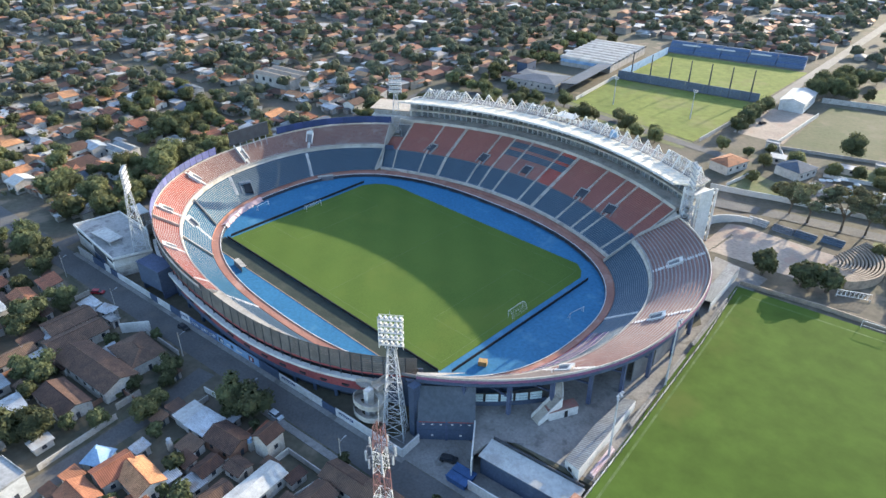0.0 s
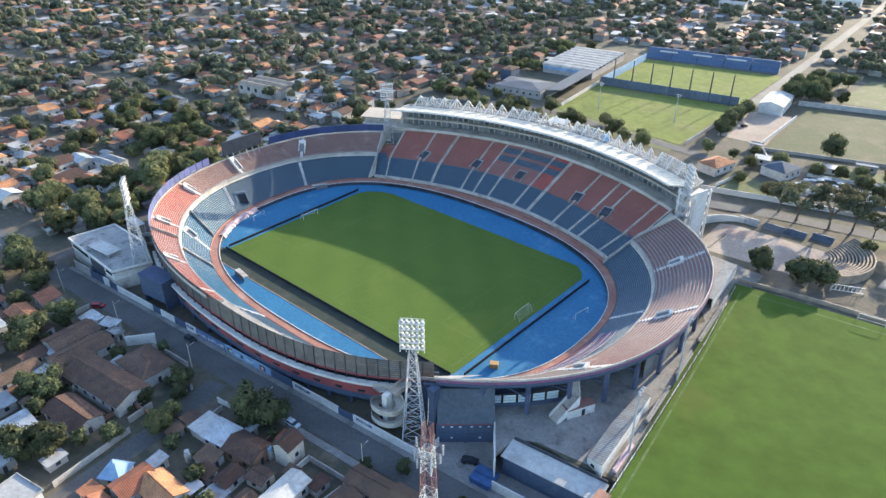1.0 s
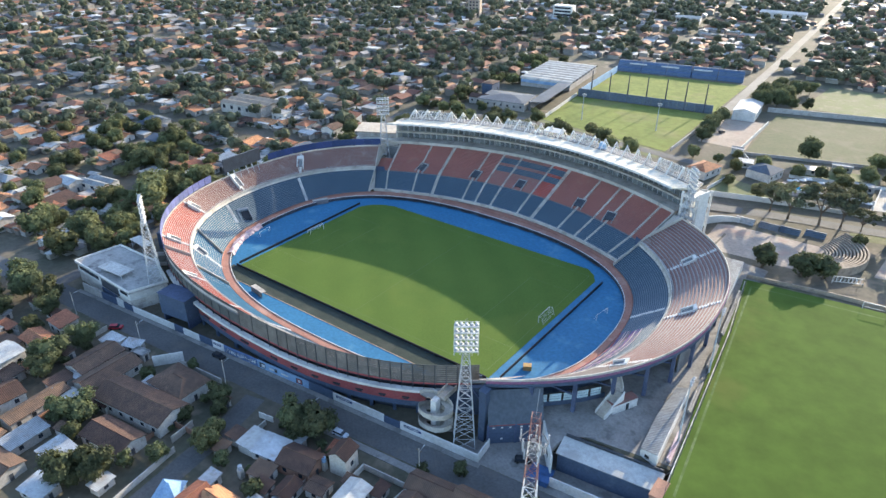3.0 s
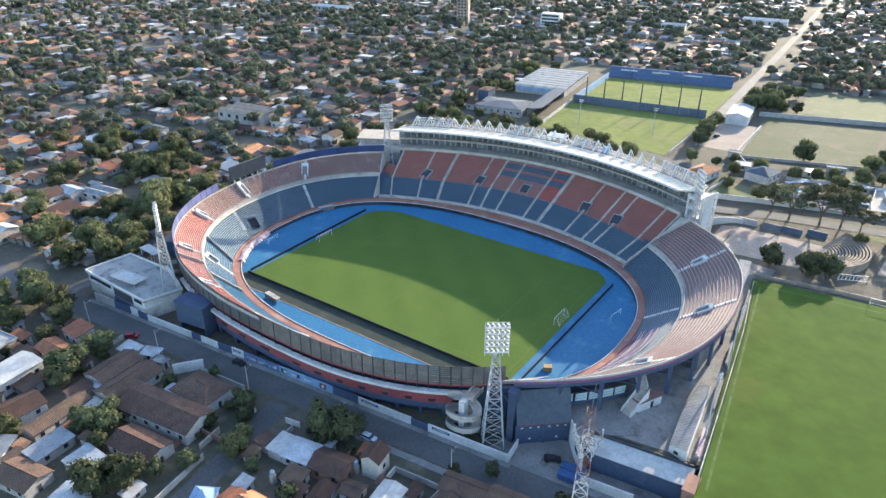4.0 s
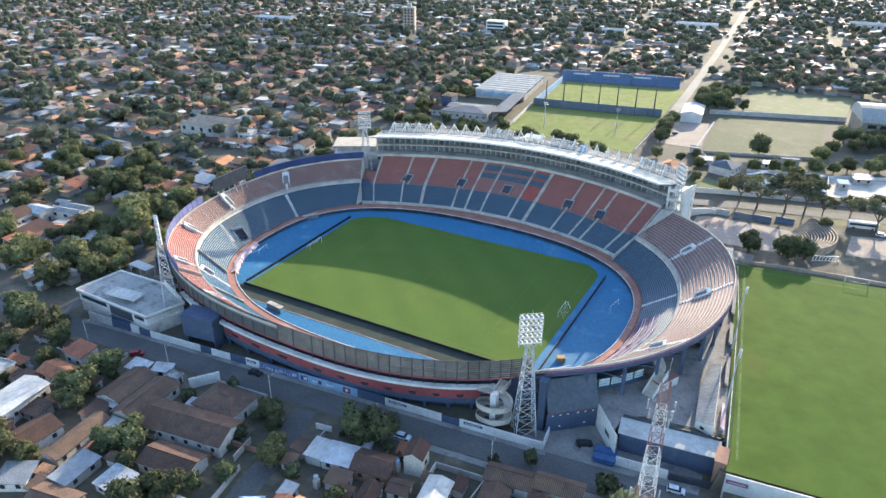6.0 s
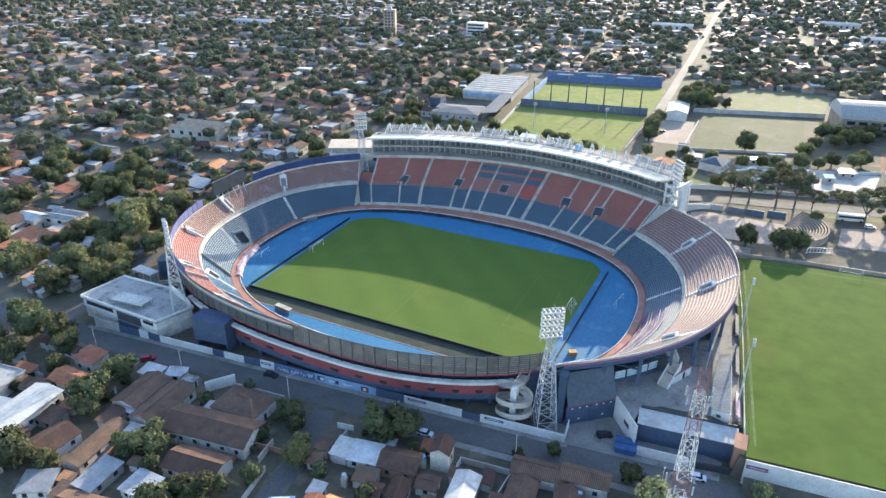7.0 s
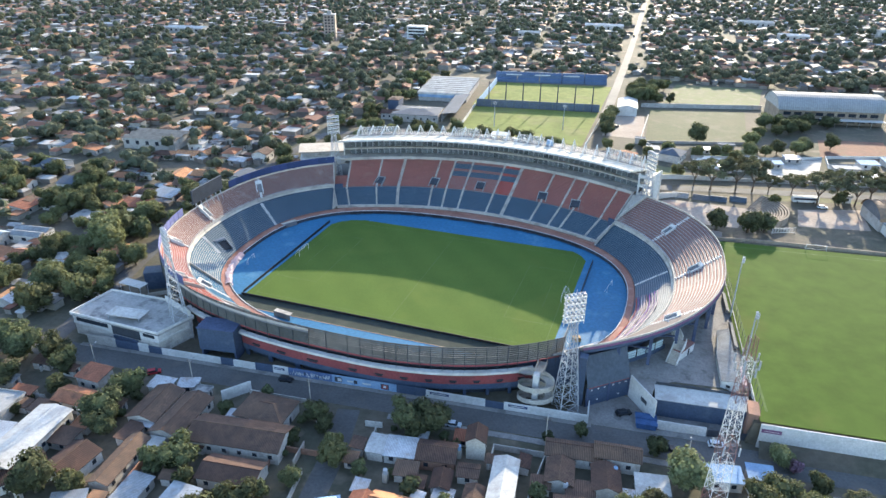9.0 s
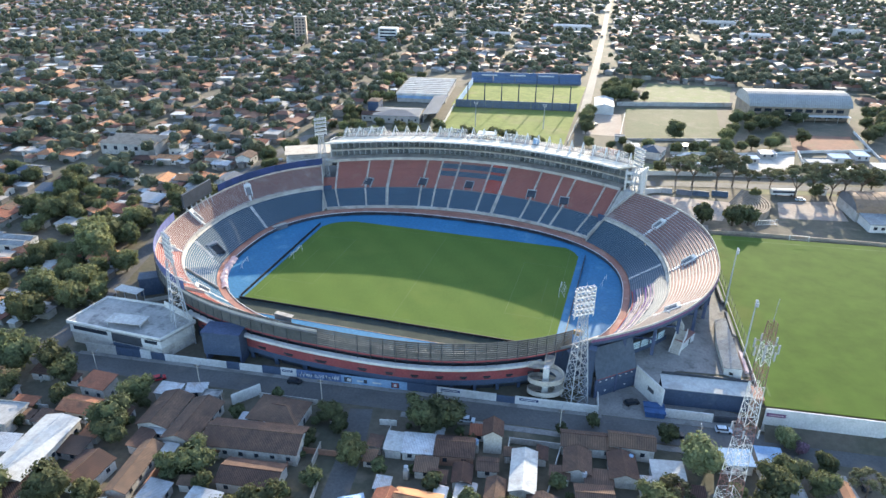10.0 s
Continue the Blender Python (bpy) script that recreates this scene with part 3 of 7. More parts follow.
def aisle(deg, f0, f1, w=1.25, mats="white", lab="worn white stairs"):
    u = u_of(deg)
    n = 20
    line = [bowl(u, f0 + (f1 - f0) * i / n) for i in range(n + 1)]
    d = (line[-1] - line[0])
    side = Vector((-d.y, d.x, 0)).normalized() * (w / 2)
    prof = []
    for p, q in zip(line, line[1:]):
        prof += [Vector((p.x, p.y, p.z + 0.3)), Vector((q.x, q.y, p.z + 0.3))]
    low = [Vector((line[-1].x, line[-1].y, line[-1].z - 0.6)), Vector((line[0].x, line[0].y, line[0].z - 0.6))]
    s = stepped(prof + low, side)
    part("stairs", s, mats, stand, lab)


def vomitory(deg, f, length=3.8, w=2.6, mats=("white", "soffit")):
    """A box-shaped way out let into the slope: three parapets round a block, darkened for the shade inside."""
    u = u_of(deg)
    p, q = bowl(u, f), bowl(u, f + 0.3)
    d = (q - p)
    d.z = 0
    d.normalize()
    m = Matrix.Translation((p.x, p.y, p.z)) @ Matrix(((d.x, -d.y, 0, 0), (d.y, d.x, 0, 0), (0, 0, 1, 0), (0, 0, 0, 1)))
    k = (q.z - p.z) / max(0.1, (q.xy - p.xy).length)

    def slope_box(x0, x1, y0, y1, lo, hi):
        c = [(x0, y0), (x1, y0), (x1, y1), (x0, y1)]
        return [m @ Vector((x, y, x * k + lo)) for x, y in c], [m @ Vector((x, y, x * k + hi)) for x, y in c]
    s = Shape()
    for y in (-w / 2, w / 2):
        s.hull8(*slope_box(-0.3, length, y - 0.2, y + 0.2, -0.6, 0.95))
    s.hull8(*slope_box(length - 0.9, length, -w / 2, w / 2, -0.6, 1.05))
    v = part("vomitory", s, mats[0], stand, "pale concrete way out")
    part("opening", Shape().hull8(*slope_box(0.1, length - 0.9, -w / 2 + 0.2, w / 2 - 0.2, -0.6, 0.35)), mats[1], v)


for d, f0, f1 in ((28, 1.03, 1.98), (3, 1.03, 1.98), (-23, 1.03, 1.98), (-99, 1.03, 1.6), (-113, 1.03, 1.98), (-134, 1.03, 1.98),
                  (-157, 1.03, 1.98), (-177, 1.03, 1.98), (-198, 1.03, 1.98), (10, 0.02, 0.92), (-25, 0.02, 0.92), (-95, 0.02, 0.92), (-136, 0.02, 0.92),
                  (-168, 0.3, 0.92), (-197, 0.02, 0.92)):
    aisle(d, f0, f1)
for d, f in ((28, 1.32), (3, 1.32), (-23, 1.32), (-113, 1.35), (-134, 1.35), (-157, 1.3), (-177, 1.25), (-198, 1.3), (-136, 0.55)):
    vomitory(d, f)
vomitory(-173, 0.2, 5.0, 4.6, ("foot_blue", "dark"))
# thin rails on the middle parapet
for a in np.arange(44, -225, -9):
    ln = [bowl(u, 1.0, 1.2) for u in us_between(a, a - 8.4, 2.1)]
    top_rail = part("rail", Shape().strip([p + Vector((0, 0, 0.46)) for p in ln], 0.07, 0.07), "lamp_grey", stand, "thin grey steel rail")
    part("lower_rail", Shape().strip([p + Vector((0, 0, 0.22)) for p in ln], 0.06, 0.06), "lamp_grey", top_rail)
    for p in ln[:-1]:
        part("post", Shape().bar(p, p + Vector((0, 0, 0.5)), 0.035, n=4), "lamp_grey", top_rail)
# railings that part the terraces into sections
for d, f0, f1 in ((46, 0.0, 2.0), (-227, 0.0, 2.0), (-123, 0.0, 0.93), (-147, 0.0, 0.93), (-127, 1.02, 2.0)):
    part("dividing_wall", Shape().strip([bowl(u_of(d), f0 + (f1 - f0) * i / 14, 0.1) for i in range(15)], 0.3, 1.15), "concrete", stand,
         "grey dividing wall between sections")

# walkway in front of the seats, its wall and rail, all round the bowl
full = [a for a in np.arange(0, 361, 2.5)]
s = Shape().grid([[(*oval(WALK, a), 1.25) for a in full], [(*oval(SEAT, a), 1.3) for a in full]], 0, flip=True)
s.grid([[(*oval(SEAT, a), 1.3) for a in full], [(*oval(SEAT, a), 2.0) for a in full]], 0)
part("walkway", s, "pink_walk", stand, "reddish worn walkway before the seats")
part("front_wall", Shape().strip([(*oval(WALK, a), 0.0) for a in full], 0.3, 1.3), "dark_steel", stand, "dark low wall at the edge of the blue surface")
part("front_rail", Shape().strip([(*oval(WALK, a), 1.3) for a in full], 0.24, 0.16), "white", stand, "white coping")

# infill walls that block the low sun under the eastern tier
for a in range(44, -8, -7):
    ln = [bowl(u, 1.8) for u in us_between(a, a - 5.6)]
    part("infill_wall", Shape().strip([(p.x, p.y, land(p.x, p.y) - 0.3) for p in ln], 0.3, lambda p: bowl(0.1, 1.8).z - 1.2 - p.z), "soffit", stand, "grey infill wall under the tier")
# columns and the wall under the terraces
for deg in np.arange(30, -54, -7.5):
    p = bowl(u_of(deg), 1.9, -1.2)
    g = land(p.x, p.y) - 0.2
    d = Vector((p.x, p.y, 0)).normalized()
    b = bowl(u_of(deg), 1.35, -1.2)
    s = Shape().box(p.x - 0.45, p.y - 0.45, g, p.x + 0.45, p.y + 0.45, p.z)
    s.bar((p.x, p.y, p.z - 0.6), (b.x, b.y, b.z - 0.6), 0.5)
    s.bar((p.x, p.y, (p.z + g) * 0.55), (b.x, b.y, b.z - 0.6), 0.3)
    part("column", s, "column", stand, "dark blue concrete column")
for a, b in zip(range(50, -232, -12), range(38, -244, -12)):
    b = max(b, -230)
    ln = [bowl(u, 1.12) for u in us_between(a, b)]
    part("back_wall", Shape().strip([(p.x, p.y, -0.5) for p in ln], 0.3, lambda p: z_mid(p.x) + 1.1), "blue_wall", stand, "dark blue wall under the terraces")

# pale panels stand for openings to the sunlit concourse, their brightness put into the colour
for a in np.arange(-29, -46, -2.75):
    ln = [bowl(u, 1.6) for u in us_between(a, a - 2.3, 1.2)]
    gp = part("glazed_panel", Shape().strip([(p.x, p.y, 9.0) for p in ln], 0.16, 2.3), "glazing", stand, "pale panel coloured like a sunlit opening under the tier")
    for z in (9.7, 10.5):
        part("glazing_bar", Shape().strip([(p.x, p.y, z) for p in ln], 0.24, 0.07), "column", gp)
ln = [bowl(u, 1.6) for u in us_between(-28, -48)]
part("low_wall", Shape().strip([(p.x, p.y, 7.0) for p in ln], 0.3, 2.0), "blue_wall", stand, "dark blue wall under the pale panels")

# ---- the street front of the bowl ----
front = thing("street_front", "painted street front of the bowl with a white ledge", "facade")


def face(deg, out=0.0):
    c, a, b, n, m = FACE
    if math.cos(radians(deg)) > 0 > math.sin(radians(deg)):
        a = 80.0
    return oval((c, a + out, b + out, n, m), deg)


def band(name, a, b, out, z0, z1, w, mats, label="", parent=front):
    line = [(*face(d, out), z0) for d in np.linspace(a, b, max(3, int(abs(b - a) / 2)))]
    return part(name, Shape().strip(line, w, z1 - z0), mats, parent, label)


A0, A1 = 240.0, 308.0
bays = np.linspace(A0, A1, 15)
for a, b in zip(bays, bays[1:]):
    band("lower_panel", a, b, 0.0, 3.3, 5.1, 0.5, "blue_wall", "dark blue wall panel")
    band("pillar", a - 0.35, a + 0.35, 0.02, -0.2, 3.3, 0.5, "blue_wall", "dark blue pillar")
    # dark panel behind the pillars stands for the shaded inside of the bay
    band("dark_bay", a + 0.4, b - 0.4, -1.2, -0.2, 3.3, 0.3, "dark_steel", "dark panel standing for the shade in a street-level bay")
    red = band("red_panel", a, b, 0.05, 5.1, 8.1, 0.5, "red_wall", "faded red wall panel")
    m = (a + b) / 2
    # dark box on the red panel, coloured for the shade of an open hole
    band("opening", m - 0.55, m + 0.55, 0.12, 5.5, 6.2, 0.56, "dark", parent=red)
    band("hood", m - 0.75, m + 0.75, 0.45, 6.2, 6.35, 0.7, "dark_steel", parent=red)
band("grey_slab", A0, A1, 0.15, 8.1, 9.1, 0.7, "concrete", "grey stained concrete strip")
deck = Shape().grid([[bowl(u, 1.03) for u in us_between(-50, -97)], [Vector((*face(d, 0.2), 11.6)) for d in np.linspace(326, 266, len(us_between(-50, -97)))]])
part("rear_deck", deck, "concrete", front, "concrete deck behind the screen")
band("white_ledge", A0 - 2, A1, 0.95, 9.1, 9.85, 1.5, "white", "white projecting ledge")
# back of the gap coloured dark for the shade under the screen
band("recess", A0 - 6, A1 + 8, -1.6, 8.2, 12.4, 0.3, "dark_steel", "recess under the screen, its shade put into the colour")
band("red_line", A0 - 6, A1 + 8, 0.45, 11.25, 11.65, 0.3, "red_wall", "thin red line")
band("blue_foot", A1, 317, -2.5, -0.2, 11.5, 0.4, "blue_wall", "dark blue wall beside the ramp")

screen = thing("wind_screen", "weathered grey slatted screen on posts above the street", "screen")
posts = np.linspace(206, 315.7, 50)
for a, b in zip(posts, posts[1:]):
    p, q = Vector((*face(a, 0.5), 0)), Vector((*face(b, 0.5), 0))
    top = lambda v: 17.5 + (z_rim(v.x, v.y) - 16.8) * smooth((-30 - v.x) / 40)
    lo = 11.75
    sh = Shape()
    for i in range(9):
        f0, f1 = i / 9 + 0.006, (i + 1) / 9 - 0.012
        sh.hull8([(p.x, p.y - 0.05, lo + (top(p) - lo) * f0), (q.x, q.y - 0.05, lo + (top(q) - lo) * f0),
                  (q.x, q.y + 0.05, lo + (top(q) - lo) * f0), (p.x, p.y + 0.05, lo + (top(p) - lo) * f0)],
                 [(p.x, p.y - 0.05, lo + (top(p) - lo) * f1), (q.x, q.y - 0.05, lo + (top(q) - lo) * f1),
                  (q.x, q.y + 0.05, lo + (top(q) - lo) * f1), (p.x, p.y + 0.05, lo + (top(p) - lo) * f1)])
    part("slat_panel", sh, "screen_slat", screen)
    part("post", Shape().box(p.x - 0.08, p.y - 0.2, lo - 2.2, p.x + 0.08, p.y + 0.08, top(p) + 0.1), "dark_steel", screen)

# blue wall on the rim behind the west end
wall = thing("rim_wall", "tall blue metal wall on the stadium rim", "wall")
# southern panels get a lighter lilac that stands for light from behind
for a, b in zip(np.linspace(-124, -168, 18), np.linspace(-126.4, -170.4, 18)):
    part("panel", Shape().strip([bowl(u_of(a), 2.0, 0.7), bowl(u_of(b), 2.0, 0.7)], 0.18, 3.0), "lilac_panel", wall, "lilac panel, coloured as if lit from behind")
for a, b in zip(np.linspace(-186.5, -224.5, 14), np.linspace(-189.4, -227.4, 14)):
    part("panel", Shape().strip([bowl(u_of(a), 2.0, 0.7), bowl(u_of(b), 2.0, 0.7)], 0.18, 3.0), "blue_panel", wall)

led = thing("score_screen", "large dark score screen on steel supports", "screen")
p0, p1 = bowl(u_of(-175.2), 2.03, 1.8), bowl(u_of(-184.0), 2.03, 1.8)
part("panel", Shape().strip([p0, p1], 0.8, 5.7), "dark_steel", led, "dark blank display")
s = Shape()
for i in range(6):
    p = p0.lerp(p1, (i + 0.5) / 6)
    r = bowl(u_of(-175.2 - 8.8 * (i + 0.5) / 6), 1.72)
    s.bar((p.x, p.y, p.z - 3), (p.x, p.y, p.z + 1), 0.15).bar((p.x, p.y, p.z + 0.5), r, 0.14)
s.bar(p0, p1, 0.18)
part("support", s, "galvanised", led, "grey steel struts")

# cloth banner draped over the south-east seats and cloth along the west walkway
ban = thing("cloth_banner", "purple, white and red striped cloth over empty terraces", "banner")
for i in range(9):
    s = Shape()
    f0 = 0.03 + 0.068 * i
    rows = []
    for k in range(13):
        u = u_of(1 - 2.5 * k)
        rows.append([bowl(u, min(0.98, f0 + e + 0.05 * math.sin(k * 0.7)), 0.6 + 0.12 * math.sin(k * 2.1 + i)) for e in ((0, 0.008, 0.016) if i % 3 == 1 else (0, 0.014, 0.028))])
    s.grid(rows)
    part("stripe", s, ("bright_red", "purple", "cloth", "cloth", "red_seat", "purple", "cloth", "purple", "cloth")[i], ban)
rag = thing("cloth_sheet", "crumpled pale pink sheeting along the walkway", "sheeting")
rows = []
for k in range(28):
    a = 188 + k * 1.0
    o = [(*oval((0, 74.3 + e, 52.5 + e, 2.5), a), z) for e, z in ((-0.5, 0.1), (-0.15, 1.0), (0.1, 1.75), (0.8, 1.65), (1.6, 1.4))]
    rows.append([(x + random.uniform(-.25, .25), y + random.uniform(-.25, .25), max(0.06, z + random.uniform(-.15, .15))) for x, y, z in o])
part("sheet", Shape().grid(rows), "cloth", rag)


# ---- the main stand ----
main = thing("main_stand", "covered main stand with blue and red seats and a white roof", "stand")
KX = 0.0041


def ms(v, f, dz=0.0):
    """v: 0 west to 1 east; f: 0 front, 1 blue-red border, 2 back row."""
    w, e = -60.0 - 5.4 * f, 58.0 + 5.3 * f
    x = w + (e - w) * v
    y = (59.3 + 10.2 * f if f <= 1 else 69.5 + 18.3 * (f - 1)) - KX * (x - 2) ** 2
    z = 2.6 + 5.4 * f if f <= 1 else 8.0 + 8.0 * (f - 1)
    return Vector((x, y, z + dz))


def ms_v(x, f):
    w, e = -60.0 - 5.4 * f, 58.0 + 5.3 * f
    return (x - w) / (e - w)


def ms_terrace(v0, v1, f0, f1, rows, seg, kinds=None):
    vs = [v0 + (v1 - v0) * i / seg for i in range(seg + 1)]
    lines, ks = [], []
    h = (ms(0, f1).z - ms(0, f0).z) / rows
    for r in range(rows):
        a, b = f0 + (f1 - f0) * r / rows, f0 + (f1 - f0) * (r + 1) / rows
        m = a + (b - a) * 0.3
        z = ms(0, a).z

        def line(f, dz):
            return [Vector((*ms(v, f).xy, z + dz)) for v in vs]
        lines += [line(a, 0.0), line(m, 0.0), line(m, h * 0.9), line(b, h * 0.9)]
        k = kinds(r) if kinds else 1
        ks += [0, k, k, k]
    s = Shape().grid(lines, lambda i: ks[min(i, len(ks) - 1)], flip=True)
    low = [[ms(v, f, -1.0) for v in vs] for f in (f0, f1)]
    s.grid(low, 3).grid([low[-1], lines[-1]], 3).grid([lines[0], low[0]], 3)
    for e in (0, -1):
        s.face([l[e] for l in lines] + [low[-1][e], low[0][e]], 3)
    return s


def roof_pt(x, back, z):
    return Vector((x, 90.8 - KX * (x - 2) ** 2 + back, z))


RX0, RX1 = -70.0, 72.5
AX = [-60, -55, -43.4, -34.5, -20.3, -14.2, -6.8, 6.5, 13.8, 27.2, 35.8, 41, 52.5, 58]
for i, (a, b) in enumerate(zip(AX, AX[1:])):
    v0, v1 = ms_v(a, 0), ms_v(b, 0)
    v0, v1 = max(v0, 0), min(v1, 1)
    part("blue_block", ms_terrace(v0, v1, 0, 1, 14, 3), ["foot_blue", "blue_seat", "red_seat", "soffit"], main, "blue plastic seats in rows")
    vip = 5 <= i <= 7

    def colour(r, vip=vip, i=i):
        return 1 if vip and (10 <= r <= 13 or 16 <= r <= 19) else 2
    mats = ["red_seat" if not vip else "foot", "blue_seat", "red_seat" if i != 7 else "bright_red", "soffit"]
    part("red_block", ms_terrace(v0, v1, 1.03, 2 if i else 1.45, 22, 3, colour), mats, main, "dark red plastic seats in rows")
for i, x in enumerate(AX[1:-1]):
    v = ms_v(x, 0)
    wide = 1.5 if i in (2, 7) else 0.9
    for f0, f1 in ((0.0, 1.0), (1.03, 2.0)):
        n = 24
        prof = []
        for j in range(n):
            p, q = ms(v, f0 + (f1 - f0) * j / n), ms(v, f0 + (f1 - f0) * (j + 1) / n)
            prof += [p + Vector((0, 0, 0.38)), Vector((q.x, q.y, p.z + 0.38))]
        s = stepped(prof + [ms(v, f1, -0.6), ms(v, f0, -0.6)], Vector((wide / 2, 0, 0)))
        part("stairs", s, "concrete", main, "pale concrete stairs")
for x in (-46.9, -22.1, -0.2, 29.7, 45.0):
    p = ms(ms_v(x, 1), 1.06)
    def side_box(x0, x1, y0, y1, lo, hi):
        c = [(x0, y0), (x1, y0), (x1, y1), (x0, y1)]
        return [(p.x + x, p.y + y, p.z + 0.437 * y + lo) for x, y in c], [(p.x + x, p.y + y, p.z + 0.437 * y + hi) for x, y in c]
    s = Shape().hull8(*side_box(-2.1, -1.85, -0.6, 5.0, -0.4, 0.75)).hull8(*side_box(1.85, 2.1, -0.6, 5.0, -0.4, 0.75)).hull8(*side_box(-1.9, 1.9, 4.5, 4.8, -0.4, 0.7))
    v = part("vomitory", s, "roof_slab", main, "grey way out let into the seats")
    # dark solid in place of a hole, coloured like its shaded inside
    part("opening", Shape().hull8(*side_box(-1.85, 1.85, 0.9, 4.5, -0.4, 0.5)), "dark_steel", v)
vs = [i / 40 for i in range(41)]
part("front_ledge", Shape().strip([ms(v, -0.04, -0.5) for v in vs], 0.8, 1.15), "concrete", main, "white ledge before the front row")
part("front_band", Shape().strip([ms(v, -0.16, -1.9) for v in vs], 1.8, 1.9), "pink_walk", main, "reddish wall under the ledge")
part("back_slab", Shape().strip([ms(v, 2.05, -0.6) for v in vs], 1.3, 1.4), "concrete", main, "pale concrete slab over the back row")
part("rear_deck", Shape().grid([[ms(v, 2.05, 0.75) for v in vs], [roof_pt(RX0 + 1 + (RX1 - RX0 - 2) * v, 3.4, 17.2) for v in vs]]), "concrete", main, "concrete deck before the boxes")
part("under_wall", Shape().strip([ms(v, 1.95, -17) for v in vs], 0.5, 16), "soffit", main, "wall under the seats")
for side in (0, 1):
    part("side_wall", Shape().strip([ms(side, 2 * i / 12, -0.3) for i in range(13)], 0.5, 1.5), "concrete", main, "grey concrete side wall")


for side, u in ((0, 1.0), (1, 0.0)):
    ln = [(ms(side, 2 * i / 12, 0.1), bowl(u, 2 * i / 12, 0.1)) for i in range(13)]
    part("side_ramp", Shape().grid([[a for a, b in ln], [b for a, b in ln]]).grid([[b for a, b in ln], [a for a, b in ln]]), "concrete", main, "grey concrete infill beside the stand")
xs = np.linspace(RX0, RX1, 58)
# two storeys of glazed boxes
for lv, (z0, z1) in enumerate(((17.5, 20.2), (20.9, 24.0))):
    part("storey_slab", Shape().strip([roof_pt(x, 2.6, z1) for x in xs], 2.4, 0.7 if lv == 0 else 0.6), "concrete", main, "pale concrete storey edge")
    for a, b in zip(xs[1:-1], xs[2:]):
        p, q = roof_pt(a + 0.12, 3.2, z0), roof_pt(b - 0.12, 3.2, z0)
        w = part("window", Shape().strip([p, q], 0.12, z1 - z0), "glass_box", main, "dark glazed box front")
        r = roof_pt(a, 2.6, z0)
        part("mullion", Shape().box(r.x - 0.09, r.y - 0.1, z0, r.x + 0.09, r.y + 0.9, z1).bar((r.x, r.y - 1.0, z1), (r.x + 0.9, r.y + 0.5, z0 + 0.9), 0.07), "lamp_grey", w)
part("back_wall", Shape().strip([roof_pt(x, 8.5, 2.0) for x in xs], 0.5, 23.6), "plaster", main, "pale rear wall")
for x in (RX0, RX1):
    part("end_wall", Shape().strip([roof_pt(x, 3.0, 4.0), roof_pt(x, 8.5, 4.0)], 0.5, 21.6), "white", main, "white end wall")


def rf(x, back, z):
    """Plan of the roof sheet: its front edge swings out over the seats."""
    return Vector((x, 84.2 - 0.0039 * (x - 3) ** 2 + back, z))


def sheet_z(back):
    return 26.75 - 0.028 * back


def rx(f, back):
    """Both ends of the roof are cut on the skew."""
    w, e = -69.0 + 0.55 * min(back, 9), 66.5 + 0.85 * min(back, 9)
    return w + (e - w) * f


FS = np.linspace(0, 1, 57)
BK = (0, 3, 6, 9, 12, 16.5)
top = [[rf(rx(f, b), b, sheet_z(b)) for f in FS] for b in BK]
low = [[p - Vector((0, 0, 0.6)) for p in r] for r in top]
s = Shape().grid(top).grid(low, flip=True).grid([low[0], top[0]]).grid([top[-1], low[-1]])
for e in (0, -1):
    s.face([r[e] for r in top] + [r[e] for r in reversed(low)])
roof = part("roof", s, "roof_white", main, "white sheet roof with long seams")
for f in np.linspace(0.01, 0.99, 53):
    s = Shape().bar(rf(rx(f, 0), 0.1, sheet_z(0) + 0.03), rf(rx(f, 9), 9, sheet_z(9) + 0.03), 0.05)
    part("seam", s, "concrete", roof)
part("front_gutter", Shape().strip([rf(rx(f, 0), -0.12, sheet_z(0) - 0.75) for f in FS], 0.22, 0.8), "white", roof, "white front edge")
part("walkway", Shape().grid([[rf(rx(f, b), b, sheet_z(b) + 0.06) for f in FS] for b in (9.0, 16.4)]), "soffit", roof, "grey roof walkway behind the sheet")
# white tube frames on the roof
for f in np.linspace(0.008, 0.985, 26):
    x = rx(f, 8)
    s = Shape()
    apex = rf(x, 12.0, 30.9)
    s.bar(rf(x - 0.5, 7.6, sheet_z(7.6)), apex, 0.2, n=5).bar(rf(x + 0.5, 15.6, sheet_z(15.6)), apex, 0.2, n=5)
    s.bar(rf(x - 0.9, 12.0, sheet_z(12)), apex, 0.15, n=5).bar(rf(x + 0.9, 12.0, sheet_z(12)), apex, 0.15, n=5)
    s.bar(rf(x - 0.2, 10.0, 28.8), rf(x + 0.2, 13.4, 28.8), 0.08, n=4)
    s.bar(rf(x - 0.5, 8.0, sheet_z(8) + 0.12), rf(x - 2.4, 4.6, sheet_z(4.6) + 0.12), 0.1).bar(rf(x - 2.4, 4.6, sheet_z(4.6) + 0.12), rf(x + 2.2, 7.6, sheet_z(7.6) + 0.12), 0.1)
    part("tube_frame", s, "steel_white", roof, "white tubular frame")
s = Shape()
for z, bk in ((27.0, 9.6), (27.6, 9.6), (27.4, 13.4)):
    for a, b in zip(FS, FS[1:]):
        s.bar(rf(rx(a, 9), bk, z), rf(rx(b, 9), bk, z), 0.06)
for f in np.linspace(0, 1, 70):
    for bk in (9.6,):
        s.bar(rf(rx(f, 9), bk, 26.2), rf(rx(f, 9), bk, 27.6), 0.05)
part("rail", s, "steel_white", roof, "white tube rails along the roof")
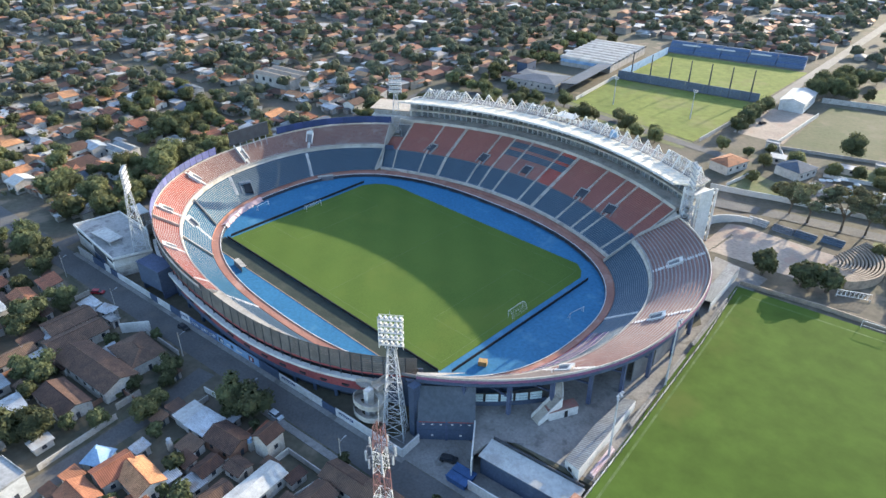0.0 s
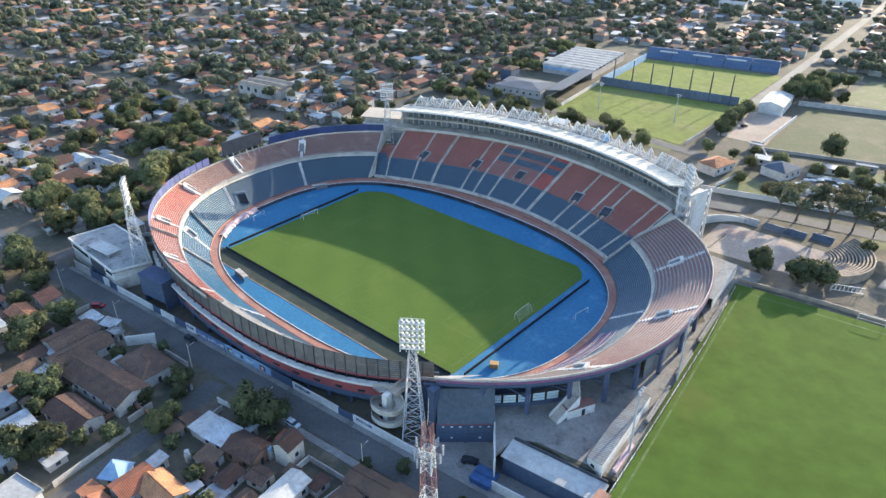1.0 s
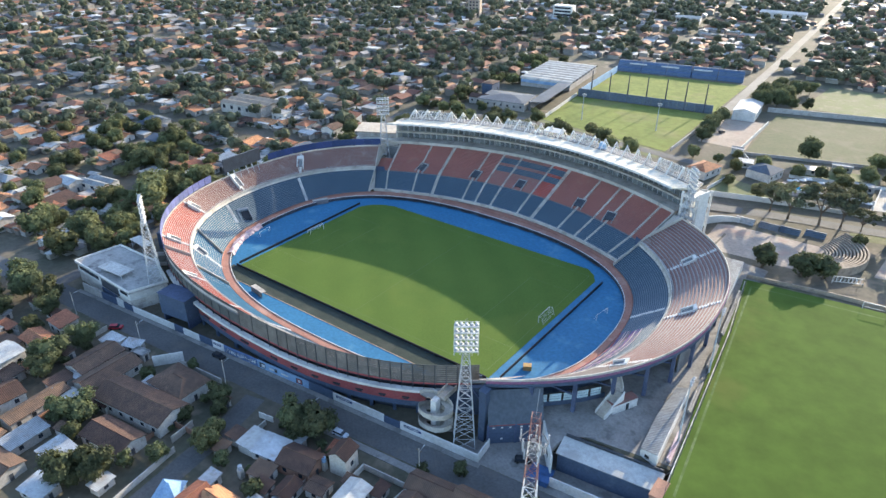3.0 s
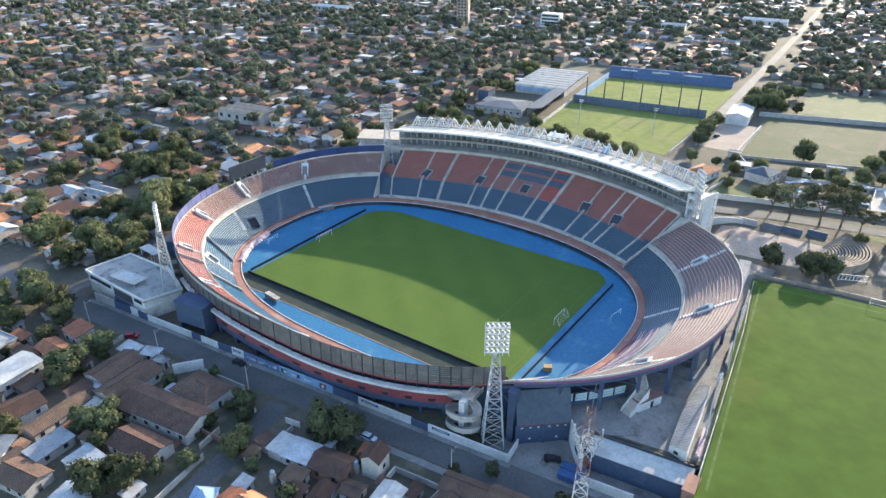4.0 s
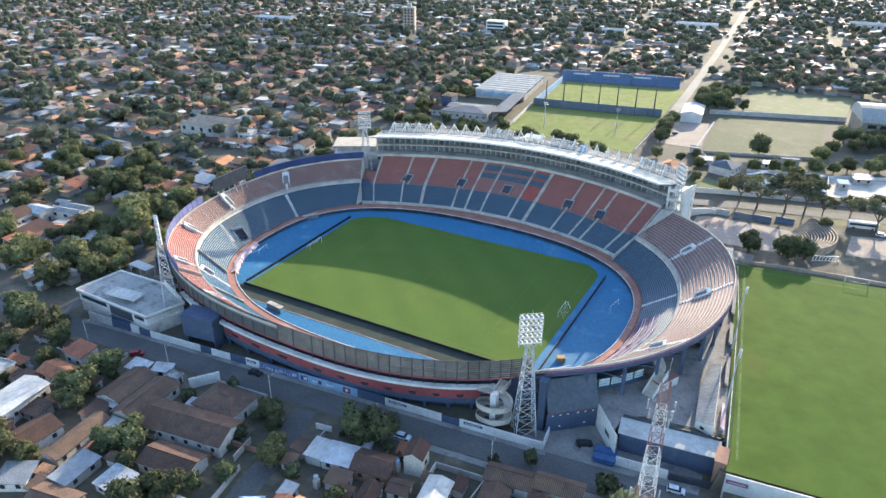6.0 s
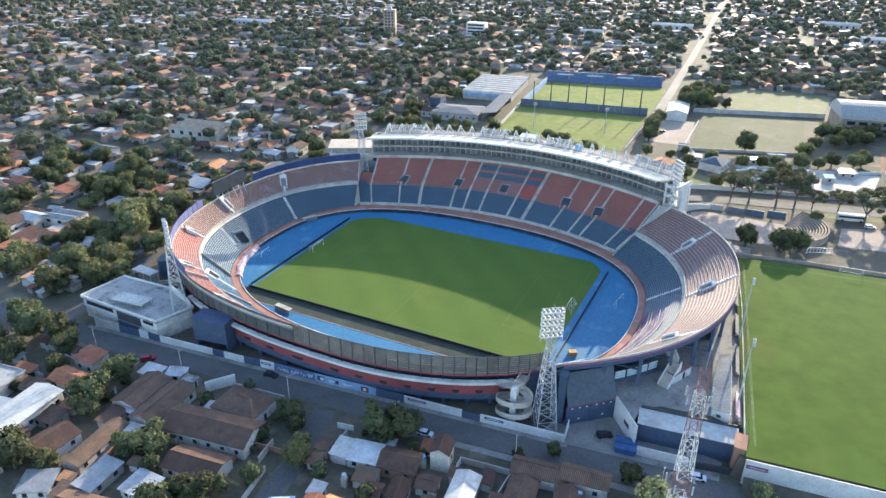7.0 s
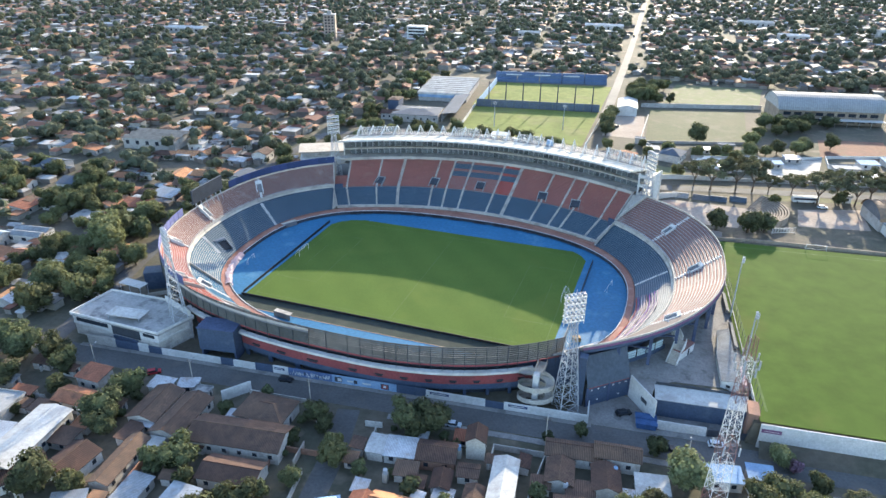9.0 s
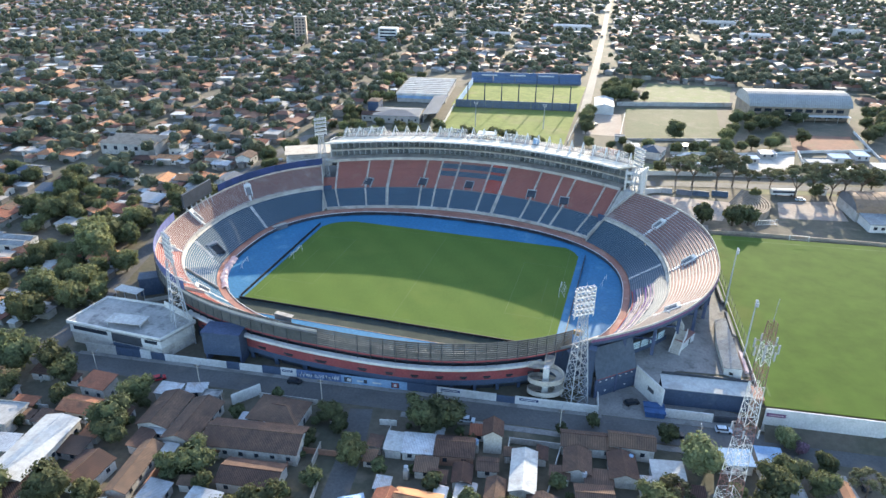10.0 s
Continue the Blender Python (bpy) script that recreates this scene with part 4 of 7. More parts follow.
for x0, x1, h in ((-65, -48, 3.5), (-21, -8, 3.4), (12, 24, 3.0), (54, 70, 3.8)):
    n = int((x1 - x0) / 2.0)
    s = Shape()
    bend = np.linspace(0, math.pi, 9)
    for i in range(n + 1):
        x = x0 + (x1 - x0) * i / n
        arc = [rf(x, 13.8 - 2.2 * math.cos(w), 26.2 + h * math.sin(w)) for w in bend]
        for p, q in zip(arc, arc[1:]):
            s.bar(p, q, 0.07)
    for w in bend:
        ln = [rf(x, 13.8 - 2.2 * math.cos(w), 26.2 + h * math.sin(w)) for x in np.linspace(x0, x1, n)]
        for p, q in zip(ln, ln[1:]):
            s.bar(p, q, 0.04)
    v = part("vault", s, "steel_white", roof, "arched white lattice vault")
    rows = [[rf(x, 13.8 - 2.1 * math.cos(w), 26.2 + (h - 0.1) * math.sin(w)) for x in np.linspace(x0, x1, n)] for w in np.linspace(0.2, 2.9, 9)]
    part("cover", Shape().grid(rows), "sheeting", v, "pale see-through sheeting")
for k in range(12):
    x = -7 + k * 1.9
    p = rf(x, 10.5 + (k % 3) * 1.2, 26.2)
    part("roof_plant", Shape().box(p.x, p.y, p.z, p.x + 1.0, p.y + 1.0, p.z + 1.1 + 0.3 * (k % 2)), "steel_white", roof, "white box on the roof")
p = rf(2, 12, 28.4)
part("canopy", Shape().hull8([(p.x - 4, p.y - 2, p.z), (p.x + 5, p.y - 2, p.z), (p.x + 5, p.y + 2.6, p.z + 0.6), (p.x - 4, p.y + 2.6, p.z + 0.6)],
                             [(p.x - 4, p.y - 2, p.z + .2), (p.x + 5, p.y - 2, p.z + .2), (p.x + 5, p.y + 2.6, p.z + 0.8), (p.x - 4, p.y + 2.6, p.z + 0.8)]), "white", roof, "white canopy on the roof")
p = rf(25.5, 10.5, 26.0)
part("tarpaulin", Shape().hull8([(p.x, p.y, p.z), (p.x + 3.4, p.y, p.z), (p.x + 3.4, p.y + 2.2, p.z), (p.x, p.y + 2.2, p.z)],
                                [(p.x + .3, p.y + .6, p.z + 2.9), (p.x + 2.6, p.y + .4, p.z + 2.4), (p.x + 2.8, p.y + 1.8, p.z + 2.6), (p.x + .4, p.y + 2, p.z + 3.1)]), "mural_pale", roof, "light blue tarpaulin")

# white stair tower and ramp at the east end
tower = thing("stair_tower", "white open concrete stair tower beside the main stand", "tower")
for x, y in ((70.5, 69.5), (76.2, 67.8), (73.5, 77.5), (79, 76)):
    part("pier", Shape().box(x - 0.35, y - 0.35, 3, x + 0.35, y + 0.35, 26), "white", tower)
part("panel", Shape().strip([(76.6, 68.6, 4), (78.4, 74.6, 4)], 0.5, 22.3), "white", tower, "white panel wall")
for z in (8, 12, 16, 20, 24):
    part("landing", Shape().hull8([(70, 69.5, z), (76.6, 67.4, z), (79.2, 76.6, z), (72.8, 78.4, z)], [(70, 69.5, z + .35), (76.6, 67.4, z + .35), (79.2, 76.6, z + .35), (72.8, 78.4, z + .35)]), "white", tower)
    part("parapet", Shape().strip([(70, 69.4, z + .35), (76.4, 67.4, z + .35)], 0.2, 0.9), "white", tower)
ramp = thing("ramp_wall", "curved white concrete ramp wall", "ramp")
ln = [(87 + 12.5 * math.cos(radians(a)), 84 + 12 * math.sin(radians(a)), land(80, 90) - 0.3) for a in range(90, 200, 10)]
part("wall", Shape().strip(ln, 0.4, 3.4), "white", ramp)

# pale building at the west end of the main stand
ann = thing("annex_building", "pale open-decked concrete building behind the stand", "building")
m = pose(-84, 78, 0, 0, 0, 28)
for z in (6, 10, 14):
    part("deck", Shape().box(-12, -7, z, 12, 7, z + 0.6, m=m), "white", ann)
    part("wall", Shape().box(-11, -5.5, z + 0.6 - 4, 11, 6, z, m=m), "plaster", ann)
part("roof", Shape().box(-12.5, -7.5, 17.6, 12.5, 7.5, 18.1, m=m), "sand_slab", ann)
part("wall", Shape().box(-11, -5.5, 14.6, 11, 6, 17.6, m=m), "plaster", ann)


# ---- floodlight towers ----
def lattice(s, b, t, z0, z1, panels, r=0.11, k=None):
    """Four legs from half-width b to t with crossed braces; k(i): material of panel i."""
    for i in range(panels):
        f0, f1 = i / panels, (i + 1) / panels
        w0, w1, h0, h1 = b + (t - b) * f0, b + (t - b) * f1, z0 + (z1 - z0) * f0, z0 + (z1 - z0) * f1
        c0 = [(-w0, -w0, h0), (w0, -w0, h0), (w0, w0, h0), (-w0, w0, h0)]
        c1 = [(-w1, -w1, h1), (w1, -w1, h1), (w1, w1, h1), (-w1, w1, h1)]
        kk = k(i) if k else 0
        for j in range(4):
            h = (j + 1) % 4
            s.bar(c0[j], c1[j], r * 1.3, kk).bar(c0[j], c1[h], r * 0.7, kk, 3).bar(c0[h], c1[j], r * 0.7, kk, 3).bar(c1[j], c1[h], r * 0.7, kk, 3)
    return s


lamp_mesh = Shape().bar((0, 0, 0), (0, 0.75, 0.0), 0.26, 0, 8, 0.52).bar((0, 0.74, 0), (0, 0.8, 0), 0.5, 1, 8).mesh("lamp", ["lamp_grey", "galvanised"])


def floodlight(x, y, z, top, turn):
    t = thing("floodlight_tower", "tall white lattice floodlight tower with banks of lamps", "floodlight", "floodlight towers", at=pose(x, y, z, 0, 0, turn))
    h = top - z
    part("mast", lattice(Shape(), 2.7, 0.75, 0, h - 7.5, 9, 0.115), "galvanised", t, "white steel lattice mast")
    hd = part("head", Shape().box(-2.9, -0.12, h - 8.2, -2.7, 0.12, h + 0.4), "steel_white", t, "white lamp frame")
    for i in range(5):
        zz = h - 7.2 + i * 1.75
        part("crossbar", Shape().box(-2.9, -0.25, zz - 0.12, 2.9, 0.9, zz + 0.02), "steel_white", hd)
        part("rail", Shape().bar((-2.9, 0.9, zz + 0.8), (2.9, 0.9, zz + 0.8), 0.05), "steel_white", hd)
    for xx in (-1.4, 0, 1.4, 2.8):
        part("upright", Shape().bar((xx, 0, h - 8.2), (xx, 0, h + 0.5), 0.1), "steel_white", hd)
    for i in range(5):
        for j in range(5):
            part("lamp", lamp_mesh, None, hd, at=pose(-2.35 + j * 1.17, -0.2, h - 6.6 + i * 1.75, -20, 0, 0))
    part("spike", Shape().bar((0, 0, h), (0, 0, h + 2.2), 0.05), "galvanised", t)


floodlight(64.2, -62.6, 1.2, 36.3, 35)
floodlight(-56.5, -69.0, 1.2, 38.0, -35)
floodlight(-70.0, 63.0, 5.0, 38.5, -130)
floodlight(74.5, 64.5, 5.0, 36.5, -50)


# ---- along the stadium wall ----
def wall_piece(name, x0, x1, off, h, mats, label, cat="wall", w=0.3, y0=None, y1=None):
    p, q = (x0, street_y(x0, off) if y0 is None else y0), (x1, street_y(x1, off) if y1 is None else y1)
    n = 4
    ln = [(p[0] + (q[0] - p[0]) * i / n, p[1] + (q[1] - p[1]) * i / n) for i in range(n + 1)]
    ln = [(x, y, land(x, y) - 0.1) for x, y in ln]
    return setting(name, Shape().strip(ln, w, h), mats, label, cat)


WO = 5.1
for x0, x1, mt, h in ((-82, -72, "plaster", 3.4), (-72, -64, "blue_wall", 3.0), (-64, -60.5, "white", 3.2), (-60.5, -56, "blue_wall", 2.6), (-56, -36.2, "white", 2.6),
                      (-36.2, -32.1, "blue_wall", 2.7), (-32.1, -25, "white", 2.6), (-25, -19.3, "blue_wall", 2.8), (-19.3, -14.5, "white", 2.9), (-14.5, -1.0, "mural_blue", 2.8),
                      (-1.0, 18.3, "mural_pale", 2.8), (18.3, 26.8, "blue_wall", 3.0), (26.8, 43.5, "white", 2.7), (43.5, 48.6, "blue_wall", 2.4), (48.6, 70.8, "white", 2.8)):
    wall_piece("perimeter_wall", x0 + 0.03, x1 - 0.03, WO, h, mt,
               {"white": "white painted perimeter wall", "blue_wall": "dark blue metal gate in the wall", "plaster": "pale stained wall",
                "mural_pale": "pale blue painted mural wall", "mural_blue": "dark blue wall painted with pale strokes"}[mt])
wall_piece("perimeter_wall", 70.9, 70.3, 0, 2.8, "white", "white end of the perimeter wall", y0=street_y(71, WO), y1=-60.4)
# lettering panels on the white wall and figures on the mural
for x0, x1, off in ((-18.8, -15.6, 0), (28.0, 33.4, 0), (49.8, 55.0, 0)):
    sg = thing("wall_sign", "small dark blue sign board on the white wall", "sign")
    y = lambda x: street_y(x, WO - 0.21)
    part("board", Shape().strip([(x0, y(x0), 2.7), (x1, y(x1), 2.7)], 0.06, 0.75), "blue_panel", sg)
    part("bar", Shape().strip([(x0 + 0.4, y(x0) - 0.05, 3.0), (x1 - 0.4, y(x1) - 0.05, 3.0)], 0.03, 0.2), "white", sg)
mural = thing("wall_mural", "painted mural with dark strokes, red and white shapes", "mural")
rnd = random.Random(4)
for i in range(56):
    x = -13.8 + i * 0.22 + rnd.uniform(-.05, .05)
    z = 1.6 + rnd.uniform(0, 0.9)
    part("stroke", Shape().strip([(x, street_y(x, WO - 0.17), z), (x + 0.14, street_y(x + 0.14, WO - 0.17), z)], 0.02, rnd.uniform(0.5, 1.1)),
         "white" if rnd.random() < 0.7 else "dark_steel", mural)
for x, mt, w, h in ((1.0, "dark_steel", 2.2, 1.7), (1.4, "white", 1.2, 1.0), (4.6, "white", 1.8, 0.5), (6.2, "dark_steel", 1.0, 1.2), (9.6, "white", 2.6, 0.5), (10.2, "red_wall", 1.2, 0.3),
                    (14.9, "dark_steel", 2.4, 1.8), (14.9, "red_wall", 1.7, 1.4), (14.9, "white", 0.8, 0.8)):
    o = WO - 0.17 - {"dark_steel": 0.0, "red_wall": 0.03, "white": 0.06}[mt]
    part("figure", Shape().strip([(x - w / 2, street_y(x - w / 2, o), 2.6 - h / 2), (x + w / 2, street_y(x + w / 2, o), 2.6 - h / 2)], 0.03, h), mt, mural)

# spiral ramp
hx = thing("spiral_ramp", "pale concrete spiral ramp with solid parapets", "ramp")


def helix(r0, r1, z0, z1, turns, lip):
    n = int(turns * 20)
    rows = [[], [], [], [], []]
    for i in range(n + 1):
        w = 2 * math.pi * turns * i / n + 0.6
        z = z0 + (z1 - z0) * i / n
        c, s_ = math.cos(w), math.sin(w)
        pt = lambda r, dz: (56 + (r + 0.9) * c, -63.6 + r * 0.82 * s_, z + dz)
        for row, (r, dz) in zip(rows, ((r0, 0), (r1, 0), (r1, lip), (r1 + 0.22, lip), (r1 + 0.22, -0.4))):
            row.append(pt(r, dz))
    return Shape().grid(rows).grid([rows[4], [(x, y, z - 0.4) for x, y, z in rows[0]], rows[0]])


part("ramp", helix(1.9, 3.9, 1.4, 10.6, 2.4, 1.1), "concrete", hx)
part("core", Shape().box(55.2, -64.6, 1.0, 56.8, -62.6, 11.4), "white", hx, "pale core wall")
part("bridge", Shape().box(55.0, -61.8, 10.3, 57.6, -56.5, 10.8).box(55.0, -61.8, 10.8, 55.2, -56.5, 11.8).box(57.4, -61.8, 10.8, 57.6, -56.5, 11.8), "concrete", hx)

# blue cabin on the wall side and office block at the west corner
cab = thing("blue_cabin", "plain dark blue cabin raised on the wall", "cabin")
m = pose(-38.8, -72.2, 0, 0, 0, 8)
part("body", Shape().box(-5.8, -3.0, 4.2, 5.8, 3.0, 11.6, m=m), "blue_wall", cab)
part("roof", Shape().box(-6.0, -3.2, 11.6, 6.0, 3.2, 11.85, m=m), "column", cab)
part("leg", Shape().box(-5.6, -2.6, 0.8, -5.0, 2.6, 4.2, m=m), "column", cab)
part("leg", Shape().box(5.0, -2.6, 0.8, 5.6, 2.6, 4.2, m=m), "column", cab)

off = thing("office_block", "low pale block with a stained flat roof", "building")
C5 = [(-90.5, -78.6), (-56.2, -79.2), (-52.6, -67.2), (-67.6, -61.8), (-88.7, -62.6)]


def slab(c, z0, z1, grow=0.0):
    ctr = Vector((sum(p[0] for p in c) / len(c), sum(p[1] for p in c) / len(c)))
    q = [Vector(p) + (Vector(p) - ctr).normalized() * grow for p in c]
    s = Shape().face([(p.x, p.y, z1) for p in q]).face([(p.x, p.y, z0) for p in reversed(q)])
    for a, b in zip(q, q[1:] + q[:1]):
        s.face([(a.x, a.y, z0), (b.x, b.y, z0), (b.x, b.y, z1), (a.x, a.y, z1)])
    return s


part("wall", slab(C5, 1.0, 5.2, -0.8), "plaster", off, "pale stained wall")
part("upper_wall", slab(C5, 5.2, 8.0, -0.6), "white", off, "pale upper wall")
part("sill", slab(C5, 5.2, 5.9, -0.5), "white", off, "pale gallery sill")
rf = part("roof", slab(C5, 8.0, 8.6, 0.2), "roof_slab", off, "grey stained roof slab")
ring5 = [(x, y, 8.6) for x, y in C5] + [(*C5[0], 8.6)]
part("parapet", Shape().strip(ring5, 0.35, 0.7), "white", off, "white parapet")
south = lambda x: -78.6 - 0.6 * (x + 90.5) / 34.3 + 0.28
part("window_strip", Shape().strip([(-88.6, south(-88.6), 6.2), (-76, south(-76), 6.2)], 0.16, 1.4), "window", off, "dark band of windows")
# flat dark panel on the wall takes the place of a shaded recess
part("recess", Shape().strip([(-74.4, south(-74.4), 4.6), (-63.6, south(-63.6), 4.6)], 0.2, 3.2), "dark_steel", off, "dark panel for the shaded recess over the gate")
part("gate", Shape().strip([(-74.0, south(-74) - 0.4, 1.0), (-64.4, south(-64.4) - 0.4, 1.0)], 0.2, 3.5), "blue_wall", off, "dark blue metal gate")
part("window_strip", Shape().strip([(-62.4, south(-62.4), 6.4), (-58, south(-58), 6.4)], 0.16, 1.1), "window", off, "dark band of windows")
part("raised_parapet", Shape().strip([(-53.2, -67.4, 8.6), (-67.0, -62.3, 8.6)], 0.3, 2.3), "white", off, "white raised parapet")
m = pose(-71.5, -74.2, 0, 0, 0, 6)
part("canopy", Shape().hull8([m @ Vector(p) for p in ((-6, -2.6, 10.2), (6, -2.6, 10.2), (6, 2.6, 10.2), (-6, 2.6, 10.2))],
                             [m @ Vector(p) for p in ((-6, -2.6, 10.45), (6, -2.6, 10.45), (6, 2.6, 10.45), (-6, 2.6, 10.45))]), "sheet_white", rf, "white sheet canopy")
s = Shape()
for x, y in ((-5.5, -2.2), (5.5, -2.2), (5.5, 2.2), (-5.5, 2.2)):
    s.bar(m @ Vector((x, y, 8.6)), m @ Vector((x, y, 10.2)), 0.12)
part("canopy_leg", s, "galvanised", rf)

# small buildings between the office block and the curved stand
wc = thing("blue_cabin", "small dark blue cabin behind the curved stand", "cabin")
m = pose(-87, -43.8, 0, 0, 0, 32)
part("body", Shape().box(-3.8, -2.6, 0.8, 3.8, 2.6, 7.7, m=m), "blue_wall", wc)
part("roof", Shape().box(-4.0, -2.8, 7.7, 4.0, 2.8, 7.95, m=m), "slate", wc)
cn = thing("canopy", "pale sheet canopy on thin posts beside the office block", "canopy")
m = pose(-85.6, -56.3, 0, 0, 0, -4)
part("roof", Shape().box(-4.8, -1.9, 8.8, 4.8, 1.9, 9.0, m=m), "sheet_white", cn)
for x, y in ((-4.4, -1.6), (4.4, -1.6), (4.4, 1.6), (-4.4, 1.6)):
    part("post", Shape().bar(m @ Vector((x, y, 0.8)), m @ Vector((x, y, 8.8)), 0.1), "galvanised", cn)
wr = thing("access_ramp", "pale concrete access ramps with solid parapets", "ramp")
m = pose(-75.6, -54.6, 0, 0, 0, 40)
for z, y0 in ((2.6, -2.4), (5.2, 0.4)):
    part("deck", Shape().box(-4.6, y0, z, 4.6, y0 + 2.2, z + 0.3, m=m), "concrete", wr)
    part("parapet", Shape().box(-4.6, y0 - 0.2, z, 4.6, y0, z + 1.3, m=m), "concrete", wr)
part("pier", Shape().box(-4.4, -2.2, 0.8, -3.6, 2.4, 5.2, m=m), "concrete", wr)
part("pier", Shape().box(3.6, -2.2, 0.8, 4.4, 2.4, 5.2, m=m), "concrete", wr)

# ---- the yard at the south-east corner ----
sh = thing("shed", "long blue shed with a white sheet roof", "shed")
m = pose(98.6, -53.6, 1.2, 0, 0, 6.5)
part("wall", Shape().box(-11.6, -2.4, 0, 11.6, 2.4, 5.6, m=m), "blue_wall", sh, "dark blue sheet wall")
part("roof", Shape().hull8([m @ Vector(p) for p in ((-12, -2.8, 5.6), (12, -2.8, 5.6), (12, 2.8, 6.3), (-12, 2.8, 6.3))],
                           [m @ Vector(p) for p in ((-12, -2.8, 5.8), (12, -2.8, 5.8), (12, 2.8, 6.5), (-12, 2.8, 6.5))]), "sheet_white", sh, "white sheet roof")
part("rear_wall", Shape().box(-11.6, 2.9, 0, 11.6, 3.2, 7.2, m=m), "dark_steel", sh)
low = thing("yard_wall", "white wall before the shed", "wall")
part("wall", Shape().strip([(88.3, -62.6, 1.0), (100.5, -61.3, 1.0)], 0.3, 3.0), "white", low)
part("gate", Shape().strip([(100.8, -61.2, 1.0), (111.6, -59.2, 1.0)], 0.2, 2.3), "dark_steel", low, "dark barred gate")
part("back_wall", Shape().strip([(87.4, -60.6, 1.0), (80.1, -51.0, 1.0)], 0.35, 7.4), "white", low)
part("window", Shape().strip([(85.2, -57.7, 4.2), (83.6, -55.6, 4.2)], 0.44, 1.3), "dark_steel", low)
gate = thing("tall_gate", "tall dark blue gate wall under the stand", "gate")
ga, gb = Vector((69.4, -59.8, 0)), Vector((79.8, -50.6, 0))


def gate_piece(name, f0, f1, z0, z1, w, mt, parent=gate, out=0.0):
    n = Vector((0.66, -0.75, 0)) * out
    p, q = ga.lerp(gb, f0) + n, ga.lerp(gb, f1) + n
    return part(name, Shape().strip([(p.x, p.y, z0), (q.x, q.y, z0)], w, z1 - z0), mt, parent)


for i in range(2):
    lf = gate_piece("leaf", 0.01 + 0.5 * i, 0.49 + 0.5 * i, 1.1, 4.5, 0.2, "blue_wall")
    gate_piece("badge", 0.23 + 0.5 * i, 0.27 + 0.5 * i, 2.6, 3.0, 0.06, "white", lf, 0.15)
    pn = gate_piece("panel", 0.01 + 0.5 * i, 0.49 + 0.5 * i, 4.6, 6.9, 0.2, "blue_wall")
    for k in range(3):
        gate_piece("light_slot", 0.08 + 0.5 * i + 0.15 * k, 0.12 + 0.5 * i + 0.15 * k, 6.2, 6.5, 0.06, "white", pn, 0.15)
gate_piece("red_strip", 0, 1, 6.95, 7.25, 0.26, "red_wall")
back = Vector((-0.66, 0.75, 0)) * 3.4
c = [Vector((*ga.xy, 7.3)), Vector((*gb.xy, 7.3)), gb + back + Vector((0, 0, 15.6)), ga + back + Vector((0, 0, 15.6))]
part("sloping_panel", Shape().hull8(c, [p + Vector((0.2, -0.25, 0.1)) for p in c]), "slate", gate, "grey sheet panel leaning back under the rim")
for f in (0.0, 0.5, 1.0):
    gate_piece("post", f - 0.02, f + 0.02, 0.9, 7.3, 0.5, "column", gate, 0.1)
pier = thing("end_pier", "blue concrete pier at the end of the upper tier", "pier")
part("shaft", Shape().box(66.6, -60.0, 0.8, 68.4, -57.8, 16.6), "blue_wall", pier)
part("cap", Shape().box(66.45, -60.15, 16.6, 68.55, -57.6, 16.95), "blue_wall", pier)
deck_c = [(70.5, -43.5), (79.6, -50.4), (85.9, -58.2), (86.6, -52.6), (89.4, -50.4), (96, -46), (92, -28), (80, -27)]
top_v = [Vector((x, y, 7.62)) for x, y in deck_c]
s = Shape().face(top_v)
for p, q in zip(top_v, top_v[1:] + top_v[:1]):
    s.face([p - Vector((0, 0, 1.2)), q - Vector((0, 0, 1.2)), q, p])
setting("yard_deck", s, "paving", "stained concrete yard behind the gate wall", "pavement")
lean = thing("corridor_roof", "long grey sheet roof along the training pitch", "shelter")
WL, EL = [(103.2, -47.1), (102.1, -33.4), (102.4, -20.8)], [(107.6, -48.6), (106.6, -34.8), (105.5, -21.1)]
for i in range(2):
    c = [(*WL[i], 9.5), (*EL[i], 10.9), (*EL[i + 1], 10.9), (*WL[i + 1], 9.5)]
    part("roof", Shape().hull8(c, [(x, y, z + 0.16) for x, y, z in c]), "fibre", lean, "grey ribbed sheet roof")
    rib = Shape()
    for k in range(18):
        p, q = Vector(c[0]).lerp(Vector(c[3]), k / 18), Vector(c[1]).lerp(Vector(c[2]), k / 18)
        rib.bar(p + Vector((0, 0, 0.17)), q + Vector((0, 0, 0.17)), 0.06)
    part("rib", rib, "fibre", lean)
    part("wall", Shape().strip([(WL[i][0] + 0.3, WL[i][1], 7.2), (WL[i + 1][0] + 0.3, WL[i + 1][1], 7.2)], 0.2, 2.2), "plaster", lean)
    part("wall", Shape().strip([(EL[i][0], EL[i][1], 7.2), (EL[i + 1][0], EL[i + 1][1], 7.2)], 0.25, 3.6), "white", lean)
c = [(97.0, 31.0, 10.6), (100.4, 31.6, 11.0), (98.6, 56.6, 11.0), (94.6, 57.0, 10.6)]
part("roof", Shape().hull8(c, [(x, y, z + 0.2) for x, y, z in c]), "fibre", lean, "grey ribbed sheet roof")
part("wall", Shape().strip([(100.2, 31.8, 7.0), (98.4, 56.4, 7.0)], 0.25, 3.9), "white", lean)
part("wall", Shape().strip([(97.2, 31.2, 6.8), (94.8, 56.8, 6.8)], 0.25, 3.7), "plaster", lean)
gb2 = part("gable_wall", Shape().hull8([(103.3, -47.2, 7.0), (107.5, -48.6, 7.0), (107.5, -48.3, 7.0), (103.3, -46.9, 7.0)], [(103.3, -47.2, 9.4), (107.5, -48.6, 10.8), (107.5, -48.3, 10.8), (103.3, -46.9, 9.4)]), "white", lean)
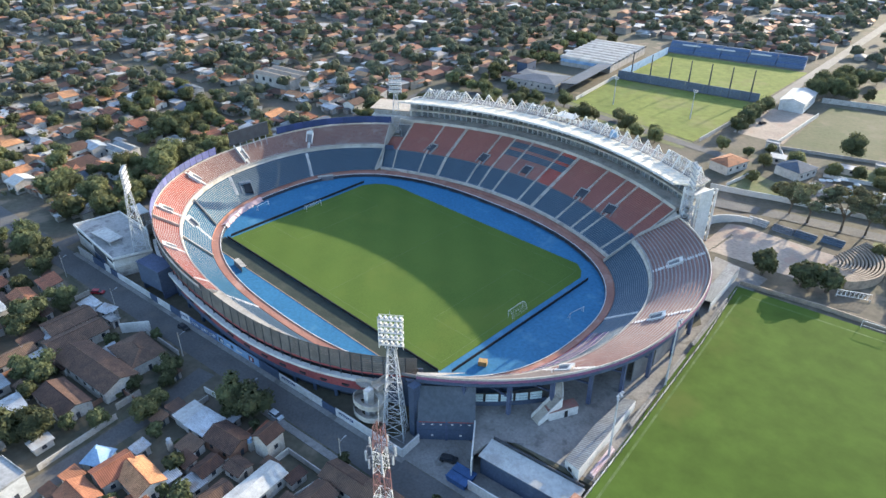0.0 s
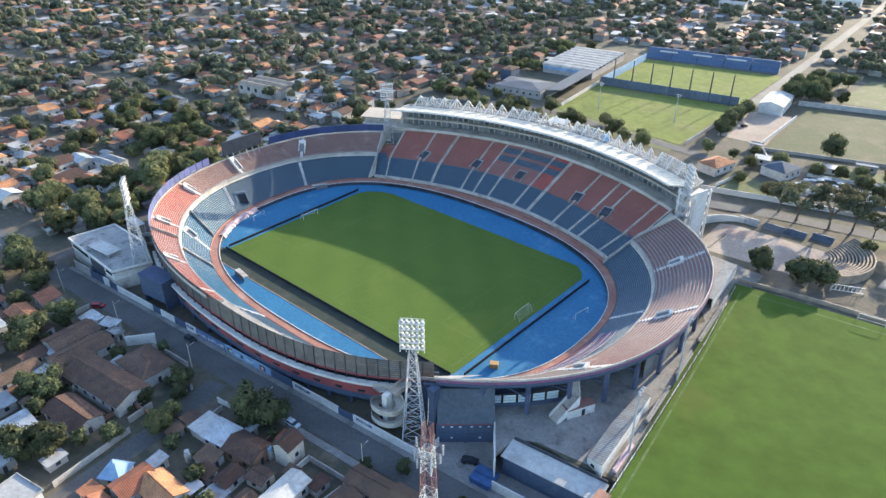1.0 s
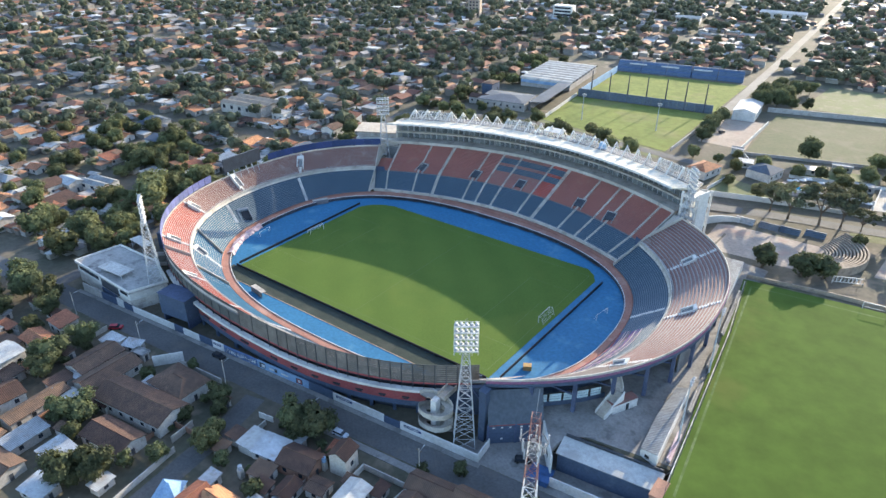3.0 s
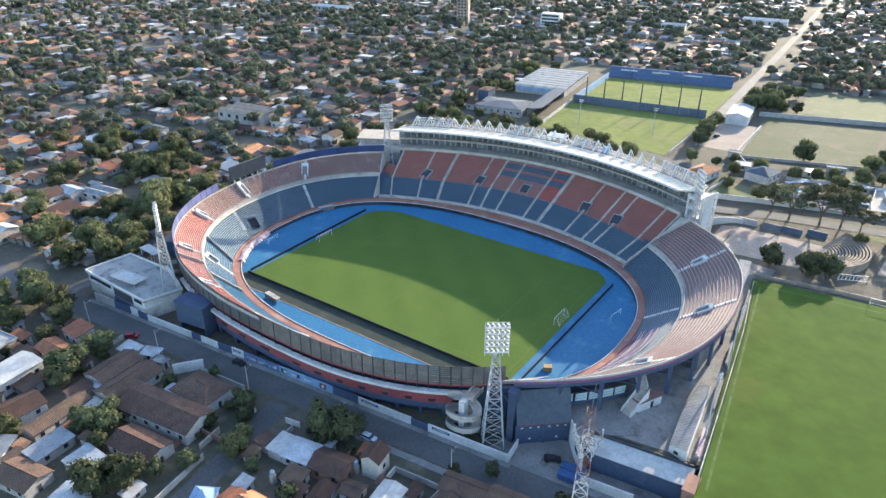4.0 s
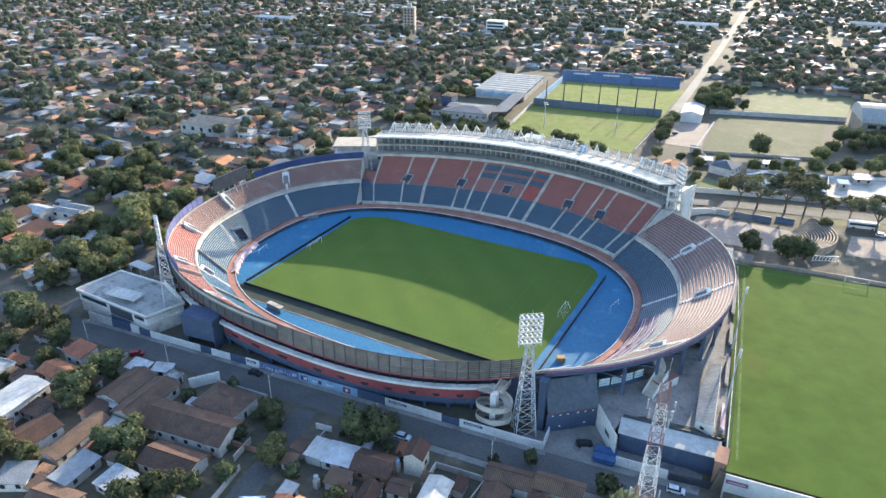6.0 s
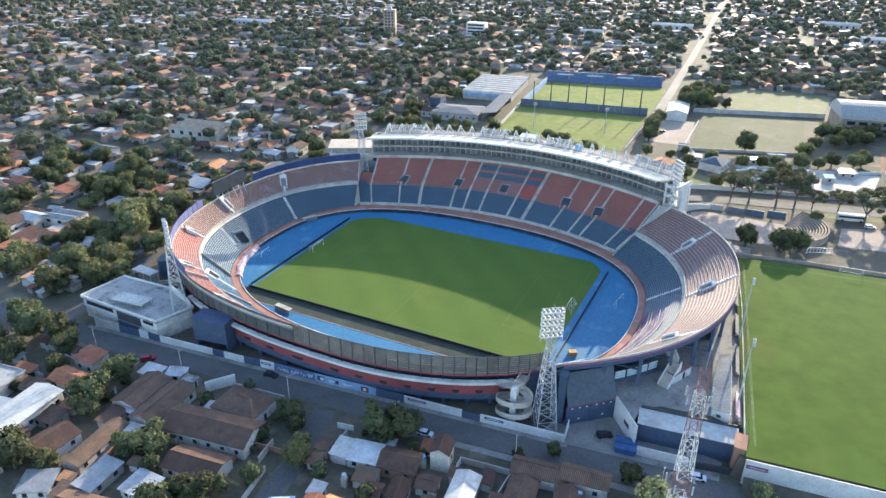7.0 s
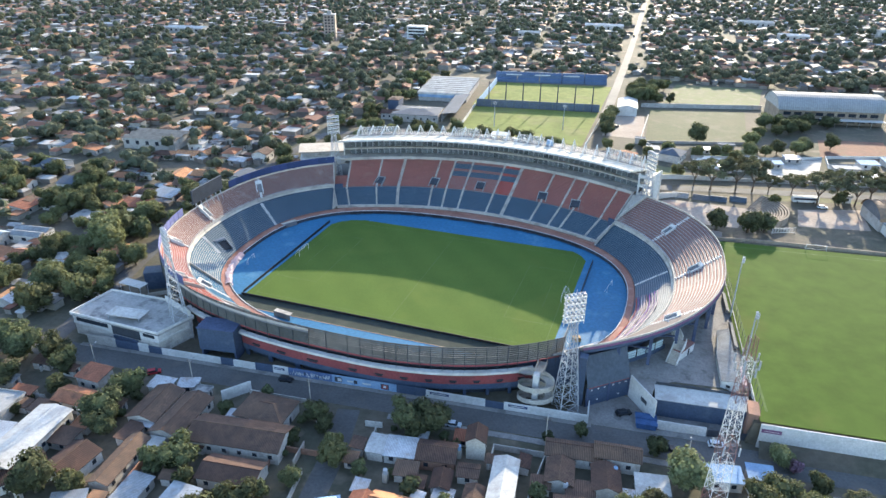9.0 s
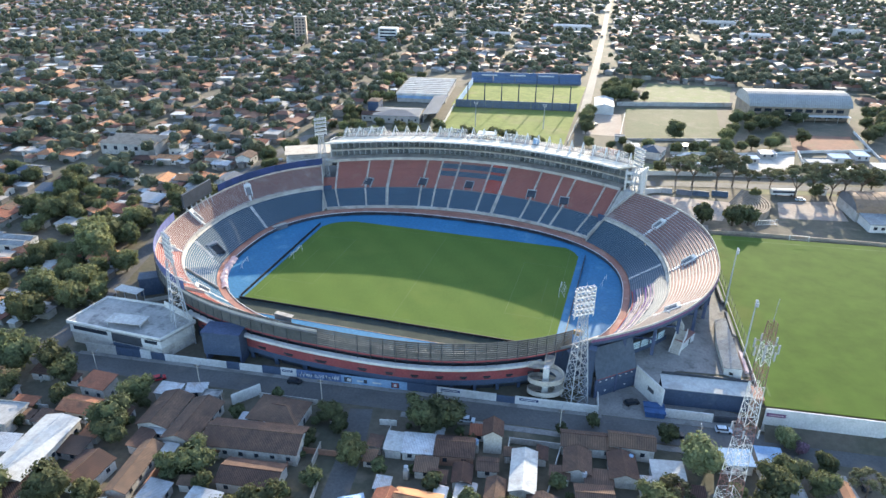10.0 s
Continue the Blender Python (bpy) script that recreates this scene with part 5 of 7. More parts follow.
part("window", Shape().strip([(104.6, -47.85, 8.3), (105.6, -48.18, 8.3)], 0.2, 0.7), "dark", gb2)
st = thing("outside_stairs", "white concrete stairs up into the stand", "stairs")
s0, s1 = Vector((90.2, -40.8, 7.6)), Vector((92.2, -34.4, 12.2))
sd = Vector(((s1 - s0).y, -(s1 - s0).x, 0)).normalized()
for i in range(16):
    p, q = s0.lerp(s1, i / 16), s0.lerp(s1, (i + 1) / 16)
    part("step", Shape().hull8([(*(p - sd * 1.3).xy, p.z - 0.5), (*(p + sd * 1.3).xy, p.z - 0.5), (*(q + sd * 1.3).xy, p.z - 0.3), (*(q - sd * 1.3).xy, p.z - 0.3)],
                               [(*(p - sd * 1.3).xy, q.z), (*(p + sd * 1.3).xy, q.z), (*(q + sd * 1.3).xy, q.z), (*(q - sd * 1.3).xy, q.z)]), "concrete", st)
for k in (-1.45, 1.45):
    p, q = s0 + sd * k, s1 + sd * k
    part("side", Shape().hull8([(*(p - sd * .12).xy, 7.2), (*(p + sd * .12).xy, 7.2), (*(q + sd * .12).xy, q.z - 1.6), (*(q - sd * .12).xy, q.z - 1.6)],
                               [(*(p - sd * .12).xy, p.z + 1.1), (*(p + sd * .12).xy, p.z + 1.1), (*(q + sd * .12).xy, q.z + 1.1), (*(q - sd * .12).xy, q.z + 1.1)]), "white", st)
q0, q1 = Vector((91.6, -34.0, 12.0)), Vector((88.6, -30.6, 15.4))
sd = Vector(((q1 - q0).y, -(q1 - q0).x, 0)).normalized() * 1.3
part("upper_flight", Shape().hull8([q0 - sd - Vector((0, 0, .6)), q0 + sd - Vector((0, 0, .6)), q1 + sd - Vector((0, 0, .6)), q1 - sd - Vector((0, 0, .6))], [q0 - sd, q0 + sd, q1 + sd, q1 - sd]), "concrete", st)
for k in (-1, 1):
    part("side", Shape().strip([q0 + sd * k - Vector((0, 0, .4)), q1 + sd * k - Vector((0, 0, .4))], 0.2, 1.5), "white", st)
m = pose(93.2, -34.3, 7.6, 0, 0, 63)
cb = part("cabin", Shape().box(-3.9, -1.3, -0.2, 3.9, 1.3, 2.6, m=m), "white", st, "white cabin with a dark door")
part("door", Shape().box(0.2, -1.36, 0, 1.1, -1.25, 2.0, m=m), "dark", cb)
part("roof", Shape().box(-4.0, -1.4, 2.6, 4.0, 1.4, 2.75, m=m), "red_steel", cb)
brk = thing("brick_hut", "small raw brick hut by the fence", "hut")
part("wall", Shape().box(109.8, -58.4, 1.0, 112.2, -53.0, 8.9), "brick_wall", brk)
part("roof", Shape().box(109.6, -58.6, 8.9, 112.4, -52.8, 9.1), "brick_wall", brk)

# faint chalk lines on the training pitch
s = Shape()
for (x0, y0), (x1, y1) in (((114.2, -55.5), (104.2, 46)), ((104.2, 46), (240, 61))):
    d = Vector((x1 - x0, y1 - y0, 0)).normalized()
    o = Vector((-d.y, d.x, 0)) * 0.3
    s.face([(x0 - o.x, y0 - o.y, 8.508), (x1 - o.x, y1 - o.y, 8.508), (x1 + o.x, y1 + o.y, 8.508), (x0 + o.x, y0 + o.y, 8.508)])
setting("field_lines", s, "faint_line", "faint chalk lines on the training pitch", "markings")
# fence between stadium and training pitch
fen = thing("field_fence", "pale wall and wire fence along the training pitch", "fence")
FL = [Vector((112.0, -57, 0)), Vector((109.3, -24, 0)), Vector((106.0, 14, 0)), Vector((101.6, 48, 0))]


def along(f):
    f *= 3
    i = min(2, int(f))
    return FL[i].lerp(FL[i + 1], f - i)


for i in range(28):
    p, q = along(i / 28), along((i + 0.97) / 28)
    part("wall", Shape().strip([(p.x, p.y, 7.2), (q.x, q.y, 7.2)], 0.25, 1.5), "plaster", fen)
    part("post", Shape().bar((p.x + 0.5, p.y, land(p.x, p.y)), (p.x + 0.5, p.y, land(p.x, p.y) + 4.4), 0.06), "dark_steel", fen)
s = Shape()
for i in range(28):
    p, q = along(i / 28), along((i + 1) / 28)
    for h in (1.8, 2.6, 3.4, 4.3):
        s.bar((p.x + 0.5, p.y, land(p.x, p.y) + h), (q.x + 0.5, q.y, land(q.x, q.y) + h), 0.018, n=3)
tagged(part("wire", s, "dark_steel", fen), kind="stuff")
for x0, x1, mt in ((112.6, 150, "white"), (150, 250, "plaster")):
    wall_piece("field_wall", x0, x1, 0, 7.5, mt, "long pale retaining wall of the training pitch", y0=-61.1 + ST * (x0 - 112.6), y1=-61.1 + ST * (x1 - 112.6))
rows = []
for x in np.linspace(113, 250, 24):
    y = -61.1 + ST * (x - 112.6)
    rows.append([(x, y - d, land(x, y - d) + e) for d, e in ((0.16, 2.3), (1.4, 1.9), (3.0, 0.8), (4.6, 0.05))])
setting("earth_bank", Shape().grid(rows, flip=True), "ground", "bare earth bank before the retaining wall", "bank")
sg = thing("wall_sign", "dark violet sign board on the pale wall", "sign")
part("board", Shape().strip([(112.9, -61.4, 6.3), (117.6, -60.95, 6.3)], 0.08, 1.1), "fascia", sg)
part("bar", Shape().strip([(113.5, -61.45, 6.75), (117.0, -61.1, 6.75)], 0.06, 0.2), "cloth", sg)
for y0, y1, seat in ((-46, -36, "cloth"), (-27, -13, "paving"), (-6, 6, "paving"), (12, 40, "paving")):
    tr = thing("terrace_bench", "narrow pale bench rows beside the training pitch", "bench", "pitch-side benches")
    for k in range(2):
        n = 6
        ln = [(107.6 - 0.085 * (y + 20) - 0.55 * k, y, 8.0) for y in np.linspace(y0, y1, n)]
        part("bench_step", Shape().strip(ln, 0.5, 0.7 + 0.45 * k), seat, tr)


def light_pole(x, y, h, face_deg):
    t = thing("light_pole", "slim grey light pole with white lamps", "light pole", "light poles", at=pose(x, y, land(x, y), 0, 0, face_deg))
    part("pole", Shape().bar((0, 0, -0.2), (0, 0, h), 0.28, 0, 8, 0.13), "galvanised", t)
    part("arm", Shape().bar((-1.2, 0, h), (1.2, 0, h), 0.08).bar((-1.0, 0, h - 0.9), (1.0, 0, h - 0.9), 0.08), "galvanised", t)
    for xx, zz in ((-1.0, 0.1), (0, 0.25), (1.0, 0.1), (-0.7, -0.8), (0.7, -0.8)):
        part("lamp", lamp_mesh, None, t, at=pose(xx, 0, h + zz, -25, 0, 0) @ Matrix.Diagonal((0.7, 0.7, 0.7, 1)))


light_pole(109.2, -38.7, 19.6, -90)
light_pole(106.9, -8.0, 21.2, -90)
for x, y in ((-23, 180), (18, 187)):
    light_pole(x, y, 15, 0)

tel = thing("telecom_tower", "red and white lattice telecom mast with antennas", "mast", at=pose(100.1, -96.7, 1.2, 0, 0, 20))
part("mast", lattice(Shape(), 2.1, 0.65, 0, 52.4, 22, 0.062, lambda i: 0 if i in (4, 5, 10, 11, 16, 17, 20, 21) else 1), ["red_steel", "steel_white"], tel, "red and white steel lattice")
for z, r in ((47.2, 2.3), (45.3, 1.9), (27.0, 2.7)):
    pl = part("platform", Shape().bar((0, 0, z - 0.1), (0, 0, z + 0.1), 0.5, 0, 6), "soffit", tel, "grey steel antenna platform")
    for j in range(6):
        a, b = j * math.pi / 3, (j + 1) * math.pi / 3
        part("beam", Shape().bar((r * math.cos(a), r * math.sin(a), z), (r * math.cos(b), r * math.sin(b), z), 0.06), "soffit", pl)
        part("spoke", Shape().bar((0, 0, z), (r * math.cos(a), r * math.sin(a), z), 0.05), "soffit", pl)
    for j in range(5):
        a = j * math.pi / 2.5 + 0.3
        part("antenna", Shape().box(r * math.cos(a) - 0.12, r * math.sin(a) - 0.12, z - 0.8, r * math.cos(a) + 0.12, r * math.sin(a) + 0.12, z + 1.2), "lamp_grey", pl, "pale panel antenna")
part("rod", Shape().bar((0, 0, 52.4), (0.2, 0.1, 57.4), 0.04), "galvanised", tel)


# ---- houses ----
PLOTS = []


def house(x, y, w, d, turn, h, rise, roof_mat, wall_mat="plaster", kind="gable", label="", z=None):
    """w along the ridge, d across it."""
    PLOTS.append((x, y, max(w, d) / 2))
    z = land(x, y) - 0.15 if z is None else z
    names = {"tile": "brown clay tile", "tile_orange": "orange clay tile", "sheet": "grey metal sheet", "sheet_white": "white sheet", "roof_slab": "flat grey concrete", "far_pale": "pale sheet",
             "mural_pale": "light blue sheet", "far_tile": "faded tile", "slate": "dark grey sheet"}
    t = thing("house", label or "small %s house with a %s roof" % ("brick" if wall_mat == "brick_wall" else "plastered", names[roof_mat]), "house", "houses", at=pose(x, y, z, 0, 0, turn))
    a, b = w / 2 - 0.4, d / 2 - 0.4
    s = Shape()
    if kind == "gable":
        for sx in (-1, 1):
            s.face([(sx * a, -b, h), (sx * a, b, h), (sx * a, 0, h + rise * (b / (d / 2)))])
    up = h + rise if kind == "mono" else h
    s.hull8([(-a, -b, 0), (a, -b, 0), (a, b, 0), (-a, b, 0)], [(-a, -b, h), (a, -b, h), (a, b, up), (-a, b, up)])
    wl = part("wall", s, wall_mat, t)
    W, D, k = w / 2, d / 2, 0.16
    if kind == "flat":
        r = Shape().box(-W, -D, h, W, D, h + 0.25)
        r.strip([(-W + .1, -D + .1, h + .25), (W - .1, -D + .1, h + .25), (W - .1, D - .1, h + .25), (-W + .1, D - .1, h + .25), (-W + .1, -D + .1, h + .25)], 0.2, 0.35)
    elif kind == "mono":
        r = Shape().hull8([(-W, -D, h), (W, -D, h), (W, D, h + rise), (-W, D, h + rise)], [(-W, -D, h + k), (W, -D, h + k), (W, D, h + rise + k), (-W, D, h + rise + k)])
    else:
        e = W if kind == "gable" else max(0.2, W - D)
        lo, up = h - 0.12, h - 0.12 + k
        r = Shape()
        for sy in (-1, 1):
            r.face([(-W, sy * D, up), (W, sy * D, up), (e, 0, h + rise + k), (-e, 0, h + rise + k)][::sy])
            r.face([(-W, sy * D, lo), (W, sy * D, lo), (W, sy * D, up), (-W, sy * D, up)][::sy])
            r.face([(-W, sy * D, lo), (W, sy * D, lo), (e, 0, h + rise), (-e, 0, h + rise)][::-sy])
        for sx in (-1, 1):
            if kind == "hip":
                r.face([(sx * W, -D, up), (sx * W, D, up), (sx * e, 0, h + rise + k)])
            r.face([(sx * W, -D, lo), (sx * W, -D, up), (sx * e, 0, h + rise + k), (sx * W, D, up), (sx * W, D, lo), (sx * e, 0, h + rise)])
    rf = part("roof", r, roof_mat, t)
    if kind in ("gable", "hip") and roof_mat.startswith("tile"):
        part("ridge", Shape().bar((-e, 0, h + rise + k), (e, 0, h + rise + k), 0.14, 0, 6), roof_mat, rf)
    n = max(1, int(w / 4))
    for i in range(n):
        xx = -a + (i + 0.5) * 2 * a / n
        for sy in (-1, 1):
            wd = part("window", Shape().box(xx - 0.55, sy * b - 0.05, h * 0.4, xx + 0.55, sy * b + 0.05, h * 0.4 + 1.2), "window", wl)
    part("door", Shape().box(a - 0.05, -0.5, 0.1, a + 0.05, 0.45, 2.1), "dark_steel", wl)
    return t


H = house
H(-10.5, -104.4, 25, 10.5, 8, 4.0, 1.8, "tile", label="long plastered house with a dark tile roof and white gable")
H(-5.2, -115.4, 15, 8.5, 7, 3.4, 1.3, "tile", label="white plastered house with a worn tile roof")
H(-9.8, -93.4, 14.5, 10.5, 2, 3.6, 1.6, "tile", kind="hip", label="plastered house with a hipped brown tile roof")
H(-39, -101.2, 14, 9, 95, 3.2, 1.3, "tile")
H(-29.6, -102.6, 16.5, 9, 94, 3.2, 1.5, "tile")
H(-62.9, -97.8, 8.5, 6.5, 0, 4.6, 0.8, "tile_orange", kind="mono")
H(-61.5, -106.4, 10, 7, 2, 3.6, 1.1, "tile_orange")
H(-59.5, -123.5, 22, 10, 97, 4.6, 0.9, "sheet_white", label="long building with a bright white sheet roof")
H(-33, -121, 17, 5.8, 97, 3.0, 1.0, "tile")
H(-43.5, -125.3, 10.5, 9.5, 88, 3.4, 1.6, "tile")
H(-53.0, -131.5, 12, 7.5, 60, 3.0, 1.0, "tile")
H(-23.4, -128.2, 10.5, 5.8, 95, 2.8, 0.6, "sheet", kind="mono")
H(-11.8, -126, 8, 7, 0, 2.8, 0.5, "sheet", kind="mono", label="low house with patched pale sheet roof")
H(-78.5, -115.5, 10, 9, 8, 3.8, 0.6, "roof_slab", kind="flat")
H(-34.0, -136, 8, 7, 30, 2.8, 0.5, "sheet", kind="mono")
H(-29.6, -113.4, 4.4, 4.2, 5, 2.4, 0.3, "sheet_white", kind="mono", label="small open shelter with white sheet roof")
H(-19.0, -137.0, 12, 8, 10, 3.0, 1.2, "tile")
H(23.1, -95.2, 7, 4.8, 98, 2.8, 0.3, "sheet_white", kind="mono")
H(29.0, -94.3, 8, 7.2, 10, 2.7, 0.4, "sheet", kind="mono")
H(38.2, -93.2, 10, 7.6, 10, 3.4, 1.5, "tile", "brick_wall")
H(46.3, -87.0, 6.0, 5.4, 100, 5.8, 1.5, "tile", "concrete", label="narrow grey two-storey house with gable windows")
H(55.8, -97.0, 14, 6.4, 97, 3.8, 0.9, "sheet_white", label="long shed with a bright white roof")
H(42, -101, 6.5, 5, 100, 2.8, 0.9, "tile")
H(47, -96, 5.5, 5, 10, 2.6, 0.6, "tile")
H(50.5, -103.5, 7, 5, 96, 2.8, 0.8, "tile")
H(69.5, -81.2, 14, 6.5, 8, 3.2, 1.4, "tile")
H(67.6, -89.6, 8.5, 7, 96, 3.2, 1.3, "tile")
H(34.8, -113.3, 11, 7.5, 2, 3.8, 1.5, "tile_orange", label="plastered house with sunlit orange tile roof")
H(28.4, -116.4, 9, 7.2, 92, 4.0, 1.5, "tile_orange")
H(30.0, -125.0, 9, 7, 6, 3.8, 1.4, "tile_orange")
H(40.5, -122.5, 9, 7, 6, 3.4, 1.3, "tile_orange")
H(20.8, -117.0, 6.0, 6.0, 30, 2.6, 2.2, "mural_pale", kind="hip", label="small kiosk with a light blue pyramid roof")
H(14.0, -135.0, 9.5, 6.5, 12, 5.8, 0.4, "roof_slab", "white", kind="flat", label="white two-storey house with a flat roof")
H(79.8, -79.6, 11.5, 6, 6, 4.2, 1.5, "tile", label="brown tile-roofed house beside the street")
H(78.2, -88.2, 9, 7, 100, 3.2, 1.4, "tile")
H(88.5, -86.5, 8, 6, 10, 3.0, 0.5, "sheet_white", kind="mono")
H(104.2, -77.6, 8.5, 5.5, 12, 3.2, 0.5, "mural_pale", kind="mono", label="low house with a light blue sheet roof")
H(61.5, -107, 9, 7, 96, 3.2, 1.2, "tile")
H(72.5, -100, 9, 8, 10, 3.2, 1.2, "tile")
H(114, -86, 9, 7, 10, 3.2, 0.4, "roof_slab", kind="flat")
for x, y, w, d, a, rm in ((-19.5, -109.5, 5, 4, 8, "tile"), (-16, -97.5, 6, 3.5, 5, "sheet"), (-23, -111, 5, 3.5, 95, "tile"), (-44, -93, 7, 5, 5, "sheet"), (-37, -90.5, 6, 4, 20, "sheet"), (-31.5, -91.5, 5, 3, 10, "roof_slab"),
                            (-53, -119, 8, 6, 5, "tile"), (-52, -113, 5, 5, 5, "tile_orange"), (-67, -112, 7, 5, 5, "tile"), (-38, -112, 7, 5, 95, "tile"), (-36, -107.5, 6, 4, 4, "sheet"), (-26, -135, 6, 5, 10, "tile"), (-4, -134, 8, 6, 10, "sheet"),
                            (33, -100.5, 6, 5, 10, "tile"), (36.5, -103.5, 5, 4, 8, "tile"), (44, -106, 6, 5, 95, "sheet"), (52, -90.5, 4.5, 3, 8, "tile"), (59, -88.5, 5, 3, 95, "tile"), (64, -94, 5, 4, 8, "tile"), (73, -93, 7, 5, 8, "tile"),
                            (84.5, -92, 5, 5, 8, "sheet"), (70, -106, 6, 6, 8, "sheet"), (25, -109, 4, 4, 5, "sheet"), (39.5, -117, 5, 5, 5, "tile_orange"), (94, -92, 6, 5, 5, "tile"), (-70, -123, 7, 6, 10, "sheet"), (-80, -128, 9, 7, 10, "tile")):
    H(x, y, w, d, a, 2.5, 0.5, rm, kind="mono" if rm != "roof_slab" else "flat", label="small %s-roofed outbuilding behind a house" % ("tile" if rm.startswith("tile") else "sheet" if rm == "sheet" else "slab"))
rg = random.Random(77)
n = 0
for tries in range(4000):
    x, y = rg.uniform(-92, 112), rg.uniform(-138, -84)
    w, d = rg.uniform(3.2, 7.0), rg.uniform(2.8, 4.6)
    if abs(y - street_y(x)) < 7.5 or abs(x - (13 - (y + 100) * 0.15)) < 5.5 or (96 < x < 104 and -101 < y < -92) or (x > 84 and y > -95):
        continue
    if any(math.hypot(x - a, y - b) < r * 0.82 + w * 0.42 for a, b, r in PLOTS):
        continue
    rm = rg.choice(("tile", "tile", "tile", "sheet", "slate", "tile_orange"))
    H(x, y, w, d, 8 + rg.choice((0, 90)) + rg.uniform(-4, 4), rg.uniform(2.2, 2.7), 0.5, rm, kind="mono",
      label="small lean-to with a %s roof in a yard" % {"tile": "brown tile", "sheet": "rusty sheet", "slate": "grey sheet", "tile_orange": "orange tile"}[rm])
    n += 1
    if n >= 46:
        break
for i in range(26):
    x, y = rg.uniform(-88, 108), rg.uniform(-134, -88)
    L = rg.uniform(5, 13)
    if abs(x - (13 - (y + 100) * 0.15)) < 6 or abs(y - street_y(x)) < 9:
        continue
    a = radians(8 + rg.choice((0, 90)))
    yw = thing("yard_wall", "low stained plaster yard wall", "wall")
    part("wall", Shape().strip([(x, y, 1.0), (x + L * math.cos(a), y + L * math.sin(a), 1.0)], 0.2, rg.uniform(1.7, 2.3)), rg.choice(("plaster", "concrete", "brick_wall")), yw)
for i in range(16):
    x, y, r = PLOTS[rg.randrange(len(PLOTS) - 46)]
    x, y = x + rg.uniform(-1, 1) * (r + 1.2), y - r * 0.7 - 1.0
    if abs(y - street_y(x)) < 8 or y > -84:
        continue
    tk = thing("water_tank", "pale round water tank on a small stand", "tank", "water tanks", at=pose(x, y, 1.2))
    part("stand", Shape().box(-0.6, -0.6, -0.1, 0.6, 0.6, 2.6), "concrete", tk)
    part("drum", Shape().bar((0, 0, 2.6), (0, 0, 3.8), 0.6, 0, 10, 0.55), rg.choice(("mural_pale", "lamp_grey")), tk)
yw = thing("yard_wall", "tall white sloping yard wall between houses", "wall")
part("wall", Shape().strip([(-25.5, -91.5, 1.0), (-20.5, -84.8, 1.0)], 0.4, 3.6), "white", yw)
for x0, y0, x1, y1 in ((50, -84.5, 64, -83), (50.2, -84.5, 50.8, -92), (63, -84, 62, -100), (-20, -86.4, -3, -84.8), (9, -108, 12.5, -128), (16, -87.4, 20.5, -86.6), (108, -73, 112, -84)):
    yw = thing("yard_wall", "low stained plaster yard wall", "wall")
    part("wall", Shape().strip([(x0, y0, 1.0), (x1, y1, 1.0)], 0.25, 2.0), "plaster", yw)


# ---- trees ----
def tree_meshes(seed, h, r, leaves, flat=0.92):
    g = random.Random(seed)
    tr = Shape()
    top = h * 0.36
    tr.bar((0, 0, -0.4), (0.1, 0, top * 0.6), 0.34, 0, 7, 0.24).bar((0.1, 0, top * 0.6), (0.0, 0.1, top), 0.24, 0, 7, 0.16)
    blobs = [(0, 0, h * 0.66, r * 0.64), (0, 0, h * 0.4, r * 0.62)]
    for i in range(10):
        a = i * 2.4 + g.uniform(-.4, .4)
        d = r * g.uniform(0.4, 0.66)
        q = (d * math.cos(a), d * math.sin(a), h * g.uniform(0.32, 0.76))
        blobs.append((*q, r * g.uniform(0.34, 0.5)))
        tr.bar((0, 0, top * g.uniform(0.55, 0.9)), (q[0] * 0.85, q[1] * 0.85, q[2] - 0.3), 0.13, 0, 5, 0.05)
    cr = Shape()
    for i in range(leaves):
        x, y, z, b = blobs[i % len(blobs)]
        n = Vector((g.gauss(0, 1), g.gauss(0, 1), g.gauss(0.25, 1))).normalized()
        p = Vector((x, y, z)) + Vector((n.x, n.y, n.z * flat)) * b * g.uniform(0.72, 1.08)
        t1 = n.cross(Vector((g.uniform(-1, 1), g.uniform(-1, 1), g.uniform(-1, 1)))).normalized()
        t2 = n.cross(t1)
        sz = g.uniform(0.2, 0.42)
        tilt = n * g.uniform(-0.3, 0.3)
        cr.face([p - t1 * sz, p - t2 * sz * 0.7 + tilt, p + t1 * sz, p + t2 * sz * 0.7 - tilt])
    # inner mass that closes the crown
    for x, y, z, b in blobs:
        rows = []
        for i in range(5):
            w = math.pi * (i + 0.5) / 5
            rows.append([(x + b * .78 * math.sin(w) * math.cos(c) * g.uniform(.85, 1.1), y + b * .78 * math.sin(w) * math.sin(c) * g.uniform(.85, 1.1), z + b * .72 * flat * math.cos(w))
                         for c in np.linspace(0, 2 * math.pi, 8)[:-1]])
        cr.grid(rows, closed=True)
    return tr, cr


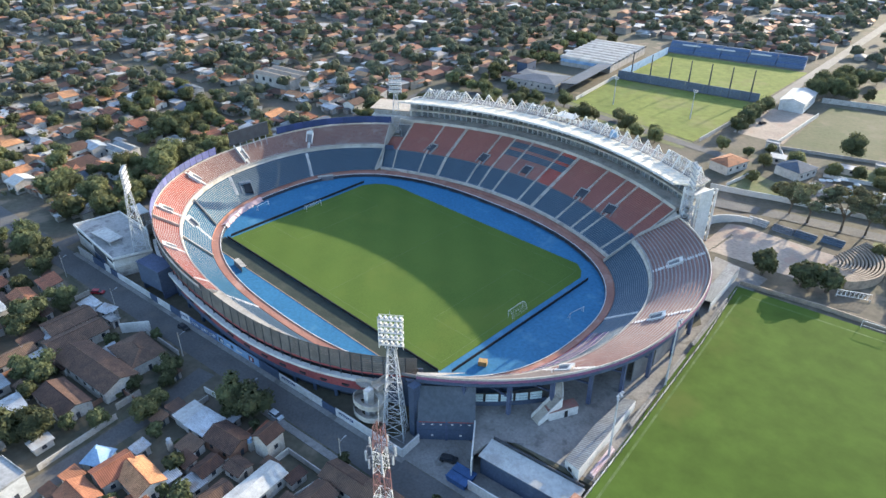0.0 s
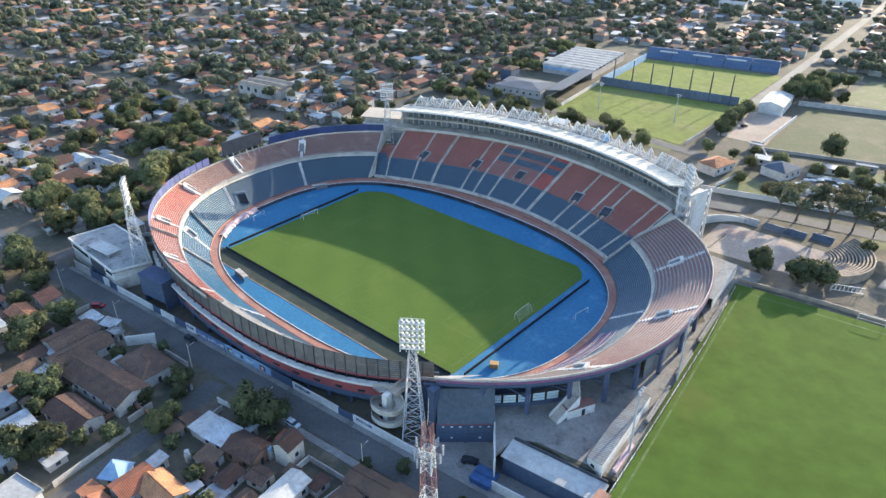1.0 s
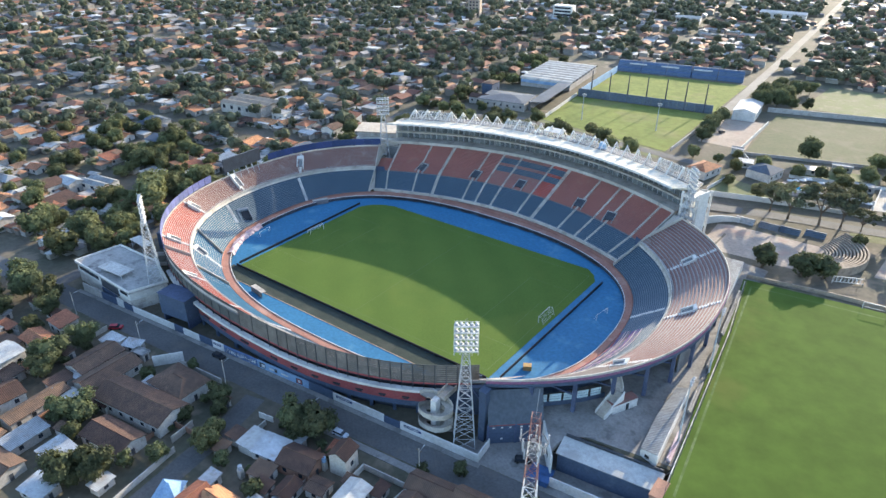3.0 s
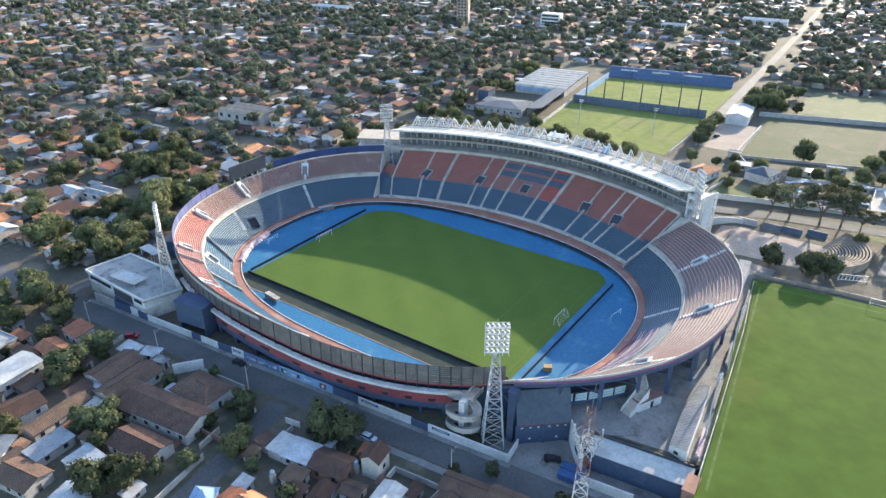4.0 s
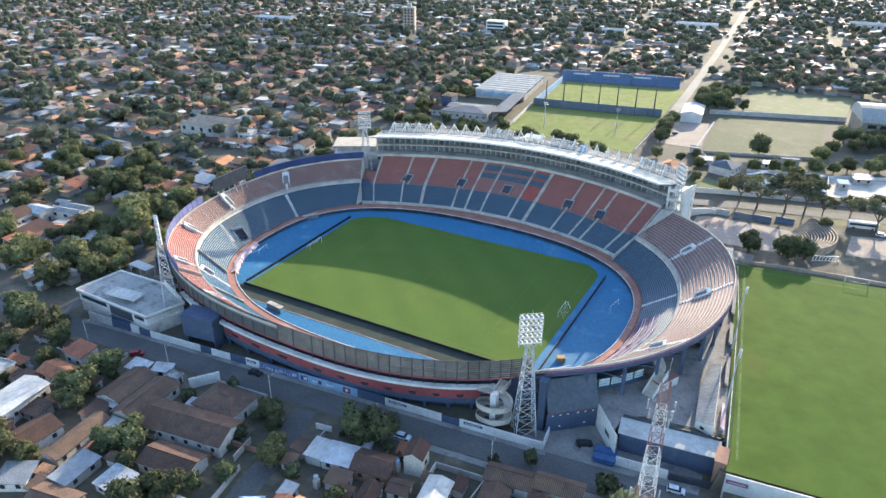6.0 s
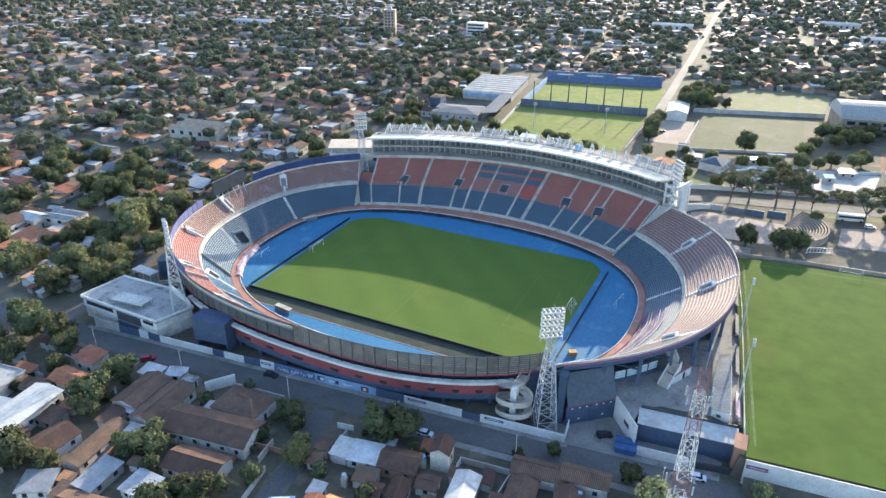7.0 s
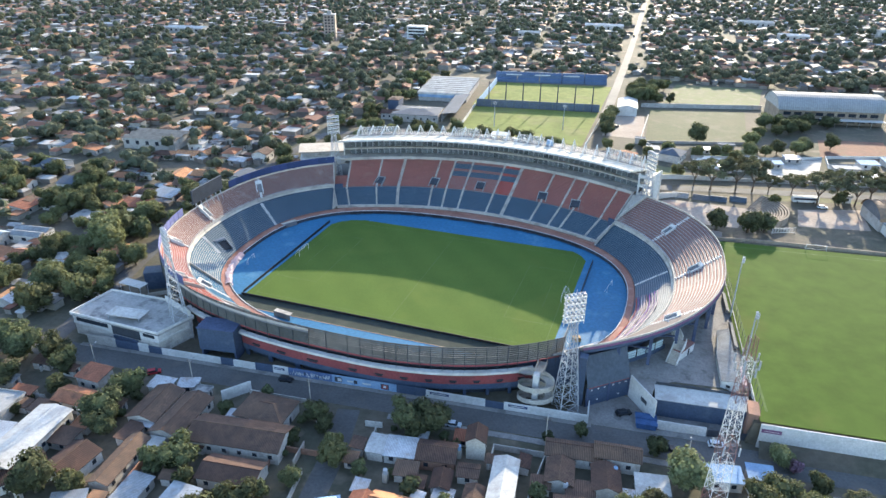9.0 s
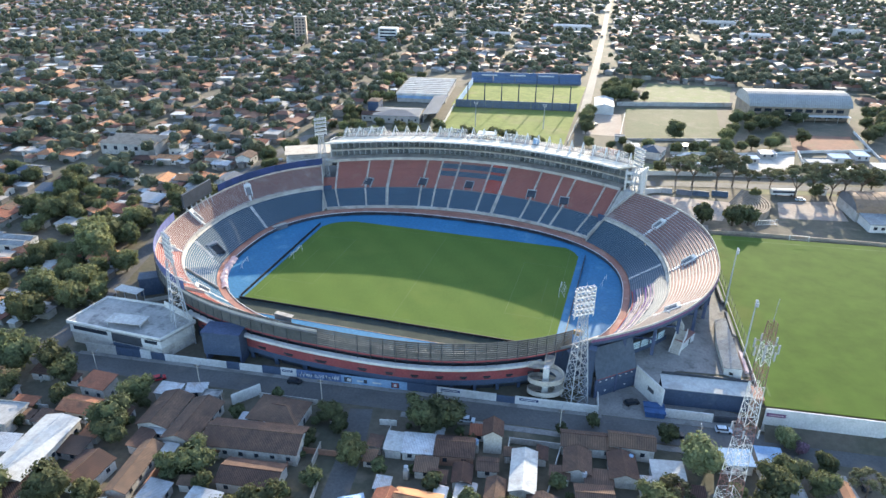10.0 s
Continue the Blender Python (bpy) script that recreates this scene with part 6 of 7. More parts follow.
KINDS = []
for i, (h, r, n, lf) in enumerate(((8.5, 4.6, 1500, "leaf"), (6.8, 3.4, 1300, "leaf"), (9.5, 5.6, 1900, "leaf"), (6.2, 3.3, 1300, "leaf_olive"), (8.0, 4.4, 1500, "leaf_olive"), (4.6, 2.3, 700, "leaf"))):
    tr, cr = tree_meshes(11 + i, h, r, n)
    KINDS.append((tr.mesh("trunk", "bark"), cr.mesh("crown", lf), r))
def airy_meshes(seed, h, r, leaves):
    """A tall tree with bare forking limbs and loose flat layers of leaves."""
    g = random.Random(seed)
    tr, cr = Shape(), Shape()
    fork = h * 0.3
    tr.bar((0, 0, -0.4), (0.15, 0.1, fork), 0.4, 0, 7, 0.28)
    tufts = []
    for i in range(7):
        a = i * 0.9 + g.uniform(-.25, .25)
        mid = Vector((r * 0.3 * math.cos(a), r * 0.3 * math.sin(a), h * g.uniform(0.48, 0.6)))
        tr.bar((0.15, 0.1, fork * 0.95), mid, 0.2, 0, 5, 0.12)
        for k in range(4):
            b = a + g.uniform(-.8, .8)
            d = r * g.uniform(0.35, 1.0)
            end = Vector((d * math.cos(b), d * math.sin(b), h * (0.96 - 0.3 * (d / r) ** 2) * g.uniform(0.84, 1.0)))
            tr.bar(mid, end, 0.1, 0, 4, 0.03)
            tufts.append((end, r * g.uniform(0.16, 0.3)))
    for i in range(leaves):
        c, b = tufts[i % len(tufts)]
        n = Vector((g.gauss(0, 1), g.gauss(0, 1), g.gauss(0.2, 1))).normalized()
        p = c + Vector((n.x, n.y, n.z * 0.5)) * b * g.uniform(0.35, 1.1)
        t1 = n.cross(Vector((g.uniform(-1, 1), g.uniform(-1, 1), g.uniform(-1, 1)))).normalized()
        t2 = n.cross(t1)
        sz = g.uniform(0.26, 0.52)
        cr.face([p - t1 * sz, p - t2 * sz * 0.7, p + t1 * sz, p + t2 * sz * 0.7])
    return tr, cr


tr, cr = airy_meshes(71, 15.0, 8.0, 3000)
KINDS.append((tr.mesh("trunk", "bark"), cr.mesh("crown", "leaf_airy"), 8.0))
for i, (h, r, n, lf) in enumerate(((9.0, 4.6, 2600, "leaf_light"), (4.2, 1.9, 700, "blossom"))):
    tr, cr = tree_meshes(81 + i, h, r, n)
    KINDS.append((tr.mesh("trunk", "bark"), cr.mesh("crown", lf), r))
NAMES = ("dark green leafy tree", "small dark green tree", "broad old dark green tree", "small olive green tree", "olive green leafy tree", "low round bush", "tall airy tree with bare forking limbs", "light green leafy tree", "small pink blossoming tree")


def tree(x, y, kind, size=1.0, where="among the houses", z=None):
    tk, ck, r = KINDS[kind]
    z = land(x, y) if z is None else z
    m = pose(x, y, z, 0, 0, random.uniform(0, 360)) @ Matrix.Diagonal((size, size, size * random.uniform(0.88, 1.12), 1))
    t = thing("tree" if kind != 5 else "bush", "%s %s" % (NAMES[kind], where), "tree" if kind != 5 else "bush", "trees", at=m)
    part("trunk", tk, None, t)
    part("crown", ck, None, t)


for x, y, k, sc in ((-93, -95, 2, 1.1), (-84, -92, 0, 1.0), (-76, -96, 0, .9), (-70, -104, 1, 1), (-100, -104, 2, 1), (-88, -106, 0, 1), (-50.5, -98, 0, 1.0), (-50, -108.5, 2, 1.05), (-46, -113, 0, .9),
                    (-46, -134, 2, 1.1), (-38, -131, 3, 1), (-58, -139, 2, 1), (-20, -116, 0, 1.05), (-25, -119, 1, 1), (-15, -120.5, 1, .8), (-14.5, -85.8, 5, .8), (-21, -96, 5, 1), (3.5, -90, 0, .75), (7, -93, 1, .8),
                    (12.2, -98.5, 3, .95), (14.5, -103, 4, .9), (26.5, -84.8, 0, 1.05), (33.5, -83.0, 0, 1.15), (30, -87, 1, 1), (2, -124, 0, 1), (-2.5, -129, 2, .95), (8.5, -112, 1, .9), (4, -118, 5, 1), (36, -106, 5, 1.2),
                    (88.7, -72.6, 5, 1.3), (96.4, -81.2, 7, 1.25), (117.6, -66.4, 7, .72), (120.6, -67.9, 8, .95), (116.2, -79.0, 2, .82), (112.3, -85.6, 0, 1.05), (125.4, -73.0, 1, .85), (133.0, -79.0, 6, .55), (122.6, -82.0, 0, .8), (90.0, -93.5, 6, .5), (110, -92, 0, .9), (62.5, -77.6, 5, .8),
                    (70, -72.6, 5, .9), (86, -97, 0, 1), (56, -110, 0, .9), (64, -97, 5, 1), (46, -110, 1, 1), (22, -104, 5, 1)):
    tree(x, y, k, sc)
for x, y, k, sc in ((103.4, 63.5, 5, 2.0), (115.5, 65, 5, 2.3), (122, 67, 5, 2.0), (101.5, 111, 6, 1.2), (94, 114, 6, .95), (112.7, 112.6, 6, 1.25), (120, 115, 6, 1.05), (127, 115.6, 6, .7), (137.1, 117.5, 6, .8), (146.5, 107.6, 6, 1.15), (155, 116, 6, 1.0), (162.3, 111.8, 6, 1.1), (169, 117, 6, 1.1), (177, 121, 6, 1.0),
                    (184, 131, 2, 1.2), (203, 216, 2, 1.0), (210, 226, 0, 1.2), (216, 238, 2, 1.1), (209, 247, 0, 1.0), (222, 258, 2, 1.2), (216, 272, 0, 1.1), (228, 280, 2, 1.1), (146, 224, 0, 1.2), (139, 219, 4, 1.0), (154, 230, 2, .9),
                    (86, 126, 3, 1.0), (72, 133, 3, 0.9), (70, 151, 4, 0.8), (95, 160, 3, 1.1), (104, 163, 1, 1.0), (114, 158, 3, 1.2), (121, 150, 1, 1.0), (122, 172, 4, 1.0), (110, 172, 3, 0.9), (136, 182, 0, 1.0), (146, 184, 4, 1.0),
                    (130, 176, 3, 1.0), (66, 168, 3, 0.8), (60, 158, 1, 0.8), (156, 112, 1, 1.0), (128, 100, 3, 0.9),
                    (94.5, 187, 0, 1.3), (132, 232, 2, 1), (140, 236, 0, 1), (150, 240, 2, 1), (158, 243, 0, 1.1), (170, 246, 2, 1), (68, 277, 0, .9), (76, 281, 1, 1), (123, 193, 4, 1.2), (128, 210, 4, 1), (48, 158, 4, .8), (43, 196, 0, 1.1),
                    (42, 208, 0, 1.2), (42, 222, 2, 1), (44, 184, 0, 1), (80, 160, 4, 1), (-8, 160, 4, .9), (-40, 158, 0, 1), (-62, 150, 0, 1), (-58, 140, 2, 1), (-72, 132, 0, 1), (-84, 120, 0, 1.1), (-95, 108, 2, 1), (16, 154, 4, .7),
                    (-105, 96, 0, 1.1), (-112, 84, 2, 1), (-104, 72, 0, 1), (-108, 44, 4, 1), (-112, 30, 0, 1.1), (-110, -2, 4, 1.1), (-106, -34, 4, 1.1), (-100, -56, 4, .9),
                    (165, 200, 0, 1), (150, 190, 2, 1), (52, 268, 2, 1.2), (60, 275, 2, 1.2), (50, 285, 2, 1.2), (62, 290, 2, 1.1), (54, 300, 0, 1.2), (64, 308, 2, 1.2), (52, 318, 2, 1), (70, 320, 0, 1)):
    tree(x, y, k, sc, "near the sports grounds")


rg = random.Random(31)
n = 0
while n < 44:
    x, y = rg.uniform(-116, 30), rg.uniform(138, 300)
    if y > 160 and x > -56 or (-94 < x < -54 and y > 164) or abs(x + 102) < 10 and y > 186 and y < 206 or (y < 164 and abs(y - 158 + abs(x) * 0.05) < 3) or (x > -104 and 236 < y < 290):
        continue
    n += 1
    tree(x, y, rg.choice((0, 1, 3, 4, 4)), rg.uniform(0.8, 1.2), "behind the main stand")


for x, y, k, sc in ((-113, -72, 4, 1.5), (-104, -62, 4, 1.3), (-112, -50, 4, 1.4), (-124, -28, 4, 1.8), (-131, -22, 4, 1.6), (-120, -14, 1, 1.4), (-101, -92, 0, 1.2), (-128, 2, 3, 1.4), (-122, 22, 4, 1.3)):
    tree(x, y, k, sc, "along the street behind the curved stand")
rg = random.Random(52)
n = 0
while n < 70:
    x, y = rg.uniform(-90, 118), rg.uniform(-136, -85)
    if abs(y - street_y(x)) < 7 or abs(x - (13 - (y + 100) * 0.15)) < 4.5 or any(math.hypot(x - a, y - b) < r * 0.75 for a, b, r in PLOTS):
        continue
    n += 1
    tree(x, y, rg.choice((5, 5, 5, 1, 3)), rg.uniform(0.35, 0.75), "in a back yard")
for x in (-70, -38, -2, 30, 62, 96):
    y = street_y(x, -5.4)
    up = thing("utility_pole", "slim grey concrete pole with a street lamp", "pole", "street poles", at=pose(x, y, land(x, y)))
    part("pole", Shape().bar((0, 0, -0.2), (0, 0, 8.5), 0.15, 0, 7, 0.09), "concrete", up)
    part("crossarm", Shape().box(-0.9, -0.05, 7.7, 0.9, 0.05, 7.85), "bark", up)
    arm = part("lamp_arm", Shape().bar((0, 0, 7.2), (0, 1.6, 7.8), 0.04), "galvanised", up)
    part("lamp", Shape().box(-0.12, 1.5, 7.7, 0.12, 2.1, 7.85), "lamp_grey", arm)


# ---- vehicles ----
def car(x, y, turn, paint, what="parked car"):
    t = thing("car", "%s %s" % ({"car_white": "pale blue-white", "car_dark": "dark", "car_red": "dark red"}[paint], what + " on the street"), "car", "parked cars", at=pose(x, y, land(x, y) + 0.06, 0, 0, turn))
    s = Shape().hull8([(-2.1, -0.85, 0.3), (2.1, -0.85, 0.3), (2.1, 0.85, 0.3), (-2.1, 0.85, 0.3)], [(-2.05, -0.82, 0.9), (2.0, -0.8, 0.82), (2.0, 0.8, 0.82), (-2.05, 0.82, 0.9)])
    s.hull8([(-1.7, -0.74, 1.38), (0.55, -0.74, 1.38), (0.55, 0.74, 1.38), (-1.7, 0.74, 1.38)], [(-1.55, -0.64, 1.45), (0.4, -0.64, 1.45), (0.4, 0.64, 1.45), (-1.55, 0.64, 1.45)])
    part("body", s, paint, t)
    part("glass", Shape().hull8([(-1.95, -0.8, 0.88), (1.15, -0.8, 0.84), (1.15, 0.8, 0.84), (-1.95, 0.8, 0.88)], [(-1.65, -0.7, 1.4), (0.5, -0.7, 1.4), (0.5, 0.7, 1.4), (-1.65, 0.7, 1.4)]), "window", t)
    for xx in (-1.35, 1.35):
        for yy in (-0.82, 0.82):
            part("wheel", Shape().bar((xx, yy - 0.1, 0.31), (xx, yy + 0.1, 0.31), 0.31, 0, 10), "rubber", t)


for c in ((37.8, -79.6, 6, "car_white"), (-13.8, -77.6, 6, "car_dark"), (-52, -87.6, 40, "car_red"), (79.6, -59.6, 30, "car_dark"), (103.2, -64.3, 8, "car_white"), (148.5, 104.6, 10, "car_white"), (133.4, -75.6, 100, "car_dark"),
          (91, -69.8, 8, "car_dark"), (-96, -70, 80, "car_white"), (48, 205, 70, "car_dark")):
    car(*c)
bus = thing("bus", "white bus standing in the parking yard", "bus", at=pose(141.8, 109.6, land(141.8, 109.6), 0, 0, 12))
part("body", Shape().box(-5.5, -1.25, 0.5, 5.5, 1.25, 3.1), "white", bus)
part("glass", Shape().box(-5.2, -1.28, 1.6, 5.2, 1.28, 2.5), "window", bus)
for x in (-3.5, 3.5):
    part("wheel", Shape().bar((x, -1.3, 0.5), (x, 1.3, 0.5), 0.5, 0, 10), "rubber", bus)
for i in range(2):
    sk = thing("skip_container", "blue metal skip in the yard", "container", "blue skips", at=pose(85.4 + 0.3 * i, -60.6 - 2.5 * i, 1.3, 0, 0, 6))
    part("box", Shape().hull8([(-2.4, -0.9, 0), (2.4, -0.9, 0), (2.4, 0.9, 0), (-2.4, 0.9, 0)], [(-2.8, -1.1, 1.7), (2.8, -1.1, 1.7), (2.8, 1.1, 1.7), (-2.8, 1.1, 1.7)]), "skip_blue", sk)
    part("rim", Shape().box(-2.85, -1.15, 1.7, 2.85, -0.95, 1.8).box(-2.85, 0.95, 1.7, 2.85, 1.15, 1.8), "skip_blue", sk)

# ---- on the blue surround ----
for x, y, turn in ((-34.2, -45.6, -8), (-72.0, 21.0, 60)):
    dg = thing("dugout", "small grey shelter on the blue surround", "shelter", at=pose(x, y, 0, 0, 0, turn))
    part("roof", Shape().box(-3.4, -0.9, 1.9, 3.4, 0.9, 2.0), "concrete", dg)
    part("back", Shape().box(-3.4, -0.95, 0, 3.4, -0.85, 1.9), "soffit", dg)
crate = thing("crate", "yellow-brown wooden crate on the blue surface", "crate", at=pose(61.6, -26.4, 0, 0, 0, 30))
part("box", Shape().box(-1.2, -0.9, 0, 1.2, 0.9, 1.5), "wood_crate", crate)
for deg in np.linspace(52, 128, 16):
    p, q = Vector(oval((0.0, 73.9, 52.1, 2.5), deg)), Vector(oval((0.0, 73.9, 52.1, 2.5), deg + 1))
    turn = math.degrees(math.atan2((p - q).y, (p - q).x))
    bn = thing("bench", "low dark bench before the main stand", "bench", "benches", at=pose(p.x, p.y, 0, 0, 0, turn))
    part("seat", Shape().box(-2.4, -0.3, 0.35, 2.4, 0.2, 0.45), "dark_steel", bn)
    part("back", Shape().box(-2.4, 0.2, 0, 2.4, 0.3, 1.0), "dark", bn)
for x, y, a in ((67.5, 12, 80), (-68.0, -14.0, 100)):
    g2 = thing("training_goal", "spare white goal frame leaning by the wall", "goal", at=pose(x, y, 0, 0, 0, a))
    part("frame", Shape().bar((-3, 0, 0), (-3, 0, 2.2), 0.07).bar((3, 0, 0), (3, 0, 2.2), 0.07).bar((-3, 0, 2.2), (3, 0, 2.2), 0.07).bar((-3, 0.9, 0), (-3, 0, 2.2), 0.05).bar((3, 0.9, 0), (3, 0, 2.2), 0.05), "steel_white", g2)
fg = thing("football_goal", "white goal on the training pitch", "goal", at=pose(139.2, 53.4, 8.5, 0, 0, 6))
part("frame", Shape().bar((-3.6, 0, 0), (-3.6, 0, 2.4), 0.09).bar((3.6, 0, 0), (3.6, 0, 2.4), 0.09).bar((-3.6, 0, 2.4), (3.6, 0, 2.4), 0.09).bar((-3.6, 1.6, 0), (-3.6, 0, 2.4), 0.06).bar((3.6, 1.6, 0), (3.6, 0, 2.4), 0.06).bar((-3.6, 1.6, 0), (3.6, 1.6, 0), 0.06), "steel_white", fg)

# ---- the practice pitches and clubs to the north ----
df = thing("pitch_fence", "dark blue wall with tall posts between practice pitches", "fence")
for i in range(16):
    a, b = Vector((-48, 226, 0)).lerp(Vector((33, 238, 0)), i / 16), Vector((-48, 226, 0)).lerp(Vector((33, 238, 0)), (i + 0.98) / 16)
    part("panel", Shape().strip([(*a.xy, land(*a.xy)), (*b.xy, land(*b.xy))], 0.3, 5.0), "fence_blue", df)
for i in range(7):
    a = Vector((-40, 227.5, 0)).lerp(Vector((28, 237.5, 0)), i / 6)
    part("post", Shape().bar((*a.xy, land(*a.xy)), (*a.xy, land(*a.xy) + 17), 0.5, 0, 6, 0.3), "dark_steel", df)
fs = thing("far_stand", "blue uncovered stand behind the practice pitch", "stand")
for i in range(5):
    a, b = Vector((-57, 307, 0)).lerp(Vector((28, 324, 0)), i / 5), Vector((-57, 307, 0)).lerp(Vector((28, 324, 0)), (i + 0.97) / 5)
    nrm = Vector((-(b - a).y, (b - a).x, 0)).normalized()
    for k in range(8):
        p, q = a + nrm * (k * 1.1), b + nrm * (k * 1.1)
        part("terrace_step", Shape().strip([(p.x, p.y, land(p.x, p.y)), (q.x, q.y, land(q.x, q.y))], 1.1, 1.2 + 0.75 * k), "stand_blue" if k % 4 != 2 else "mural_blue", fs)
for k in range(3):
    a, b = Vector((-50 + 22 * k, 313 + 4.4 * k, 0)), Vector((-38 + 22 * k, 315.5 + 4.4 * k, 0))
    part("lettering", Shape().strip([(a.x, a.y, land(0, 310) + 4.4), (b.x, b.y, land(0, 310) + 4.4)], 0.6, 0.9), "white", fs, "white plain bar")
hall = thing("sports_hall", "long white ridged sheet roofs over a sports hall", "hall")
m = pose(-78, 258, land(0, 258), 0, 0, 8)
part("wall", Shape().box(-17, -29, 0, 17, 29, 4.6, m=m), "plaster", hall)
part("blue_strip", Shape().box(-17.1, -29.1, 2.6, 17.1, -28.9, 4.4, m=m), "mural_pale", hall, "light blue painted strip")
for i in range(9):
    y = -29 + i * 6.4
    part("roof", Shape().grid([[m @ Vector((x, y + 3.2 + 3.1 * math.sin(w), 4.6 + 1.5 * math.cos(w))) for x in (-18, 18)] for w in np.linspace(-1.57, 1.57, 7)]), "concrete", hall)
for x0, y0, x1, y1, h in ((-54, 300, -47, 228, 5.0), (-49, 226, -42, 172, 2.2), (36, 160, 37, 236, 2.2), (58, 262, 135, 284, 3), (64, 178, 64.5, 236, 2.2), (66, 177, 128, 196, 1.6)):
    w2 = thing("boundary_wall", "pale boundary wall of the sports grounds", "wall")
    n = 8
    part("wall", Shape().strip([(x0 + (x1 - x0) * i / n, y0 + (y1 - y0) * i / n, land(x0, y0 + (y1 - y0) * i / n) - 0.2) for i in range(n + 1)], 0.4, h), "mural_pale" if h == 5.0 else "plaster", w2)
ss = thing("side_stand", "grey sheet-roofed side stand by the practice pitch", "stand")
m = pose(-56, 205, land(0, 205), 0, 0, 8)
part("roof", Shape().hull8([m @ Vector(p) for p in ((-5, -26, 5.0), (5, -26, 6.2), (5, 26, 6.2), (-5, 26, 5.0))], [m @ Vector(p) for p in ((-5, -26, 5.2), (5, -26, 6.4), (5, 26, 6.4), (-5, 26, 5.2))]), "slate", ss)
part("wall", Shape().box(-4.8, -26, 0, -4.2, 26, 5, m=m), "soffit", ss)
vh = thing("vaulted_hall", "large hall with a curved grey sheet roof", "hall")
m = pose(169.5, 272, land(0, 272), 0, 0, 11)
part("wall", Shape().box(-31, -14, 0, 31, 14, 8.4, m=m), "worn_brown", vh)
rows = [[m @ Vector((x, -16 * math.cos(w), 7.7 + 8.5 * math.sin(w))) for x in np.linspace(-32, 32, 9)] for w in np.linspace(0.12, math.pi - 0.12, 13)]
part("roof", Shape().grid(rows), "hall_roof", vh, "grey ribbed vaulted roof")
for k in range(9):
    part("window", Shape().box(-28 + 6.4 * k, -14.15, 1.6, -23.6 + 6.4 * k, -13.95, 3.4, m=m), "window", vh)
    part("window", Shape().box(-28 + 6.4 * k, -14.15, 5.2, -23.6 + 6.4 * k, -13.95, 7.2, m=m), "window", vh)
part("canopy", Shape().box(-6, -19.5, 3.6, 31, -14.2, 3.9, m=m), "white", vh, "white projecting canopy")
for k in range(6):
    part("post", Shape().bar(m @ Vector((-5 + 7 * k, -19, -0.2)), m @ Vector((-5 + 7 * k, -19, 3.6)), 0.14), "white", vh)
for sx in (-31.5, 31.5):
    part("gable", Shape().face([m @ Vector((sx, -16 * math.cos(w), 7.7 + 8.4 * math.sin(w))) for w in np.linspace(0.12, math.pi - 0.12, 13)]), "far_pale", vh)
H(59, 139, 14, 10, 75, 4, 1.8, "tile_orange", kind="hip", label="orange tile-roofed club house")
H(82.5, 152, 13, 12, 75, 4, 2.2, "slate", kind="hip", label="club pavilion with a blue-grey hipped roof")
H(50, 247, 26, 13, 95, 5.5, 1.6, "far_pale", "white", label="white club house beside the pitches")
H(-74, 182, 30, 22, 10, 5, 1.4, "slate", "plaster", kind="hip", label="wide low hall with a grey roof")
H(-95, 196, 11, 8, 95, 8, 0.6, "tile", "blue_wall", kind="hip", label="dark blue two-storey house with a tile roof")
H(-90, 176, 12, 8, 10, 4, 1.5, "tile")
ah = thing("arched_hall", "white hall with a worn brown arched roof and a lean-to", "hall")
m = pose(186, 88, land(186, 88), 0, 0, 10)
hb = part("wall", Shape().box(-20, 0, -0.3, 20, 19, 4.6, m=m), "plaster", ah)
rows = [[m @ Vector((x, 9.5 - 10.2 * math.cos(w), 4.2 + 5.2 * math.sin(w))) for x in np.linspace(-20.6, 20.6, 15)] for w in np.linspace(0.05, math.pi - 0.05, 13)]
part("roof", Shape().grid(rows), "brown_sheet", ah, "worn brown arched sheet roof")
# gables far darker than the plaster walls, with shade put into the colour
for sx in (-20, 20):
    part("gable", Shape().face([m @ Vector((sx, 9.5 - 9.5 * math.cos(w), 4.4 + 4.8 * math.sin(w))) for w in np.linspace(0.0, math.pi, 13)]), "soffit", ah, "gable end coloured dark as if in shade")
for k in range(14):
    x = -20 + 40 * k / 13
    part("rib", Shape().strip([tuple(m @ Vector((x, 9.5 - 10.25 * math.cos(w), 4.24 + 5.2 * math.sin(w)))) for w in np.linspace(0.1, math.pi - 0.1, 11)], 0.16, 0.1), "brown_sheet", ah)
part("annexe", Shape().box(-19, -11, -0.3, 21, -0.1, 3.6, m=m), "white", ah, "white lean-to wing")
part("annexe_roof", Shape().hull8([m @ Vector(p) for p in ((-19.6, -11.8, 3.6), (21.6, -11.8, 3.6), (21.6, -0.1, 4.3), (-19.6, -0.1, 4.3))], [m @ Vector(p) for p in ((-19.6, -11.8, 3.8), (21.6, -11.8, 3.8), (21.6, -0.1, 4.5), (-19.6, -0.1, 4.5))]), "fibre", ah, "grey ribbed lean-to roof")
for k in range(13):
    part("window", Shape().box(-17.5 + 3 * k, -11.08, 1.2, -16.1 + 3 * k, -10.95, 2.5, m=m), "window", ah)
H(159.5, 116.5, 4, 4, 12, 3.2, 0.3, "roof_slab", "white", kind="flat", label="small white gate hut by the parking yard")
H(112.4, -74.0, 6.4, 5.0, 8, 3.0, 0.5, "mural_pale", kind="mono", label="low house with a light blue roof")
